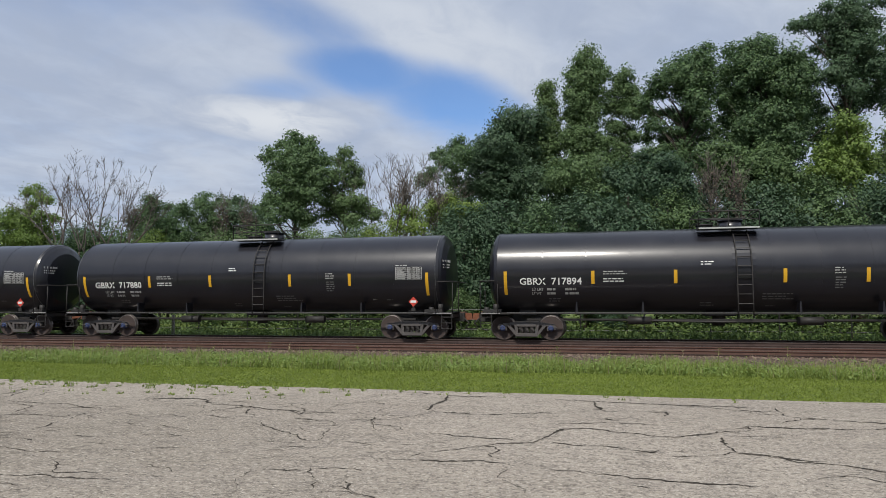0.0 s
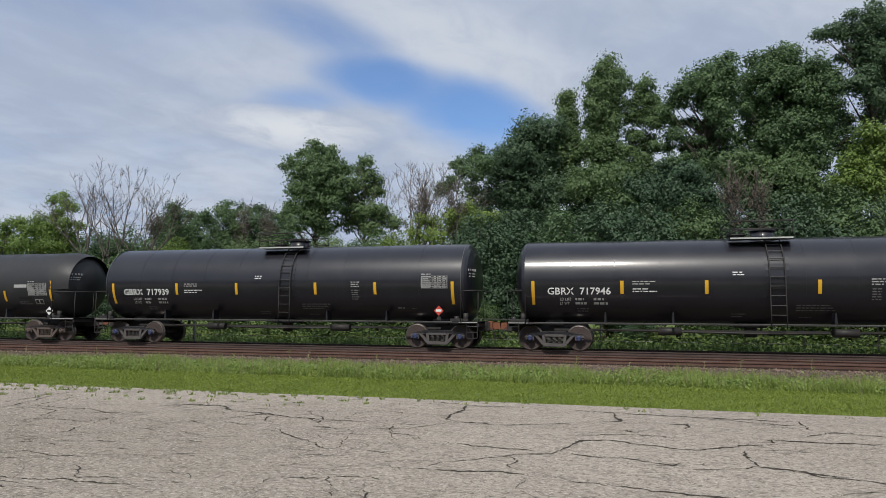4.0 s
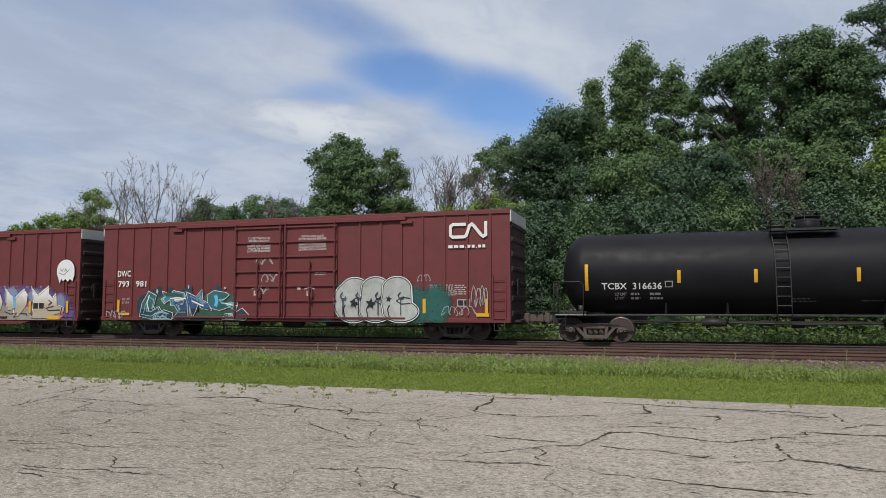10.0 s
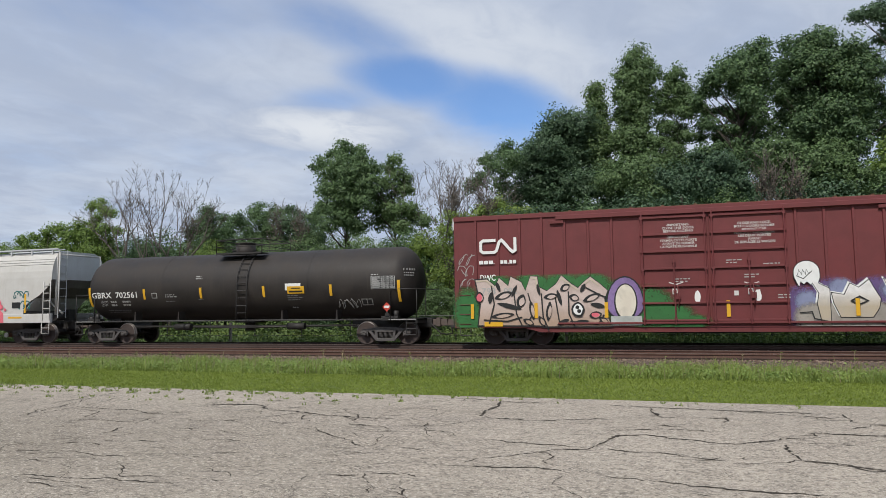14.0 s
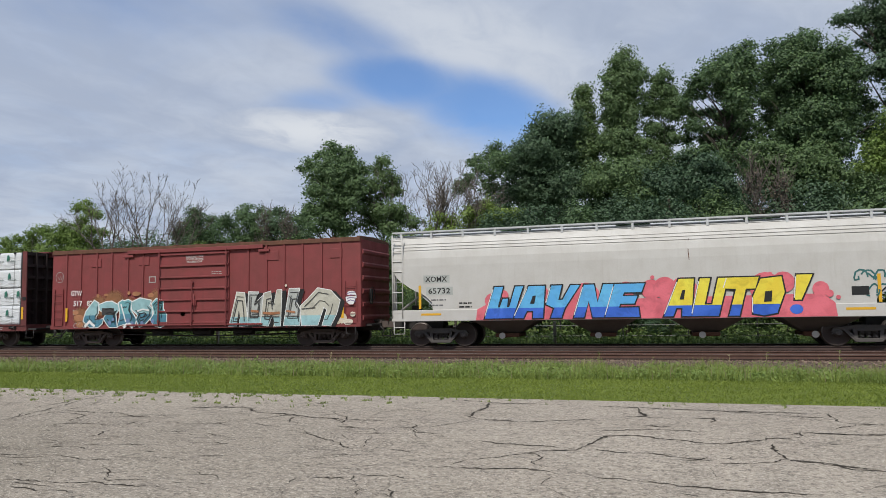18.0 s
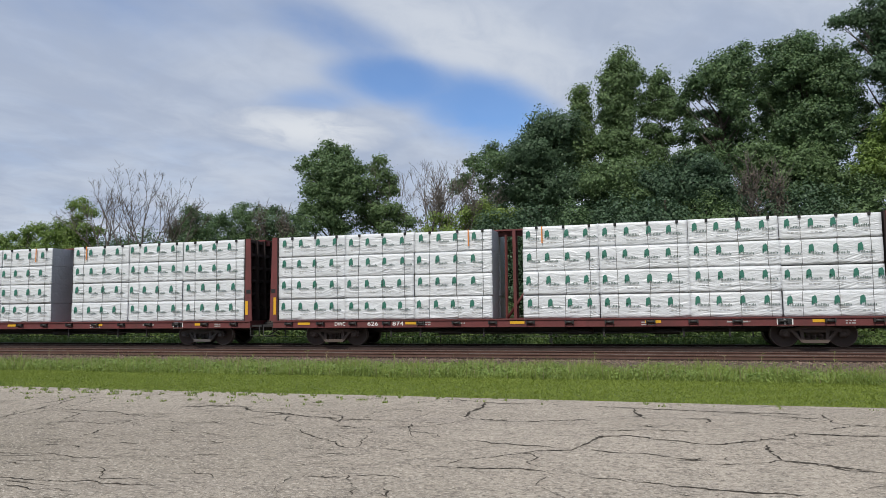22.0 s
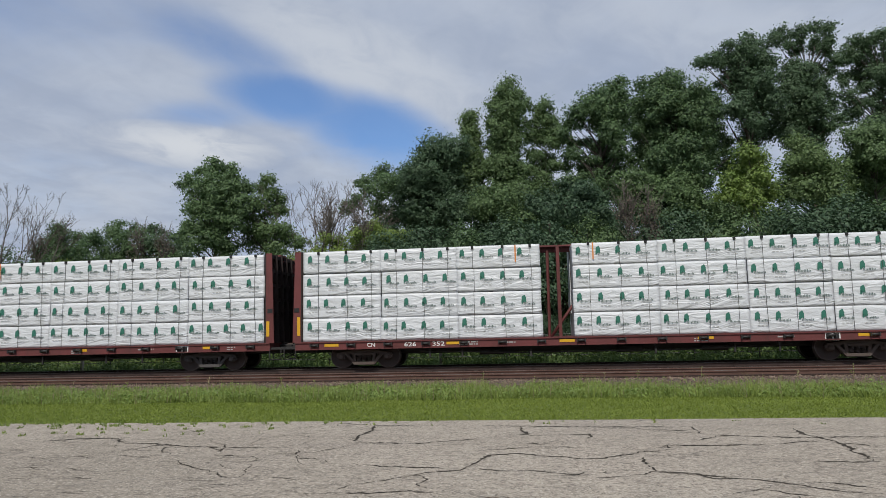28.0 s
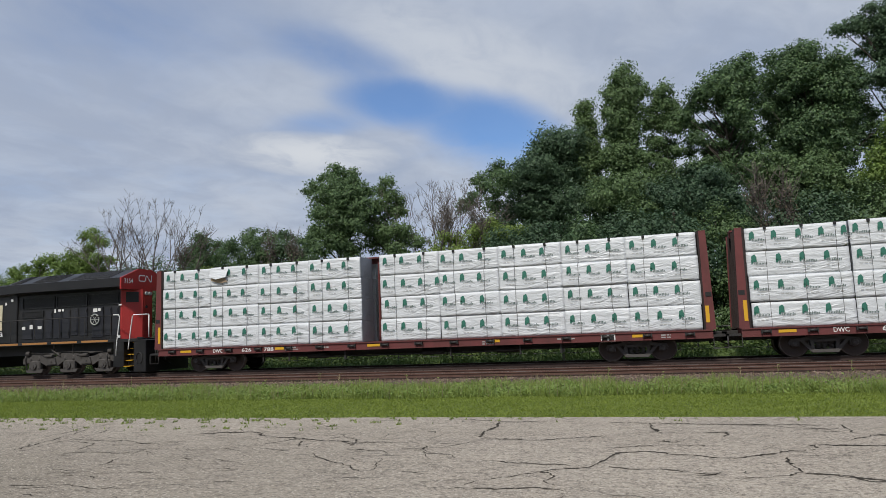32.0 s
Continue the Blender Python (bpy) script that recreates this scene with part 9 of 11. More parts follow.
    piece(car, -8.30, -3.40, 0.60, 2.40, yo, [[(u_, max(v_, 0.05)) for u_, v_ in SPRAY_TAN[0]]], "tan and mauve sprayed letters outlined in black", ("g_sand",), "black_ink", 0.05, None, (0, 0), None, 0.3, None,
          [("black_ink", 0.05, [(0.10, 0.91), (0.12, 0.52), (0.08, 0.13)]), ("black_ink", 0.05, [(0.27, 0.83), (0.29, 0.32), (0.33, 0.09)]), ("black_ink", 0.05, [(0.38, 0.73), (0.42, 0.34), (0.38, 0.17)]), ("black_ink", 0.05, [(0.48, 0.72), (0.49, 0.25), (0.53, -0.01)]), ("black_ink", 0.05, [(0.58, 0.69), (0.61, 0.13)]), ("black_ink", 0.05, [(0.68, 0.75), (0.68, 0.31), (0.72, 0.06)]), ("black_ink", 0.05, [(0.93, 0.28), (0.89, 0.10), (0.69, 0.16)]), ("black_ink", 0.05, [(0.78, 0.87), (0.89, 0.70), (0.95, 0.62)]), ("black_ink", 0.05, [(0.04, 0.20), (0.22, 0.17), (0.33, 0.25)]),
           ("cream", 0.028, [(-0.02, 1.00), (0.06, 1.01), (0.12, 0.88)]), ("cream", 0.028, [(0.41, 1.04), (0.44, 1.03), (0.45, 0.88)]), ("cream", 0.028, [(0.63, 1.03), (0.70, 0.88), (0.75, 0.78)]), ("cream", 0.028, [(0.80, 0.90), (0.84, 0.99), (0.90, 0.87)])], 33)
    for k, (cx, cz, rx, rz, tilt) in enumerate(((-8.27, 1.80, 0.17, 0.22, 0), (-7.85, 1.77, 0.09, 0.22, -10), (-7.35, 1.86, 0.36, 0.13, 18), (-7.14, 1.46, 0.48, 0.09, -14), (-6.70, 1.64, 0.17, 0.27, -20), (-7.40, 1.12, 0.45, 0.10, 6), (-7.55, 2.18, 0.07, 0.20, 20), (-6.95, 2.02, 0.06, 0.24, -25), (-6.30, 1.30, 0.10, 0.36, 8), (-5.61, 1.80, 0.26, 0.11, 8), (-5.68, 1.26, 0.11, 0.36, -8), (-5.30, 1.75, 0.07, 0.30, 15), (-5.09, 2.11, 0.20, 0.12, 30), (-4.77, 1.74, 0.19, 0.13, -15), (-4.15, 1.73, 0.34, 0.12, 22), (-3.94, 1.45, 0.27, 0.09, -12), (-4.03, 1.11, 0.23, 0.13, 10), (-5.18, 0.86, 0.24, 0.09, 25), (-6.44, 0.88, 0.22, 0.11, -25), (-5.95, 0.90, 0.10, 0.22, 30), (-4.55, 0.86, 0.30, 0.08, 8), (-3.75, 0.92, 0.20, 0.10, -30), (-6.05, 2.05, 0.06, 0.22, 12), (-4.45, 2.08, 0.07, 0.18, -30))):
        ct, st_ = math.cos(radians(tilt)), math.sin(radians(tilt))
        for f, mat, o in ((1.0, "black_ink", 0.042), (0.62, "g_sand", 0.056)):
            if f < 1 and min(rx, rz) < 0.095:
                continue
            ring = []
            for q in range(14):
                t = 2 * math.pi * q / 14
                a, b = rx * f * math.cos(t), rz * f * math.sin(t) * (abs(math.sin(t)) ** 0.6 if rx > rz else 1.0)
                a *= 1.0 if rx > rz else abs(math.cos(t)) ** 0.6
                ring.append((cx + a * ct - b * st_ + 0.03 * (f < 1), cz + a * st_ + b * ct - 0.02 * (f < 1)))
            bm = bmesh.new()
            poly(bm, ring, yo(0) - o - 0.0003 * k)
            part("paint_loop", bm, mat, car, fix=False)
    spots(car, yo, "g_pink", [(-8.27, 1.80, 0.11, 0.15), (-4.03, 1.11, 0.14, 0.08)], 0.064)
    spots(car, yo, "black_ink", [(-4.64, 1.32, 0.24, 0.27)], 0.066)
    spots(car, yo, "g_white", [(-4.64, 1.32, 0.17, 0.20)], 0.068)
    spots(car, yo, "black_ink", [(-4.66, 1.39, 0.07, 0.07), (-4.60, 1.25, 0.07, 0.07)], 0.070)
    bm = bmesh.new()
    poly(bm, [(-3.0 + 0.66 * math.cos(t), 1.45 + 1.02 * math.sin(t) * (1.0 if math.sin(t) > 0 else 0.55)) for t in [2 * math.pi * k / 24 for k in range(24)]], -W - 0.078)
    f0 = part("graffiti", bm, "black_ink", car, "hooded oval sprayed shape", fix=False)
    for dx, cz, rx, rz, mat, o in ((-0.0, 1.47, 0.61, 0.95, "g_purple", 0.0), (0.02, 1.55, 0.40, 0.66, "black_ink", 0.004), (0.02, 1.57, 0.35, 0.60, "g_cream", 0.007)):
        bm = bmesh.new()
        poly(bm, [(-3.0 + dx + rx * math.cos(t), cz + rz * math.sin(t) * (1.0 if math.sin(t) > 0 or o else 0.55)) for t in [2 * math.pi * k / 24 for k in range(24)]], -W - 0.081 - o)
        part("paint_fill", bm, mat, f0, fix=False)
    strip_part(car, -3.50, -2.45, 0.74, 1.06, on(-W - 0.092), "g_silver", "paint_panel", "grey sprayed panel", 1)
    # white and beige letters over purple and pale blue mist
    haze(car, [(2.6, 1.35, 0.7, 0.75), (3.5, 1.7, 0.8, 0.62), (4.8, 1.8, 0.9, 0.52), (6.1, 1.8, 1.0, 0.55), (7.3, 1.75, 0.9, 0.5), (8.3, 1.25, 0.75, 0.75), (8.7, 0.95, 0.5, 0.5)], -W - 0.058, "g_mist_purple", "purple oversprayed haze round the letters")
    haze(car, [(2.75, 1.5, 0.4, 0.4), (3.75, 1.85, 0.45, 0.42), (5.35, 1.85, 0.55, 0.42), (6.75, 1.8, 0.5, 0.38), (8.25, 1.5, 0.4, 0.45)], -W - 0.0605, "g_mist_blue", "pale blue overspray")
    haze(car, [(2.9 + 0.62 * k, 0.98, 0.62, 0.52) for k in range(9)], -W - 0.063, "g_mist_stone", "grey-beige sprayed ground under the letters")
    piece(car, 2.40, 8.40, 0.70, 2.10, yo, SPRAY_BEIGE, "white and beige sprayed letters with sharp points outlined in black", ("g_dusk",), "black_ink", 0.05, "g_white", (-0.05, 0.05), None, 0.62, None,
          [("black_ink", 0.05, [(.27, .56), (.31, .66), (.35, .56), (.31, .48), (.27, .56)]), ("black_ink", 0.045, [(.87, .64), (.90, .56), (.87, .48)]), ("g_pink", 0.06, [(.69, .62), (.67, .50), (.70, .36)]), ("black_ink", 0.035, [(.68, .66), (.66, .50), (.70, .34), (.71, .12)]), ("black_ink", 0.035, [(.02, .30), (.08, .32), (.09, .16), (.20, .06), (.34, .10), (.42, .04)]), ("black_ink", 0.035, [(.44, .26), (.50, .18), (.56, .22), (.53, .06)]), ("black_ink", 0.03, [(.60, .20), (.66, .19), (.66, .12)]), ("g_blue", 0.12, [(.52, .82), (.53, .62), (.53, .40)]), ("black_ink", 0.04, [(.92, .44), (.85, .38), (.87, .30), (.98, .32)]), ("g_pink", 0.10, [(.99, .26), (1.01, .14), (.98, .06)]), ("black_ink", 0.035, [(1.0, .40), (.99, .20), (1.04, .04)]), ("seam", 0.02, [(.31, .62), (.31, .22)])], 51)
    strip_part(car, 6.70, 7.40, 1.16, 1.50, on(-W - 0.084), "cream", "vent_edge", "pale edge of a vent", 1)
    for x_ in (6.74, 7.07):
        strip_part(car, x_, x_ + 0.29, 1.20, 1.46, on(-W - 0.088), "black_ink", "vent_panel", "black vent", 1)
    spots(car, yo, "g_purple", [(3.05, 2.15, 0.08, 0.08), (5.5, 2.22, 0.06, 0.06), (6.3, 2.2, 0.09, 0.05), (7.1, 2.2, 0.06, 0.07)], 0.006)
    strip_part(car, 7.55, 8.35, 0.72, 0.88, on(-W - 0.075), "yellow", "sill_sign", "yellow sign", 1)
    strip_part(car, -8.1, -7.4, 0.72, 0.88, on(-W - 0.075), "yellow", "sill_sign", "yellow sign", 1)
    for i, z in enumerate((2.6, 2.1)):
        scrawl(car, -9.05, -8.5, z, z + 0.45, surf, "faded", 81 + i, 0.022, 0.012, 2)
    scrawl(car, -9.05, -8.5, 3.0, 3.45, surf, "faded", 89, 0.022, 0.012, 2)


def marks_gtw(car, surf):
    W = 1.56
    yo = on(-W - 0.056)
    letter_part(car, "GTW", -6.5, 2.30, 0.22, yo, "white", 0.62, "reporting_mark")
    letter_part(car, "517", -6.35, 1.84, 0.22, yo, "white", 0.5, "reporting_mark")
    letter_part(car, "824", -5.6, 1.84, 0.22, yo, "white", 0.5, "reporting_mark")
    bars_part(car, -6.4, 1.62, 0.6, 3, surf, "faded", 0.09, 0.05, 4)
    door_notice(car, -0.45, 3.80, 0.9, ("CLOSE AND LOCK", "DOORS BEFORE", "MOVING CAR"), -W - 0.068, 1)
    bars_part(car, 0.85, 3.15, 0.65, 2, on(-W - 0.068), "faded", seed=7)
    bm = bmesh.new()
    ribbon(bm, [(-7.2 + 0.22 * math.cos(t), 3.15 + 0.24 * math.sin(t)) for t in [k * 0.5 for k in range(14)]], 0.02, surf, 0.01)
    ribbon(bm, [(-7.32, 3.2), (-7.22, 3.05), (-7.15, 3.22), (-7.1, 3.05), (-7.05, 3.2)], 0.02, surf, 0.01)
    part("paint_tag", bm, "faded", car, "circled sprayed initials", fix=False)
    strip_part(car, -2.35, -2.0, 2.78, 3.06, surf, "faded", "stencil_box", "framed stencil", 1, 0.01)
    strip_part(car, -2.31, -2.04, 2.82, 3.02, surf, "box_red_bright", "stencil_box_inside", "", 1, 0.013)
    for x, n in ((-5.45, "p"), (-2.9, "p"), (3.45, "p"), (6.3, "p")):
        bm = bmesh.new()
        box(bm, x, x + 0.55, -W - 0.03, -W, 3.55, 3.93, 0.01)
        part("route_board", bm, "box_red_bright", car, "blank steel board")
    haze(car, [(-4.9 + 0.78 * k, 1.8 + 0.22 * math.sin(k * 1.9), 0.62, 0.56) for k in range(6)] + [(-0.4, 1.35, 0.6, 0.4), (-5.9, 1.35, 0.5, 0.5)], -W - 0.058, "g_mist_orange", "faded orange oversprayed haze", 0.82)
    piece(car, -5.75, -1.33, 0.86, 2.12, yo, SPRAY_AQUA, "aqua sprayed letters with white outline and dark blue feet", ("g_aqua", "g_aqua", "g_turq", "g_aqua", "g_turq"), "g_white", 0.085, None, (0, 0), "g_steel", 0.44, "black_ink",
          [("g_white", 0.06, [(.46, .80), (.49, .50), (.52, .20)]), ("g_white", 0.07, [(.66, .56), (.72, .62), (.79, .58)]), ("black_ink", 0.04, [(.28, .50), (.33, .54), (.38, .46)]), ("black_ink", 0.04, [(.68, .46), (.74, .50), (.77, .40), (.71, .34)]), ("g_white", 0.12, [(.03, .06), (.08, .22), (.14, .06)]), ("g_white", 0.14, [(.50, .02), (.55, .14), (.60, .02)])], 63)
    spots(car, yo, "g_blue_soft", [(-4.30, 1.08, 0.09, 0.10), (-4.12, 1.22, 0.07, 0.08), (-3.34, 1.15, 0.10, 0.11), (-3.1, 1.05, 0.07, 0.08), (-2.05, 1.12, 0.08, 0.09), (-2.6, 1.05, 0.09, 0.09)], 0.044)
    spots(car, yo, "g_orange", [(-5.0, 2.28, 0.08, 0.09), (-4.55, 2.30, 0.12, 0.06), (-3.35, 2.36, 0.08, 0.08), (-2.95, 2.32, 0.22, 0.10), (-2.2, 2.24, 0.16, 0.10), (-1.5, 2.22, 0.10, 0.08), (-6.2, 1.55, 0.16, 0.10), (-6.0, 1.3, 0.28, 0.14), (-5.95, 1.0, 0.22, 0.12), (-0.9, 1.7, 0.2, 0.12), (-0.55, 1.4, 0.12, 0.09)], 0.003)
    cloud(car, [(2.3 + 0.7 * k, 1.02 + 0.02 * k, 0.55, 0.24) for k in range(7)], -W - 0.056, 0.002, "g_beige", "pale sprayed band", 6, 0.84)
    piece(car, 1.72, 6.80, 0.86, 2.36, yo, SPRAY_SILVER, "silver block letters with white edges and black block shadows", ("g_pale", "g_silver", "g_pale", "g_silver", "g_pale"), "g_white", 0.055, "black_ink", (0.19, -0.05), "g_aqua", 0.26, "seam",
          [("seam", 0.035, [(.20, .28), (.28, .27)]), ("seam", 0.035, [(.31, .26), (.46, .25)]), ("seam", 0.03, [(.52, .27), (.64, .26)]), ("seam", 0.03, [(.66, .45), (.78, .48)]), ("seam", 0.03, [(.36, .62), (.42, .60)]), ("seam", 0.025, [(.55, .80), (.58, .70)]), ("g_orange", 0.10, [(.32, .36), (.40, .34), (.46, .36)]), ("g_orange", 0.09, [(.21, .42), (.27, .40)]), ("g_orange", 0.08, [(.53, .40), (.60, .37)])], 75)
    spots(car, yo, "g_cream", [(2.05, 0.92, 0.30, 0.07), (0.95, 1.55, 0.08, 0.08), (1.05, 1.2, 0.05, 0.05), (7.3, 1.3, 0.12, 0.10), (7.1, 1.0, 0.22, 0.12), (4.35, 2.50, 0.06, 0.05)], 0.004)
    bm = bmesh.new()
    disc(bm, 7.22, 1.95, 0.22, 0.27, yo, 0.01, 14, 0.4, 2)
    g0 = part("graffiti", bm, "g_white", car, "white sprayed feathered shape", fix=False)
    bm = bmesh.new()
    for k in range(4):
        ribbon(bm, [(7.05, 1.8 + 0.1 * k), (7.2, 1.86 + 0.1 * k), (7.42, 1.8 + 0.12 * k)], 0.03, yo, 0.014)
    part("paint_line", bm, "g_purple", g0, fix=False)
    scrawl(car, -6.3, -5.5, 0.86, 1.1, on(-W - 0.05), "faded", 93, 0.022, 0.012, 4)
    strip_part(car, -4.75, -4.1, 1.42, 1.72, on(-W - 0.078), "seam", "mesh_vent", "dark vent panel", 1)


B981 = dict(label="brown-red double-door box car with graffiti along its lower side", body_label="brown-red painted steel body", half=9.30, z0=0.70, z1=4.98, paint="box_red", roof="rust", rail_paint="box_red", end_paint="end_grime_shade", white_end=True,
            posts=(-8.56, -7.68, -6.78, -5.86, -4.95, -4.05, -3.15, 3.24, 4.14, 5.0, 5.88, 6.77, 7.66, 8.55), doors=((-2.46, -0.16), (-0.12, 2.30)), door_bands=7, door_rods=3, track=2.9, end_ribs=7, rungs=5, truck_x=7.0, truck="grey", fish=None,
            strips=(-8.35, -4.2, -1.9, 1.15, 3.35, 5.95, 8.4), marks=marks_981)
B002 = dict(B981, label="brown-red double-door box car with pale graffiti letters and ghost shapes", half=9.26, z0=0.66, z1=4.90, posts=(-8.40, -7.55, -6.72, -5.90, -5.06, -4.22, -3.40, 2.55, 3.40, 4.25, 5.12, 5.92, 6.72, 7.55, 8.40), doors=((-2.46, -0.20), (-0.16, 2.28)),
            fish=6.6, strips=(-8.55, -6.15, -3.65, 0.36, 4.2, 6.55, 8.72), strip_y=0.098, marks=marks_002)
BGTW = dict(B981, label="faded red single-door box car with silver and aqua graffiti", body_label="faded red painted steel body", half=7.62, z0=0.80, z1=4.38, paint="box_red_bright", roof="rust", rail_paint="rust", end_paint="box_red_bright", white_end=False,
            posts=(-6.80, -6.0, -5.12, -4.31, -3.45, -2.65, 2.58, 3.43, 4.25, 5.08, 5.93, 6.77), doors=((-1.82, 1.70),), door_bands=7, door_rods=3, track=1.6, end_ribs=6, rungs=5, truck_x=5.75, truck="old", fish=None, strips=(-6.72, -2.6, 2.4, 4.1, 6.85), strip_h=0.6, marks=marks_gtw)


# ---- covered hopper ----
def hopper_car(u, ends):
    car = car_thing("hopper_car", "off-white covered hopper car with large blue and yellow graffiti", "hopper car", u, "freight cars")
    L, W = 9.1, 1.58
    bm = bmesh.new()
    outline = [(-L, 4.24), (-L, 3.0), (-L + 0.25, 2.62), (-L + 0.75, 2.25), (-L + 1.35, 1.95), (-L + 1.62, 1.70), (-L + 1.66, 1.40), (L - 1.66, 1.40), (L - 1.62, 1.70), (L - 1.35, 1.95), (L - 0.75, 2.25), (L - 0.25, 2.62), (L, 3.0), (L, 4.24)]
    prism(bm, outline, -W, W)
    for z in (3.1, 3.4, 3.65, 3.86, 4.02, 4.14):
        bmesh.ops.bisect_plane(bm, geom=bm.verts[:] + bm.edges[:] + bm.faces[:], plane_co=(0, 0, z), plane_no=(0, 0, 1))
    side = lambda z: -W * (1.0 if z < 3.1 else 1 - 0.20 * ((z - 3.1) / 1.14) ** 2.2)
    for v in bm.verts:
        v.co.y = math.copysign(-side(v.co.z), v.co.y)
    body = part("body", bm, "hopper", car, "off-white curved steel body")
    # undersides of the end slopes: grime plus the overhang's shade, as a darker grey
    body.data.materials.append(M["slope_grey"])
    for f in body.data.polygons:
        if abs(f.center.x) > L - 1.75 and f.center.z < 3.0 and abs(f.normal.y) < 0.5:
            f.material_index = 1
    for k, z in enumerate((3.72, 3.84, 3.96)):
        bm = bmesh.new()
        tube(bm, [(-L, side(z) - 0.002, z), (L, side(z) - 0.002, z)], 0.018, 4)
        part("side_bead", bm, "hopper", body)
    bm = bmesh.new()
    prism(bm, [(-1.30, 4.22), (1.30, 4.22), (0.9, 4.36), (-0.9, 4.36)], -L, L)
    for v in bm.verts:
        v.co = Vector((v.co.y, v.co.x, v.co.z))
    part("roof", bm, "roof_grey", car)
    # walkway along the roof edge
    bm = bmesh.new()
    box(bm, -L - 0.05, L + 0.05, -1.33, -1.27, 4.42, 4.48)
    box(bm, -L - 0.05, L + 0.05, -0.95, -0.90, 4.42, 4.46)
    box(bm, -L, L, -1.27, -0.95, 4.425, 4.435)
    part("roof_walkway", bm, "hopper_grey", car)
    for i in range(15):
        x = -L + 0.3 + (2 * L - 0.6) * i / 14
        bm = bmesh.new()
        box(bm, x - 0.04, x + 0.04, -1.32, -1.26, 4.18, 4.43)
        part("walkway_bracket", bm, "hopper_grey", car)
    for i in range(4):
        x = -6.6 + 4.4 * i
        bm = bmesh.new()
        box(bm, x - 1.6, x + 1.6, -0.35, 0.35, 4.36, 4.47, 0.02)
        part("roof_hatch", bm, "hopper_grey", car)
    bm = bmesh.new()
    box(bm, -L, L, -W - 0.03, -W + 0.12, 0.98, 1.41, 0.015)
    box(bm, -L, L, W - 0.12, W + 0.03, 0.98, 1.41, 0.015)
    part("side_sill", bm, "hopper", car, "off-white deep side sill")
    for i in range(4):
        x = -4.75 + 3.55 * i
        bm = bmesh.new()
        top = [(x - 1.25, -1.35), (x + 1.25, -1.35), (x + 1.25, 1.35), (x - 1.25, 1.35)]
        bot = [(x - 0.42, -0.55), (x + 0.42, -0.55), (x + 0.42, 0.55), (x - 0.42, 0.55)]
        a = [bm.verts.new((p, q, 1.0)) for p, q in top]
        b = [bm.verts.new((p, q, 0.48)) for p, q in bot]
        for k in range(4):
            bm.faces.new((a[k], a[(k + 1) % 4], b[(k + 1) % 4], b[k]))
        bm.faces.new(b)
        bm.faces.new(a)
        chute = part("hopper_chute", bm, "hopper_dirt", car, "grimy tapered outlet chute")
        bm = bmesh.new()
        box(bm, x - 0.46, x + 0.46, -0.75, 0.75, 0.34, 0.48, 0.02)
        cyl(bm, (x - 0.15, -0.95, 0.40), (x - 0.15, 0.95, 0.40), 0.11, 12)
        part("outlet_gate", bm, "rust", chute)
        bm = bmesh.new()
        cyl(bm, (x - 0.15, -1.0, 0.40), (x - 0.15, -0.94, 0.40), 0.115, 14)
        part("outlet_cap", bm, "hopper", chute, "round white cap")
    for s in (-1, 1):
        # sloped end sheet, end posts and cage ladder
        bm = bmesh.new()
        for y in (-1.28, 1.28):
            tube(bm, [(s * (L - 0.02), y, 1.35), (s * (L - 0.02), y, 4.25)], 0.05, 6)
        tube(bm, [(s * (L - 0.1), -0.8, 1.4), (s * (L - 1.1), -0.8, 2.1)], 0.05, 6)
        tube(bm, [(s * (L - 0.02), -1.28, 4.2), (s * (L - 0.02), 1.28, 4.2)], 0.05, 6)
        part("end_frame", bm, "hopper", car)
        bm = bmesh.new()
        box(bm, *sorted((s * (L - 0.01), s * (L + 0.02))), -1.22, 1.22, 3.0, 4.15)
        part("end_sheet", bm, "hopper_grey", car, "light grey upper end sheet")
        bm = bmesh.new()
        a = [bm.verts.new(p) for p in ((s * (L - 0.02), -1.5, 2.98), (s * (L - 0.02), 1.5, 2.98), (s * (L - 1.64), 1.5, 1.55), (s * (L - 1.64), -1.5, 1.55))]
        b = [bm.verts.new(v.co + Vector((-s * 0.03, 0, 0.05))) for v in a]
        bm.faces.new(a)
        bm.faces.new(b)
        for k in range(4):
            bm.faces.new((a[k], a[(k + 1) % 4], b[(k + 1) % 4], b[k]))
        part("slope_sheet", bm, "hopper_grey", car, "grey sloped end sheet")
        ladder_part(car, s * (L - 0.02) - s * 0.02, s * (L - 0.45), [(-W - 0.02, 1.1), (-W - 0.02, 4.3 if s > 0 else 4.3)] if s < 0 else [(-W - 0.02, 1.1), (-W - 0.02, 2.9)], 8 if s < 0 else 5, "hopper", r=0.026)
        ladder_part(car, s * (L + 0.06), s * (L + 0.10), [(-1.25, 1.4), (-1.25, 4.3)], 8, "hopper")
        bm = bmesh.new()
        for k in range(8):
            cyl(bm, (s * (L + 0.08), -1.26, 1.5 + 0.36 * k), (s * (L + 0.08), -0.82, 1.5 + 0.36 * k), 0.016, 5)
        for y in (-1.26, -0.82):
            cyl(bm, (s * (L + 0.08), y, 1.2), (s * (L + 0.08), y, 4.4), 0.02, 5)
        part("end_ladder", bm, "hopper_grey", car)
        bm = bmesh.new()
        box(bm, *sorted((s * (L - 1.7), s * (L + 0.35))), -0.35, 0.35, 0.66, 1.05, 0.02)
        box(bm, *sorted((s * (L - 0.25), s * (L + 0.02))), -1.5, 1.5, 0.98, 1.06)
        cyl(bm, (s * (L - 0.7), -0.7, 1.25), (s * (L - 0.7), 0.2, 1.25), 0.18, 10)
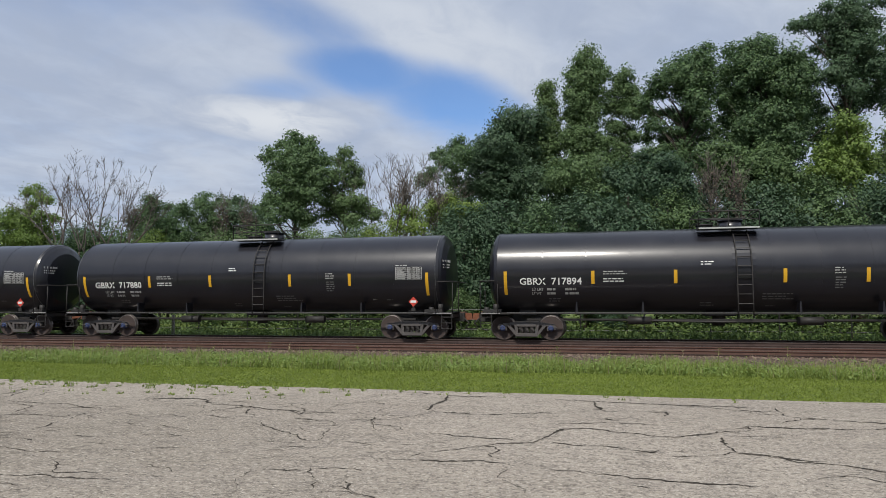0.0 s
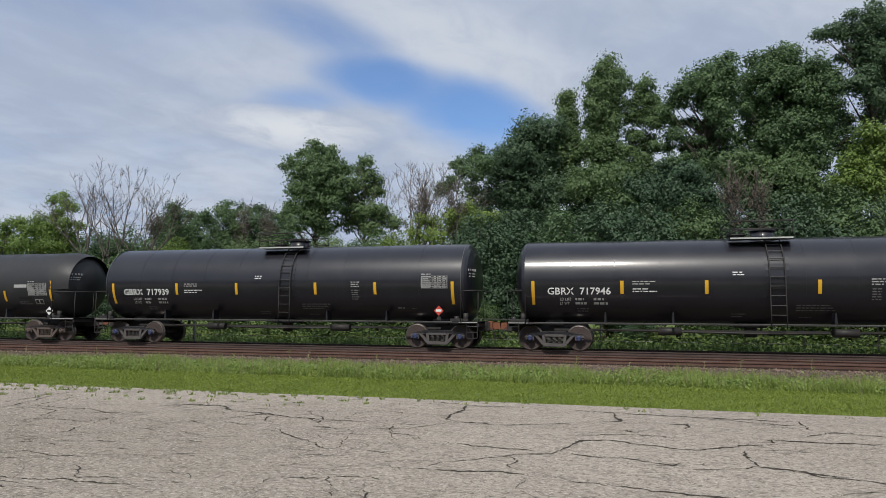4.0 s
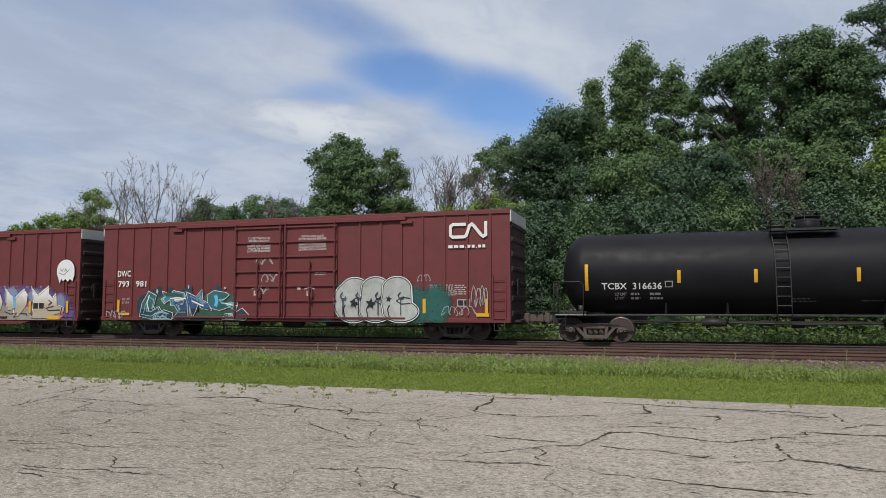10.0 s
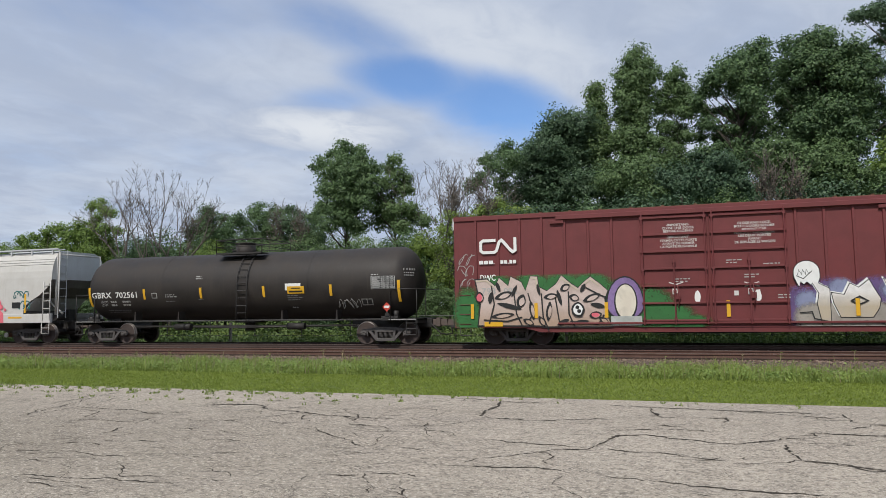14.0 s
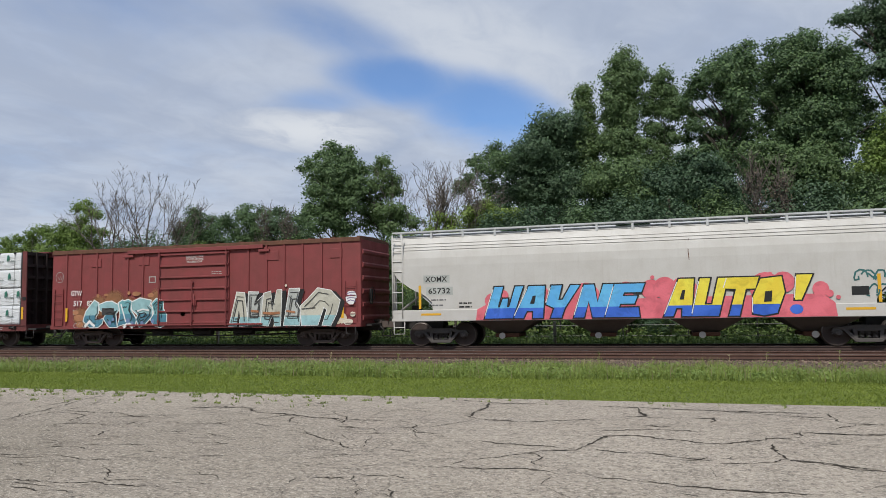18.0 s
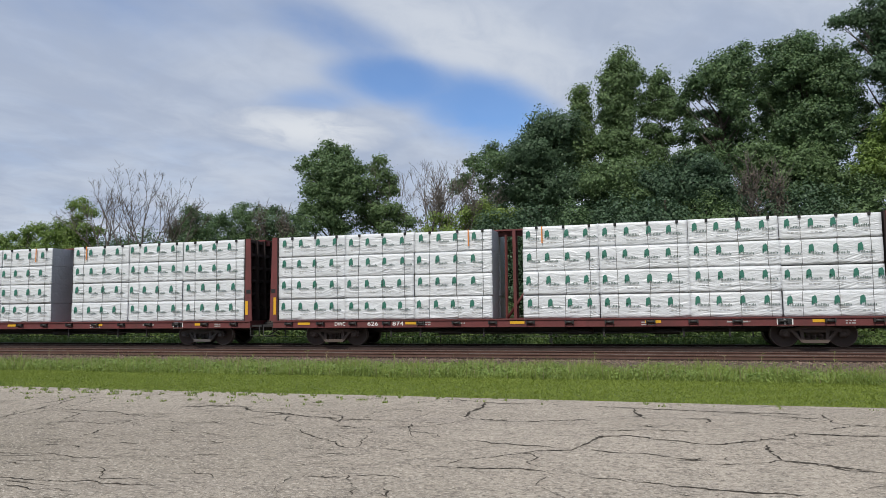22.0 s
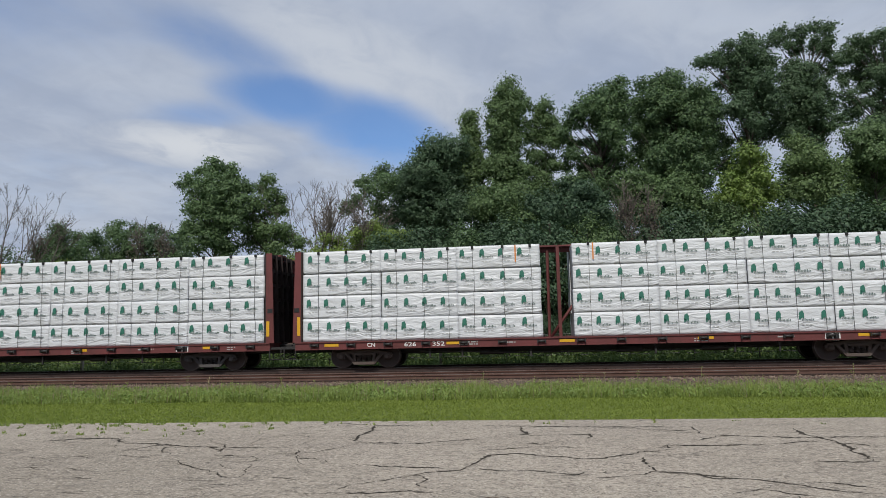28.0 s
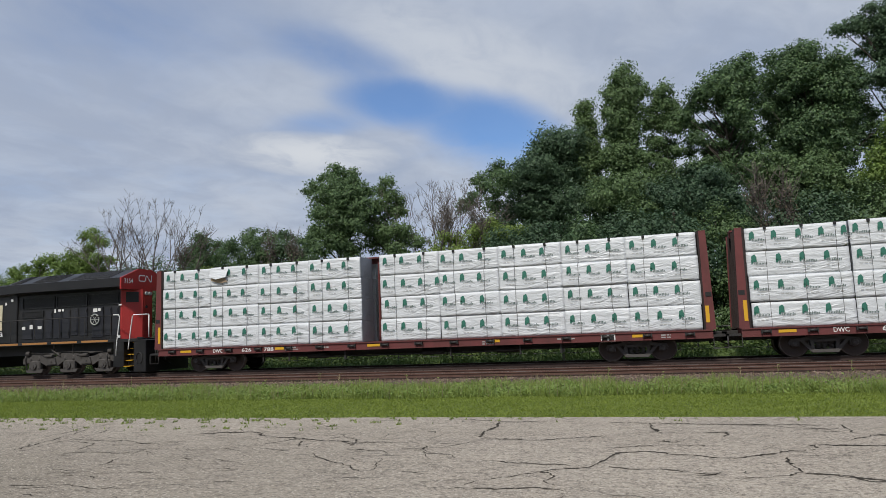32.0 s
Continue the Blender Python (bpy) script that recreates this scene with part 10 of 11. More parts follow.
        box(bm, s * (L - 0.5) - 0.15, s * (L - 0.5) + 0.15, -0.2, 0.2, 1.05, 1.6)
        part("draft_sill", bm, "frame_black", car)
        bm = bmesh.new()
        xs_ = s * (L - 0.3)
        tube(bm, [(xs_ - 0.22, -W, 1.0), (xs_ - 0.22, -W, 0.5), (xs_ + 0.22, -W, 0.5), (xs_ + 0.22, -W, 1.0)], 0.02, 5)
        cyl(bm, (xs_ - 0.22, -W, 0.75), (xs_ + 0.22, -W, 0.75), 0.015, 5)
        part("step", bm, "hopper", car)
        truck(car, s * 7.30, "grey")
    couplers(car, (-L - 0.3, ends[0] - u), (L + 0.3, ends[1] - u), "bogie_rust")
    sw = on(-W - 0.002)
    for (x, z, w, tx) in ((-7.72, 2.48, 0.86, "XOMX"), (-7.62, 2.03, 0.88, "65732")):
        strip_part(car, x - 0.08, x + w + 0.1, z - 0.06, z + 0.25, sw, "g_silver", "stencil_ground", "grey ground behind the mark", 1, 0.002)
        letter_part(car, tx, x, z, 0.20, sw, "black_ink", w, "reporting_mark")
    bars_part(car, -7.5, 1.76, 0.6, 2, sw, "dim", 0.2, 0.05, 2)
    bars_part(car, -6.4, 1.62, 0.7, 2, sw, "black_ink", 0.14, 0.055, 3)
    for x in (-7.95, 7.55):
        strip_part(car, x - 0.05, x + 0.05, 1.45, 2.35, sw, "yellow", "reflector_strip", "dull yellow strip", 1)
    ss = on(-W - 0.031)
    for x0, x1 in ((-7.9, -7.1), (6.55, 7.4)):
        strip_part(car, x0, x1, 1.20, 1.28, ss, "yellow", "sill_strip", "yellow strip", 1, 0.003)
    strip_part(car, 6.75, 7.25, 1.68, 1.96, sw, "black_ink", "data_stencil", "black data panel", 1)
    scrawl(car, 6.85, 7.75, 2.15, 2.5, sw, "g_teal", 15, 0.05, 0.006, 3)
    scrawl(car, 7.25, 7.85, 1.6, 2.05, sw, "g_teal", 16, 0.05, 0.006, 2)
    bm = bmesh.new()
    ribbon(bm, [(1.85, 3.75), (1.82, 3.3), (1.84, 3.0)], 0.025, side, 0.006)
    part("rust_streak", bm, "rust", car, "thin rust run", fix=False)
    # the large sprayed piece: coral cloud, white-edged black outline, blue and yellow letters with a deep blue foot
    y1, y0 = on(-W - 0.002), on(-W - 0.032)
    both = lambda z: -W - 0.033
    bm = bmesh.new()
    blob(bm, [(-5.75, 1.0), (6.3, 1.0), (6.25, 1.45), (5.9, 1.75), (-5.2, 1.65), (-5.7, 1.4)], both, 0.002)
    for cx, cz, r in ((-5.1, 1.7, 0.3), (-4.7, 1.9, 0.2), (-4.9, 2.15, 0.07), (-3.35, 1.9, 0.35), (-1.7, 1.8, 0.5), (-0.3, 2.0, 0.3), (0.55, 2.0, 0.35), (1.0, 2.05, 0.38), (0.6, 2.42, 0.07), (1.6, 1.9, 0.5), (4.75, 2.15, 0.35), (4.2, 2.0, 0.5), (5.85, 1.9, 0.25), (4.35, 2.42, 0.08), (6.1, 1.75, 0.12), (6.35, 1.62, 0.07)):
        disc(bm, cx, cz, r, r, both, 0.0022 + 0.0002 * (int(cx * 10) % 9), 16)
    root = part("graffiti", bm, "g_pink", car, "large blue and yellow sprayed lettering on a coral cloud", fix=False)
    for text, x0, x1, zt, fill in (("WAYNE", -5.3, 0.15, 2.22, "g_blue"), ("AUTO", 1.05, 4.7, 2.34, "g_yellow"), ("!", 4.75, 5.5, 2.38, "g_yellow")):
        w = (x1 - x0) / len(text)
        shapes = []
        for i, ch in enumerate(text):
            fx = lambda u, v: (x0 + w * (i + 0.02 + 0.98 * u) + 0.26 * (v - 0.5), 1.06 + v * (zt - 1.06))
            pts, hole = LETTER[ch]
            shapes.append(([fx(u, v) for u, v in pts], [fx(u, v) for u, v in hole] if hole else None))
        painted(car, shapes, both, (fill,), "black_ink", "", 0.006, 0.10, "g_royal", 1.43, None, "g_white", 3, root)
    bm = bmesh.new()
    disc(bm, 5.1, 1.25, 0.20, 0.16, both, 0.012, 14)
    part("paint_fill", bm, "g_royal", root, fix=False)
    return car


# ---- centre-beam flat cars with wrapped lumber ----
ROWS_Z = ((1.04, 1.886), (1.896, 2.746), (2.756, 3.596), (3.606, 4.425))
BUNDLE = {}


def bundle_mesh(width, height, seed):
    """A wrapped stack of boards: flat faces that sag and pucker, rounded corners."""
    key = (round(width, 1), seed)
    if key in BUNDLE:
        return BUNDLE[key]
    g = random.Random(seed * 31 + int(width * 10))
    nx, nz = 26, 9
    bm = bmesh.new()
    D = 1.22

    def bulge(x, z):
        ex, ez = min(x, 1 - x), min(z, 1 - z)
        n = noise.noise((x * width * 1.6 + seed * 7, z * 2.4, seed)) * 0.010 + noise.noise((x * width * 4.5 + z * 3, z * 5, seed + 3)) * 0.007
        if seed % 2:
            d_ = x * width * 1.3 + (z if seed % 4 == 1 else -z) * 1.5
            n += 0.022 * (1 - 2.2 * abs(noise.noise((d_ * 2.2, z * 0.8 - x, seed * 3.0)))) * (0.4 + 0.8 * abs(noise.noise((x * 2.5, seed, 1.0))))
        return n * min(1, ex * 20, ez * 8) - 0.008 * (ex < 0.001) - 0.008 * (ez < 0.001)

    front = [[bm.verts.new(((i / nx - 0.5) * width * (1 - 0.004 * (j in (0, nz))), -D / 2 - bulge(i / nx, j / nz), (j / nz) * height)) for i in range(nx + 1)] for j in range(nz + 1)]
    back = [[bm.verts.new(((i - 0.5) * width, D / 2, j * height)) for i in (0, 1)] for j in (0, 1)]
    for j in range(nz):
        for i in range(nx):
            f = bm.faces.new((front[j][i], front[j][i + 1], front[j + 1][i + 1], front[j + 1][i]))
            f.smooth = True
    bm.faces.new([front[0][i] for i in range(nx, -1, -1)] + [back[0][0], back[0][1]])
    bm.faces.new([front[nz][i] for i in range(nx + 1)] + [back[1][1], back[1][0]])
    for i, s in ((0, 0), (nx, 1)):
        f = bm.faces.new([front[j][i] for j in range(nz + 1)] + [back[1][s], back[0][s]])
        f.material_index = 1
    bm.faces.new((back[0][0], back[0][1], back[1][1], back[1][0]))
    BUNDLE[key] = multi("lumber_unit", bm, ["wrap", "wrap_grey"])
    return BUNDLE[key]


def print_mark(cut, seed):
    """One print on the film: a green tree emblem with bars for the words beside and below it."""
    g = random.Random(seed * 13 + 5)
    bm = bmesh.new()
    y = -0.61 - 0.030

    def quad(x0, x1, z0, z1, mat):
        f = bm.faces.new([bm.verts.new((a, y, b)) for a, b in ((x0, z0), (x1, z0), (x1, z1), (x0, z1))])
        f.material_index = mat

    n = 20
    vs = []
    for k in range(n):
        t = 2 * math.pi * k / n
        r = 1 + 0.10 * math.cos(5 * t + 0.6)
        vs.append(bm.verts.new((0.11 + 0.082 * r * math.cos(t), y, 0.16 + 0.125 * r * math.sin(t) + 0.02 * math.cos(t))))
    bm.faces.new(vs).material_index = 0
    quad(0.025, 0.085, -0.015, 0.10, 0)
    quad(0.155, 0.195, 0.03, 0.12, 0)
    w = 0.20 if cut else 0.40
    p = 0.12
    while p < 0.12 + w:
        ww = g.choice((0.024, 0.030, 0.036))
        quad(p, p + ww, -0.050, -0.002 + (0.028 if g.random() < 0.3 else 0), 1)
        p += ww + 0.018
    quad(0.14, 0.14 + w * 0.8, -0.095, -0.083, 2)
    for k in range(2 if cut else 3):
        quad(0.10 + 0.13 * k, 0.19 + 0.13 * k, -0.20, -0.180, 2)
    return multi("print_mark", bm, ["logo_green", "print_grey", "faded"])


MARKS = [print_mark(False, 1), print_mark(False, 2), print_mark(True, 3)]


def print_row(unit, w, g):
    x = -w / 2 + g.uniform(0.06, 0.16)
    zt = g.uniform(0.38, 0.46)
    while x < w / 2 - 0.22:
        m = part("print_mark", MARKS[2] if x > w / 2 - 0.55 else g.choice(MARKS[:2]), "", unit)
        m.matrix_basis = pose(x, 0, zt)
        x += g.uniform(0.66, 0.76)


bm = bmesh.new()
box(bm, -0.006, 0.006, -0.646, -0.640, 0.0, 0.84)
strap_mesh = mesh_of("strap", bm, "seam")
bm = bmesh.new()
box(bm, -0.045, 0.045, -0.665, -0.55, 0.74, 0.845, 0.01)
corner_mesh = mesh_of("corner_guard", bm, "black_ink")


def centre_beam(u, ends, name_l, nums, left, right, seed, label, ratchets=True):
    car = car_thing("centre_beam_car", label, "flat car", u, "freight cars")
    g = random.Random(seed)
    L = 11.3
    # deck and side sill, deeper in the middle
    bm = bmesh.new()
    prism(bm, [(-L, 1.03), (L, 1.03), (L, 0.74), (-L, 0.74)], -1.42, 1.42)
    part("deck", bm, "beam_red", car, "dark red steel deck and sill")
    bm = bmesh.new()
    box(bm, -L, L, -1.46, -1.42, 0.99, 1.035)
    box(bm, -L, L, -1.46, -1.42, 0.735, 0.775)
    part("sill_flange", bm, "beam_red", car)
    bm = bmesh.new()
    box(bm, -L + 2.6, L - 2.6, -0.28, 0.28, 0.50, 0.76, 0.02)
    tube(bm, [(-6.6, -1.05, 0.62), (-3, -1.05, 0.50), (3, -1.05, 0.50), (6.6, -1.05, 0.62)], 0.03, 5)
    for x in (-4.4, 0.6, 3.6):
        cyl(bm, (x, -0.75, 0.56), (x + 0.9, -0.75, 0.56), 0.13, 10)
    part("underframe", bm, "frame_black", car)
    for x in (-6.2, -5.0, -2.5, 1.9, 4.6, 6.1):
        bm = bmesh.new()
        box(bm, x - 0.03, x + 0.03, -1.3, -1.25, 0.38, 0.74)
        part("hanger", bm, "frame_black", car)
    # winches along the sill
    bm = bmesh.new()
    cyl(bm, (-0.13, -1.50, 0.90), (0.13, -1.50, 0.90), 0.045, 8)
    box(bm, -0.16, -0.12, -1.55, -1.44, 0.84, 0.97)
    box(bm, 0.12, 0.16, -1.55, -1.44, 0.84, 0.97)
    winch = mesh_of("winch", bm, "frame_black")
    for i in range(16):
        w = part("winch", winch, "frame_black", car)
        w.matrix_basis = pose(-L + 0.75 + (2 * L - 1.5) * i / 15, 0, 0)
    # bulkheads
    for s in (-1, 1):
        Lb = (right[-1] if s > 0 else -left[0]) + 0.05
        # face, inner posts and ribs take the red with shade in its colour
        bm = bmesh.new()
        x0, x1 = sorted((s * (Lb - 0.02), s * (Lb + 0.04)))
        box(bm, x0, x1, -1.40, 1.40, 1.03, 4.45)
        bulk = part("bulkhead", bm, "beam_shaded", car, "dark red ribbed end bulkhead")
        for y in (-1.42, -0.85, -0.28, 0.28, 0.85, 1.36):
            bm = bmesh.new()
            a, b = sorted((s * (Lb + 0.04), s * (Lb + 0.42)))
            if s > 0:
                out = [(Lb + 0.04, 1.03), (Lb + 0.36, 1.03), (Lb + 0.32, 2.4), (Lb + 0.26, 4.45), (Lb + 0.04, 4.45)]
            else:
                out = [(-Lb - 0.04, 1.03), (-Lb - 0.36, 1.03), (-Lb - 0.32, 2.4), (-Lb - 0.26, 4.45), (-Lb - 0.04, 4.45)]
            prism(bm, out, y, y + 0.05)
            part("bulkhead_post", bm, "beam_red" if y < -1.4 or y > 1.3 else "beam_shaded", bulk)
        for z in (1.6, 2.15, 2.7, 3.25, 3.8, 4.35):
            bm = bmesh.new()
            a, b = sorted((s * (Lb + 0.04), s * (Lb + 0.20)))
            box(bm, a, b, -1.37, 1.36, z - 0.06, z + 0.06)
            part("bulkhead_rib", bm, "beam_shaded", bulk)
        bm = bmesh.new()
        a, b = sorted((s * (Lb + 0.10), s * (Lb + 0.30)))
        box(bm, a, b, -1.432, -1.424, 2.16, 2.32)
        part("lift_hole", bm, "black_ink", bulk)
        strip_part(car, s * (Lb + 0.12) - 0.06, s * (Lb + 0.12) + 0.06, 1.28, 1.98 if s < 0 else 1.85, on(-1.424), "yellow", "reflector_strip", "yellow reflective strip", 1)
        bm = bmesh.new()
        box(bm, *sorted((s * (L - 2.9), s * (L + 0.55))), -0.33, 0.33, 0.60, 0.95, 0.02)
        box(bm, *sorted((s * (L + 0.02), s * (L + 0.50))), -1.35, 1.35, 0.78, 0.86)
        part("draft_sill", bm, "frame_black", car)
        bm = bmesh.new()
        xs_ = s * (L + 0.22)
        tube(bm, [(xs_ - 0.22, -1.42, 0.8), (xs_ - 0.22, -1.42, 0.42), (xs_ + 0.22, -1.42, 0.42), (xs_ + 0.22, -1.42, 0.8)], 0.018, 5)
        part("step", bm, "frame_black", car)
        truck(car, s * 8.75, "old" if seed % 2 else "grey")
    # centre beam: top chord, posts and braces
    bm = bmesh.new()
    box(bm, -L, L, -0.30, 0.30, 4.44, 4.50)
    box(bm, -L, L, -0.10, 0.10, 4.25, 4.44)
    part("top_chord", bm, "beam_red", car)
    for i in range(14):
        x = -L + 1.0 + (2 * L - 2.0) * i / 13
        bm = bmesh.new()
        box(bm, x - 0.10, x + 0.10, -0.06, 0.06, 1.03, 4.26)
        box(bm, x - 0.10, x - 0.08, -0.12, 0.12, 1.03, 4.26)
        part("centre_post", bm, "beam_red", car)
    gx0, gx1 = left[-1], right[0]
    bm = bmesh.new()
    cyl(bm, (gx0 + 0.28, -0.14, 1.03), (gx0 + 0.30, -0.14, 4.3), 0.06, 6)
    box(bm, gx0 + 0.62, gx0 + 0.74, -0.5, -0.02, 1.03, 4.42)
    part("beam_web", bm, "beam_red", car)
    bm = bmesh.new()
    tube(bm, [(gx0 + 0.35, -0.4, 1.05), (gx1 + 0.25, -0.4, 2.5)], 0.06, 6)
    part("brace", bm, "beam_red", car)
    # lumber, two abreast, four high
    for side in (-1, 1):
        for cuts in (left, right):
            for a, b in zip(cuts, cuts[1:]):
                w = b - a - 0.012
                for r, (z0, z1) in enumerate(ROWS_Z):
                    sd = g.randrange(5)
                    j = g.uniform(-0.02, 0.02)
                    bu = part("lumber_unit", bundle_mesh(w, z1 - z0, sd), "", car, "white film-wrapped bundle of lumber")
                    bu.matrix_basis = pose((a + b) / 2 + j, side * (0.78 + g.uniform(-0.015, 0.02)), z0, 0, 0, (0 if side < 0 else 180) + g.uniform(-0.25, 0.25)) @ Matrix.Diagonal((w / round(w, 1), 1, (z1 - z0) / 0.84, 1))
                    if side > 0:
                        continue
                    print_row(bu, w, g)
                    for k in ((-0.30, 0.06, 0.38) if w > 2.6 else (-0.24, 0.26)):
                        st = part("strap", strap_mesh, "", bu)
                        st.matrix_basis = pose(k * w + g.uniform(-0.03, 0.03) - j, 0, 0)
                        if r == 3:
                            cg = part("corner_guard", corner_mesh, "", bu)
                            cg.matrix_basis = st.matrix_basis
            if side < 0 and ratchets:
                x = (gx0 - 0.9) if cuts is left else (gx1 + 0.75)
                bm = bmesh.new()
                box(bm, x - 0.025, x + 0.025, -1.46, -1.445, 3.8, 4.42)
                part("tie_strap", bm, "orange_strap", car, "orange tie-down strap")
    # sill markings
    sf = on(-1.422)
    letter_part(car, name_l, -L + 2.75, 0.81, 0.15, sf, "white", 0.15 * len(name_l) * 1.05, "reporting_mark")
    for k, tx in enumerate(nums):
        letter_part(car, tx, -L + 4.15 + 1.05 * k, 0.81, 0.15, sf, "white", 0.46, "reporting_mark")
    bars_part(car, -L + 6.2, 0.90, 0.8, 2, sf, "faded", 0.08, 0.045, seed)
    bars_part(car, -L + 7.7, 0.86, 0.6, 1, sf, "faded", 0.08, 0.05, seed + 1)
    bars_part(car, 3.2, 0.86, 0.6, 2, sf, "faded", 0.08, 0.04, seed + 2)
    bars_part(car, 6.0, 0.86, 0.8, 1, sf, "faded", 0.08, 0.05, seed + 3)
    bars_part(car, 9.6, 0.88, 0.4, 2, sf, "faded", 0.08, 0.04, seed + 4)
    for x in (-9.9, -5.3, -1.2, 3.6, 8.9):
        strip_part(car, x - 0.27, x + 0.27, 0.85, 0.945, sf, "yellow", "sill_strip", "yellow reflective strip", 1)
    strip_part(car, 7.55, 8.05, 0.72, 1.00, sf, "white", "data_frame", "white framed stencil", 1, 0.006)
    for a in (7.59, 7.83):
        strip_part(car, a, a + 0.18, 0.76, 0.96, sf, "black_ink", "data_cell", "", 1, 0.010)
    couplers(car, (-L - 0.45, ends[0] - u), (L + 0.45, ends[1] - u), "bogie_rust")
    return car


# ---- locomotive ----
def locomotive(u, ends):
    """Origin at the rear end of the body; the engine reaches towards -x."""
    car = car_thing("locomotive", "black diesel locomotive with a red rear end", "locomotive", u, "freight cars")
    E_ = -0.4
    back = -21.6
    bm = bmesh.new()
    box(bm, back, 0.55, -1.48, 1.48, 1.42, 1.56, 0.01)
    part("walkway", bm, "loco_black", car)
    for i in range(9):
        x = -1.06 - 1.72 * i
        strip_part(car, x - 1.48, x, 1.455, 1.545, on(-1.482), "loco_stripe", "side_stripe", "orange reflective stripe", 1, 0.004)
    bm = bmesh.new()
    box(bm, -6.95, E_ - 0.5, -0.88, 0.88, 1.56, 3.85, 0.02)
    part("engine_hood", bm, "loco_black", car, "black engine hood")
    bm = bmesh.new()
    box(bm, back + 4.2, -6.95, -0.95, 0.95, 1.56, 4.05, 0.03)
    box(bm, back + 4.2, -6.95, -1.2, 1.2, 3.85, 4.36, 0.06)
    part("machine_hood", bm, "loco_black", car)
    bm = bmesh.new()
    box(bm, back + 1.2, back + 4.2, -1.45, 1.45, 1.56, 4.5, 0.05)
    box(bm, back, back + 1.2, -0.8, 0.8, 1.56, 3.1, 0.1)
    part("cab", bm, "loco_red", car, "red cab")
    # radiator section that overhangs the hood on both sides
    bm = bmesh.new()
    prism(bm, [(-1.52, 3.90), (-1.52, 4.30), (-0.42, 4.74), (0.42, 4.74), (1.52, 4.30), (1.52, 3.90), (0.9, 3.80), (-0.9, 3.80)], -6.95, E_ - 0.02)
    for v in bm.verts:
        v.co = Vector((v.co.y, v.co.x, v.co.z))
    rad = part("radiator_housing", bm, "loco_black", car, "black flared radiator housing")
    for x0, x1 in ((-6.75, -6.25), (-5.5, -4.78), (-4.72, -4.0), (-3.35, -2.25), (-2.2, -1.05)):
        bm = bmesh.new()
        lift = lambda y: 4.30 + (y + 1.52) * 0.40
        a = [(x0, -1.44, lift(-1.44)), (x1, -1.44, lift(-1.44)), (x1, -0.50, lift(-0.50)), (x0, -0.50, lift(-0.50))]
        vs = [bm.verts.new(p) for p in a]
        ws = [bm.verts.new((p[0], p[1], p[2] + 0.02)) for p in a]
        bm.faces.new(vs)
        bm.faces.new(ws)
        for k in range(4):
            bm.faces.new((vs[k], vs[(k + 1) % 4], ws[(k + 1) % 4], ws[k]))
        n_ = 9
        for k in range(n_):
            f = (k + 0.5) / n_
            tube(bm, [(x0 + 0.03 + (x1 - x0 - 0.06) * f, -1.43, lift(-1.43) + 0.022), (x0 + 0.03 + (x1 - x0 - 0.06) * f, -0.51, lift(-0.51) + 0.022)], 0.012, 4)
        part("radiator_grille", bm, "black_ink", rad, "black radiator grille")
    # red rear end: full-width brow over a body with chamfered corners
    bm = bmesh.new()
    prism(bm, [(-1.52, 3.79), (-1.52, 4.30), (-0.42, 4.76), (0.42, 4.76), (1.52, 4.30), (1.52, 3.79)], E_ - 0.02, E_ + 0.06)
    for v in bm.verts:
        v.co = Vector((v.co.y, v.co.x, v.co.z))
    brow = part("rear_brow", bm, "loco_red", car, "red rear brow with white marks")
    plan = [(E_ - 0.52, -0.90), (E_ - 0.46, -0.90), (E_ + 0.20, -0.32), (E_ + 0.20, 0.32), (E_ - 0.46, 0.90), (E_ - 0.52, 0.90)]
    bm = bmesh.new()
    lo = [bm.verts.new((x, y, 1.56)) for x, y in plan]
    hi = [bm.verts.new((x, y, 3.80)) for x, y in plan]
    bm.faces.new(lo[::-1])
    bm.faces.new(hi)
    for k in range(6):
        bm.faces.new((lo[k], lo[(k + 1) % 6], hi[(k + 1) % 6], hi[k]))
    rear = part("rear_body", bm, "loco_red", car, "red rear body with chamfered corners")
    slant = math.degrees(math.atan2(0.58, 0.66))
    for w_, h_, d_, name, mat in ((0.62, 0.56, 0.012, "grille_frame", "loco_red"), (0.54, 0.48, 0.020, "rear_grille", "black_ink")):
        bm = bmesh.new()
        box(bm, -w_ / 2, w_ / 2, -d_, 0.01, 3.45 - h_ / 2, 3.45 + h_ / 2)
        r_ = part(name, bm, mat, rear)
        r_.matrix_basis = pose(E_ - 0.13, -0.61, 0, 0, 0, slant)
    xe = E_ + 0.061

    def on_end(name, y0, y1, z0, z1, mat, lab=""):
        bm = bmesh.new()
        box(bm, xe, xe + 0.012, y0, y1, z0, z1)
        part(name, bm, mat, car, lab)

    for y0 in (-1.36, 0.80):
        gv, gf = glyphs("3154", 0.20)
        gw = max(p[0] for p in gv)
        part("number", raw("number", [(xe + 0.012, y0 + p[0] * 0.56 / gw, 4.07 + p[1]) for p in gv], gf, "white"), "white", car, "white number")
    bm = bmesh.new()
    q_ = [(-0.05, 4.45), (-0.36, 4.45), (-0.42, 4.40), (-0.42, 4.24), (-0.36, 4.19), (-0.06, 4.19), (-0.01, 4.24), (0.04, 4.42), (0.09, 4.45), (0.14, 4.40), (0.30, 4.22), (0.36, 4.19), (0.41, 4.24), (0.41, 4.47)]
    ribbon(bm, q_, 0.05, on(0), 0)
    for v in bm.verts:
        v.co = Vector((xe + 0.012, v.co.x, v.co.z))
    part("emblem", bm, "white", car, "white band emblem", fix=False)
    for y in (-0.12, 0.12):
        bm = bmesh.new()
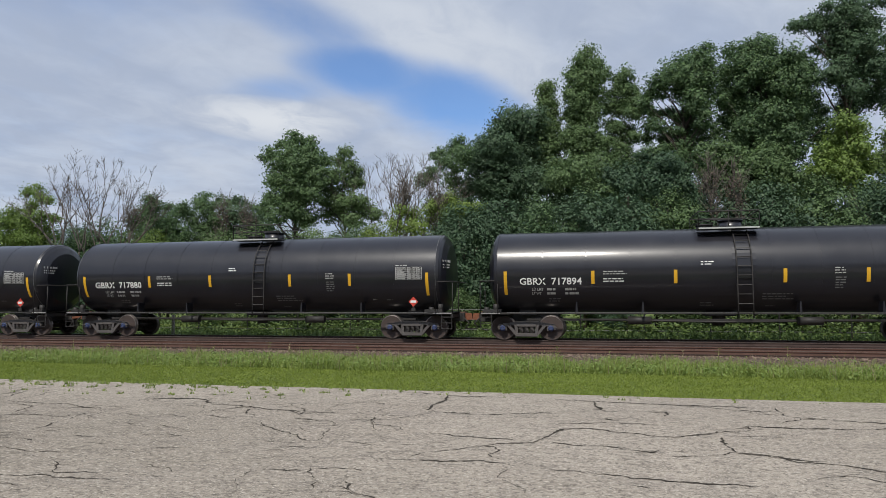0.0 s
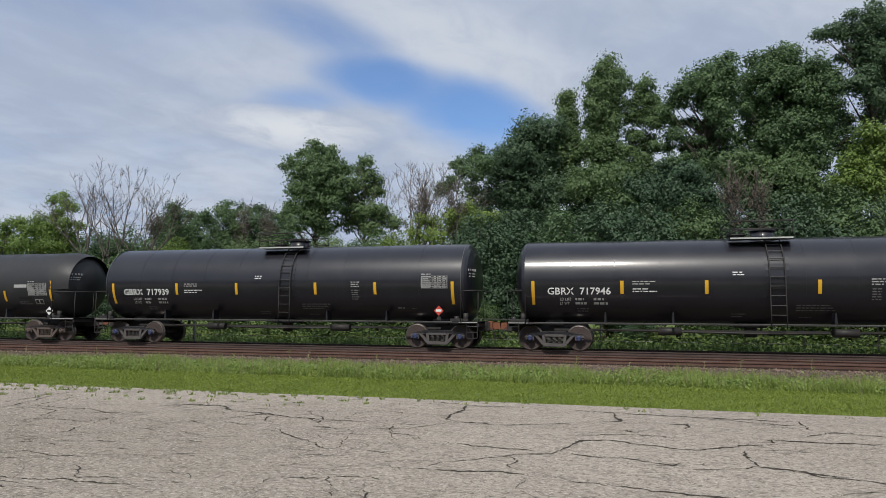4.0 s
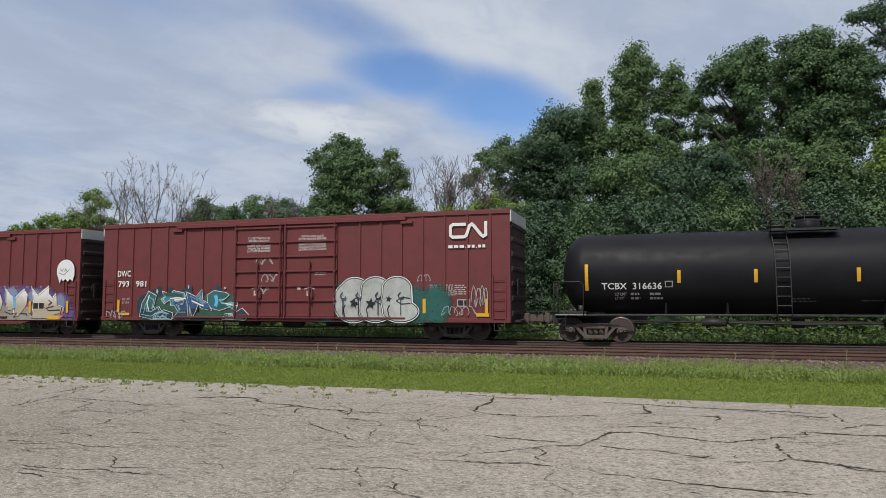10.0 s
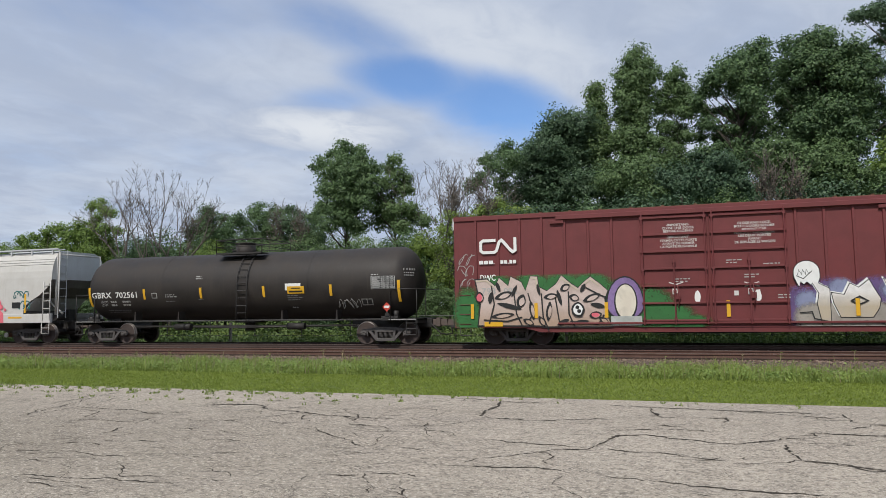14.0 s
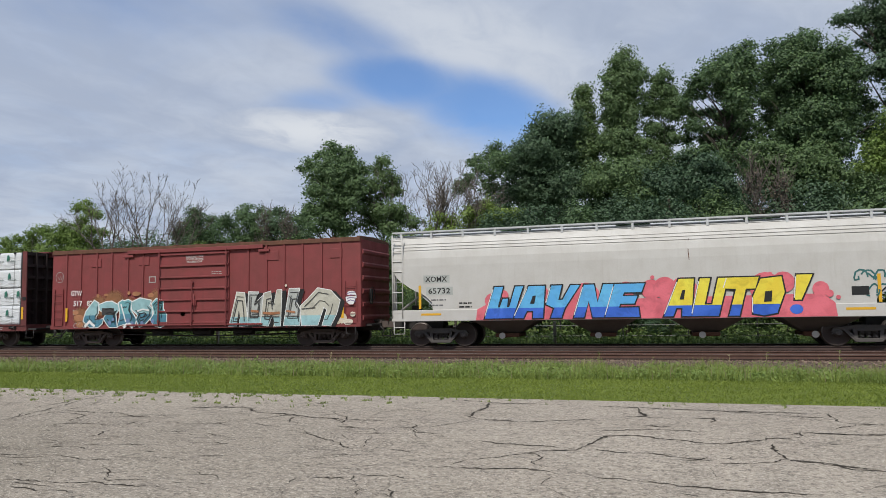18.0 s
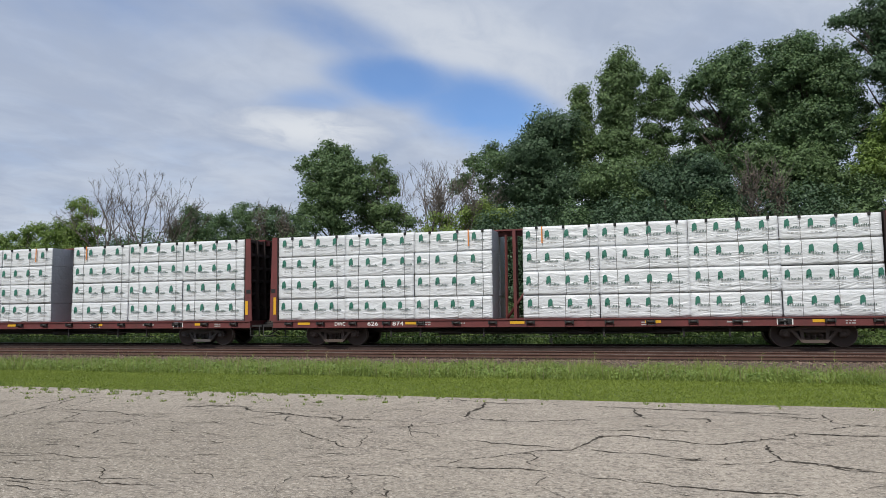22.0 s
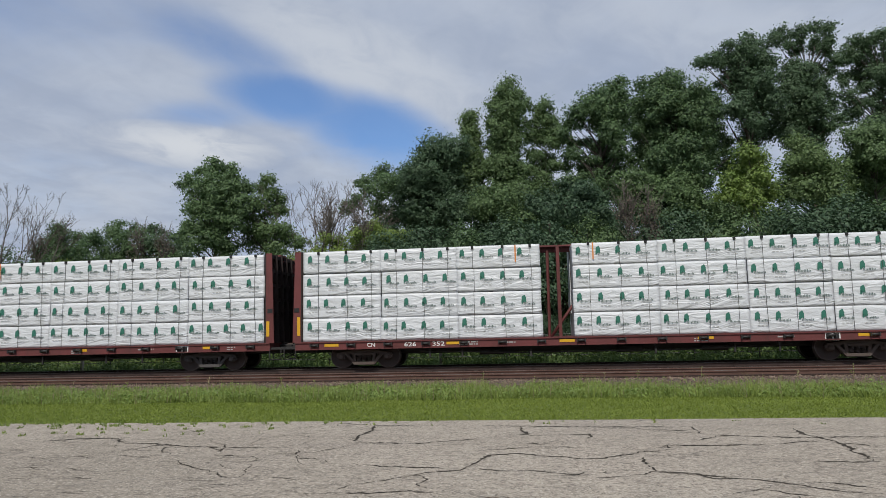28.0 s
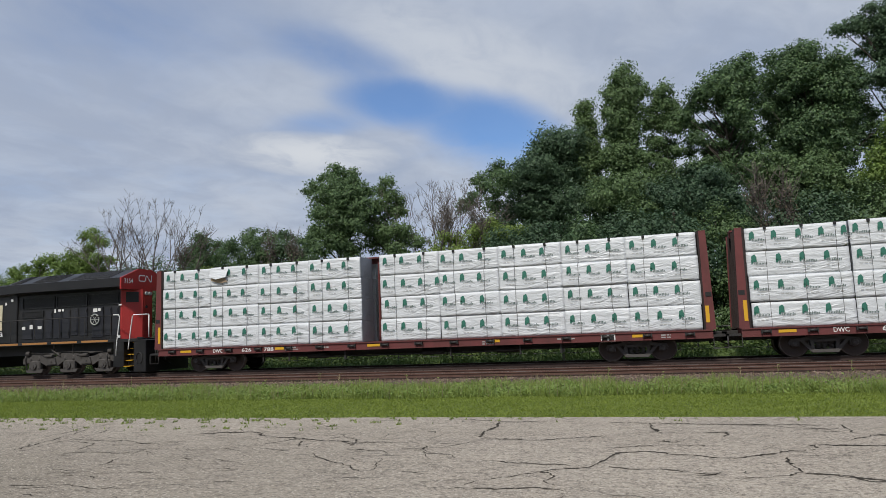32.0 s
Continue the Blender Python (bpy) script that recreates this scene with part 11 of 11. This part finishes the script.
        cyl(bm, (E_ + 0.18, y, 3.62), (E_ + 0.27, y, 3.62), 0.085, 14)
        part("rear_light", bm, "g_silver", car)
    bm = bmesh.new()
    box(bm, E_ + 0.19, E_ + 0.215, -0.24, 0.24, 1.62, 3.42, 0.008)
    part("end_door", bm, "loco_red", car)
    bm = bmesh.new()
    cyl(bm, (E_ + 0.20, -0.1, 3.0), (E_ + 0.24, -0.1, 3.0), 0.07, 12)
    part("end_marker", bm, "black_ink", car)
    # hood doors, grilles and small signs
    for x0, x1, z0, z1 in ((-6.62, -6.02, 1.72, 2.66), (-5.98, -5.38, 1.72, 2.66), (-5.25, -4.84, 1.72, 3.02), (-4.75, -4.28, 1.71, 3.02), (-4.24, -3.80, 1.71, 3.02), (-3.72, -3.34, 1.82, 3.06), (-3.20, -2.79, 1.78, 3.08), (-2.52, -1.88, 1.69, 3.10), (-1.78, -1.42, 1.75, 3.05), (-1.36, -1.02, 1.75, 3.05)):
        bm = bmesh.new()
        box(bm, x0, x1, -0.915, -0.882, z0, z1, 0.012)
        d = part("hood_door", bm, "loco_door", car)
        bm = bmesh.new()
        box(bm, x0 + 0.05, x1 - 0.05, -0.922, -0.914, z0 + 0.08, (z0 + z1) / 2 - 0.03, 0.006)
        box(bm, x0 + 0.05, x1 - 0.05, -0.922, -0.914, (z0 + z1) / 2 + 0.03, z1 - 0.08, 0.006)
        part("panel", bm, "loco_door", d)
        for z in (z0 + 0.15, z1 - 0.2):
            bm = bmesh.new()
            box(bm, x1 - 0.09, x1 - 0.04, -0.935, -0.914, z, z + 0.10)
            part("latch", bm, "frame_black", d)
    for x0, x1, z0, z1, n_ in ((-6.66, -5.36, 2.74, 3.05, 5), (-6.66, -4.70, 3.16, 3.70, 8), (-4.60, -2.80, 3.16, 3.70, 8), (-2.70, -1.02, 3.16, 3.70, 8)):
        bm = bmesh.new()
        for a_, b_, c_, d_ in ((x0, x1, z0, z0 + 0.04), (x0, x1, z1 - 0.04, z1), (x0, x0 + 0.04, z0 + 0.04, z1 - 0.04), (x1 - 0.04, x1, z0 + 0.04, z1 - 0.04)):
            box(bm, a_, b_, -0.93, -0.882, c_, d_)
        gr = part("grille", bm, "loco_black", car, "black intake grille")
        bm = bmesh.new()
        for k in range(n_):
            z = z0 + 0.05 + (z1 - z0 - 0.10) * (k + 0.5) / n_
            prism(bm, [(x0 + 0.04, z - 0.020), (x1 - 0.04, z - 0.020), (x1 - 0.04, z + 0.014), (x0 + 0.04, z + 0.014)], -0.905, -0.886)
        part("slats", bm, "black_ink", gr)
    for x, z, w, h in ((-6.62, 2.18, 0.21, 0.15), (-6.15, 2.20, 0.19, 0.20), (-5.66, 2.18, 0.24, 0.14), (-4.68, 2.90, 0.10, 0.18), (-4.45, 2.96, 0.16, 0.10), (-4.24, 2.96, 0.12, 0.10), (-2.42, 2.84, 0.24, 0.17), (-2.14, 2.88, 0.15, 0.13), (-7.3, 3.56, 0.14, 0.14), (-7.66, 3.40, 0.10, 0.13), (-0.98, 3.08, 0.16, 0.06), (-1.05, 1.62, 0.18, 0.12)):
        strip_part(car, x, x + w, z, z + h, on(-0.97 if x < -7 else -0.94), "white", "small_sign", "small white sign", 1)
    bm = bmesh.new()
    tube(bm, [(-2.29 + 0.24 * math.cos(t), -0.98, 2.50 + 0.24 * math.sin(t)) for t in [k * math.pi / 10 for k in range(21)]], 0.028, 5)
    for k in range(6):
        a_ = k * math.pi / 3
        cyl(bm, (-2.29, -0.98, 2.50), (-2.29 + 0.24 * math.cos(a_), -0.98, 2.50 + 0.24 * math.sin(a_)), 0.015, 4)
    part("brake_wheel", bm, "g_silver", car, "pale spoked brake wheel")
    strip_part(car, -9.4, -7.82, 2.2, 3.42, on(-0.97), "cream", "emblem_panel", "cream painted curved emblem", 1)
    letter_part(car, "a", -8.02, 1.92, 0.3, on(-0.975), "white", 0.28, "lettering")
    # handrails with stanchions
    bm = bmesh.new()
    tube(bm, [(back + 4, -1.44, 2.61), (-0.80, -1.44, 2.61)], 0.02, 6)
    part("handrail", bm, "frame_black", car)
    for i in range(11):
        x = -0.95 - 1.45 * i
        bm = bmesh.new()
        cyl(bm, (x, -1.44, 1.5), (x, -1.44, 2.61), 0.018, 6)
        part("stanchion", bm, "frame_black", car)
    for way in ([(-0.81, -1.46, 2.64), (-0.50, -1.47, 2.63), (-0.45, -1.47, 2.52), (-0.60, -1.47, 1.3), (-0.63, -1.47, 0.83)], [(0.95, -1.30, 2.60), (0.30, -1.47, 2.60), (0.24, -1.47, 2.50), (0.05, -1.47, 1.25), (0.03, -1.47, 1.08)], [(0.98, -1.30, 2.58), (0.98, -1.30, 1.60)]):
        bm = bmesh.new()
        tube(bm, way, 0.024, 6)
        part("step_handrail", bm, "white", car, "white grab rail")
    # steps that lead inward, pilot, fuel tank, underframe
    for k in range(5):
        z = 0.34 + 0.255 * k
        y = -1.48 + 0.10 * k
        x = -0.20 + 0.03 * k
        bm = bmesh.new()
        box(bm, x, x + 0.36, y, y + 0.30, z, z + 0.025)
        st = part("step", bm, "yellow", car, "worn yellow step tread")
        bm = bmesh.new()
        box(bm, x, x + 0.36, y + 0.28, y + 0.30, z + 0.03, z + 0.255)
        part("riser", bm, "loco_black", st)
    bm = bmesh.new()
    box(bm, -0.78, -0.22, -1.46, -0.9, 0.32, 1.44, 0.02)
    box(bm, 0.30, 0.95, -1.46, 1.46, 0.08, 1.50, 0.03)
    box(bm, -0.22, 0.30, -0.95, 0.9, 0.30, 1.42)
    part("pilot", bm, "loco_black", car)
    bm = bmesh.new()
    tube(bm, [(0.62 + 0.16 * math.cos(t), -1.475, 0.70 + 0.24 * math.sin(t)) for t in [k * math.pi / 8 for k in range(-3, 12)]], 0.022, 5)
    part("air_hose", bm, "frame_black", car)
    bm = bmesh.new()
    box(bm, back + 0.5, 0.0, -0.9, 0.9, 0.95, 1.45)
    part("underframe", bm, "frame_black", car)
    bm = bmesh.new()
    prism(bm, [(-14.0, 1.25), (-8.6, 1.25), (-8.8, 0.4), (-13.8, 0.4)], -1.4, 1.4)
    part("fuel_tank", bm, "loco_black", car)
    # two three-axle trucks: a deep arched side frame with axle boxes, springs, dampers and brake gear
    bm = bmesh.new()
    prism(bm, [(-2.72, 0.55), (-2.72, 0.80), (-2.45, 0.98), (-1.75, 0.98), (-1.35, 0.84), (-0.85, 0.84), (-0.45, 1.02), (0.45, 1.02), (0.85, 0.84), (1.35, 0.84), (1.75, 0.98), (2.35, 0.98), (2.60, 0.80), (2.60, 0.55), (2.35, 0.62), (1.65, 0.62), (1.35, 0.46), (0.65, 0.46), (0.35, 0.66), (-0.35, 0.66), (-0.65, 0.46), (-1.35, 0.46), (-1.65, 0.62), (-2.35, 0.62)], -0.10, 0.08)
    for x in (-2.0, 0, 2.0):
        box(bm, x - 0.33, x + 0.33, -0.15, 0.08, 0.26, 0.70, 0.04)
        prism(bm, [(x - 0.52, 0.30), (x + 0.52, 0.30), (x + 0.42, 0.15), (x - 0.42, 0.15)], -0.14, 0.06)
        cyl(bm, (x, -0.21, 0.46), (x, -0.14, 0.46), 0.15, 12)
        cyl(bm, (x, -0.24, 0.46), (x, -0.20, 0.46), 0.07, 8)
        for dx in (-0.24, 0.24):
            cyl(bm, (x + dx, -0.06, 0.66), (x + dx, -0.06, 0.92), 0.075, 8)
            cyl(bm, (x + dx, -0.17, 0.36), (x + dx, -0.145, 0.36), 0.035, 6)
    for x in (-1.0, 1.0):
        prism(bm, [(x - 0.30, 0.52), (x + 0.30, 0.52), (x + 0.20, 0.80), (x - 0.20, 0.80)], -0.17, -0.09)
        cyl(bm, (x, -0.19, 0.66), (x, -0.16, 0.66), 0.06, 8)
        tube(bm, [(x - 0.55, -0.13, 0.92), (x - 0.1, -0.16, 0.96), (x + 0.5, -0.13, 1.02)], 0.022, 5)
        cyl(bm, (x - 0.34, -0.16, 0.90), (x + 0.10, -0.16, 0.90), 0.075, 10)
    for x in (-2.45, 2.25):
        cyl(bm, (x, -0.14, 1.05), (x + 0.22, -0.14, 1.05), 0.10, 10)
        tube(bm, [(x, -0.14, 1.05), (x - 0.1, -0.16, 0.80), (x + 0.05, -0.16, 0.30)], 0.03, 5)
    tube(bm, [(-2.3, -0.12, 1.04), (-1.2, -0.13, 1.00), (-0.4, -0.12, 1.08), (0.6, -0.13, 1.05), (1.9, -0.12, 1.04)], 0.02, 5)
    for a_, b_ in (((-0.9, -0.1, 1.0), (-0.75, -0.25, 1.44)), ((0.2, -0.1, 1.0), (0.35, -0.25, 1.44)), ((-0.5, -0.14, 0.9), (-0.95, -0.2, 1.2))):
        cyl(bm, a_, b_, 0.03, 6)
    fr = mesh_of("side_frame", bm, "loco_truck")
    for tx in (-3.53, -18.2):
        bm = bmesh.new()
        box(bm, -2.5, 2.4, -0.75, 0.75, 0.45, 0.9)
        t = part("truck", bm, "frame_black", car, "three-axle steel truck")
        t.matrix_basis = pose(tx, 0, 0)
        for s in (-1, 1):
            f = part("side_frame", fr, "loco_truck", t)
            f.matrix_basis = pose(0, s * 1.05, 0, 0, 0, 0 if s < 0 else 180)
        for s in (-2.0, 0, 2.0):
            w = part("wheelset", TRUCK["grey"][3], "", t, "steel wheels with bright treads")
            w.matrix_basis = pose(s, 0, 0.457)
            ROLLING.append((w, s, car, tx + s))
    couplers(car, (back, back - 0.6), (0.95, ends[1] - u), "frame_black")
    bm = bmesh.new()
    for k in range(3):
        tube(bm, [(0.93, -0.9 + 0.12 * k, 1.2), (1.06, -0.9 + 0.12 * k, 0.8), (1.0, -0.9 + 0.12 * k, 0.45)], 0.025, 5)
    part("cable", bm, "frame_black", car)
    return car


# ---- the train, from its right-hand end ----
tank_car(4.05, (-5.0, 13.1), ("GBRX", "717894"), GBRX)
tank_car(-14.05, (-23.1, -5.0), ("GBRX", "717880"), GBRX)
tank_car(-32.1, (-41.1, -23.1), ("GBRX", "717946"), GBRX)
tank_car(-50.25, (-59.4, -41.1), ("GBRX", "717939"), GBRX)
tank_car(-68.6, (-77.8, -59.4), ("GATX", "286203"), GATX)
tank_car(-86.88, (-96.0, -77.8), ("TCBX", "316636"), TCBX)
box_car(-106.05, (-116.0, -96.0), B981)
box_car(-125.92, (-135.9, -116.0), B002)
tank_car(-145.1, (-154.2, -135.9), ("GBRX", "702561"), T702)
hopper_car(-163.82, (-173.6, -154.2))
box_car(-181.85, (-190.4, -173.6), BGTW)
centre_beam(-202.35, (-214.2, -190.4), "DWC", ("626", "874"), (-11.05, -8.1, -5.2, -2.1), (-0.96, 1.83, 4.87, 7.77, 10.86), 3, "dark red centre-beam flat car loaded with white-wrapped lumber")
centre_beam(-226.0, (-237.8, -214.2), "CN", ("626", "349"), (-11.1, -7.95, -5.2, -2.0, 0.95), (2.15, 5.18, 7.98, 10.95), 4, "dark red centre-beam flat car with a wide gap in its lumber")
centre_beam(-249.5, (-261.3, -237.8), "CN", ("626", "352"), (-11.0, -8.0, -5.1, -2.05), (-0.9, 2.12, 5.15, 7.98, 10.9), 5, "dark red centre-beam flat car loaded with white-wrapped lumber")
centre_beam(-273.1, (-284.9, -261.3), "DWC", ("627", "153"), (-10.95, -7.8, -4.98, -2.05), (-0.75, 2.2, 5.08, 8.0, 11.05), 6, "dark red centre-beam flat car loaded with white-wrapped lumber")
centre_beam(-296.6, (-308.4, -284.9), "DWC", ("626", "788"), (-11.1, -8.67, -6.34, -4.0, -1.68), (-0.85, 1.6, 3.95, 6.3, 8.6, 11.0), 8, "dark red centre-beam flat car with shorter bundles of lumber", False)
# torn film on one of its upper bundles
torn = CARS[-1][0]
bm = bmesh.new()
poly(bm, [(-8.62, 3.86), (-8.2, 3.74), (-7.82, 3.78), (-7.9, 3.95), (-8.3, 4.0), (-8.6, 3.97)], -1.452)
part("bare_lumber", bm, "bare_wood", torn, "bare lumber under torn film", fix=False)
bm = bmesh.new()
top_ = [bm.verts.new(p) for p in ((-8.66, -1.455, 4.34), (-8.2, -1.47, 4.33), (-7.76, -1.455, 4.30))]
low_ = [bm.verts.new(p) for p in ((-8.68, -1.50, 4.02), (-8.28, -1.60, 3.90), (-7.84, -1.54, 3.98))]
for i in range(2):
    bm.faces.new((top_[i], top_[i + 1], low_[i + 1], low_[i])).smooth = True
part("torn_film", bm, "wrap", torn, "loose flap of torn white film", fix=False)
locomotive(-309.5, (-332.0, -308.4))


# ---- movement ----
def rolled(t):
    """Metres that the train has gone at t seconds."""
    i = min(int(t), 31)
    f = t - i
    p = [ROLLED[max(0, min(32, j))] for j in (i - 1, i, i + 1, i + 2)]
    if i == 0:
        p[0] = 2 * p[1] - p[2]
    if i == 31:
        p[3] = 2 * p[2] - p[1]
    return p[1] + 0.5 * f * (p[2] - p[0] + f * (2 * p[0] - 5 * p[1] + 4 * p[2] - p[3] + f * (3 * (p[1] - p[2]) + p[3] - p[0])))


def motions():
    for car, u in CARS:
        walk(car, [(float(t), pose(u + ROLLED[t], MAIN_Y, RAIL_Z)) for t in range(33)])
    home = {car: u for car, u in CARS}
    for w, s, car, off in ROLLING:
        # each wheel turns while it passes before the camera
        rows = []
        for k in range(961):
            t = k / FPS
            x = home[car] + off + rolled(t)
            if k in (0, 960) or -42 < x < 20:
                rows.append((t, x))
        first = rows[0][1] if len(rows) < 3 else rows[1][1]
        last = first
        out = []
        for i, (t, x) in enumerate(rows):
            if i == 0 and not -42 < x < 20:
                x = first
            elif i == len(rows) - 1 and not -42 < x < 20:
                x = last
            last = x
            out.append((t, pose(s, 0, 0.457, 0, math.degrees((x - first) / 0.457), 0)))
        walk(w, out)


motions()
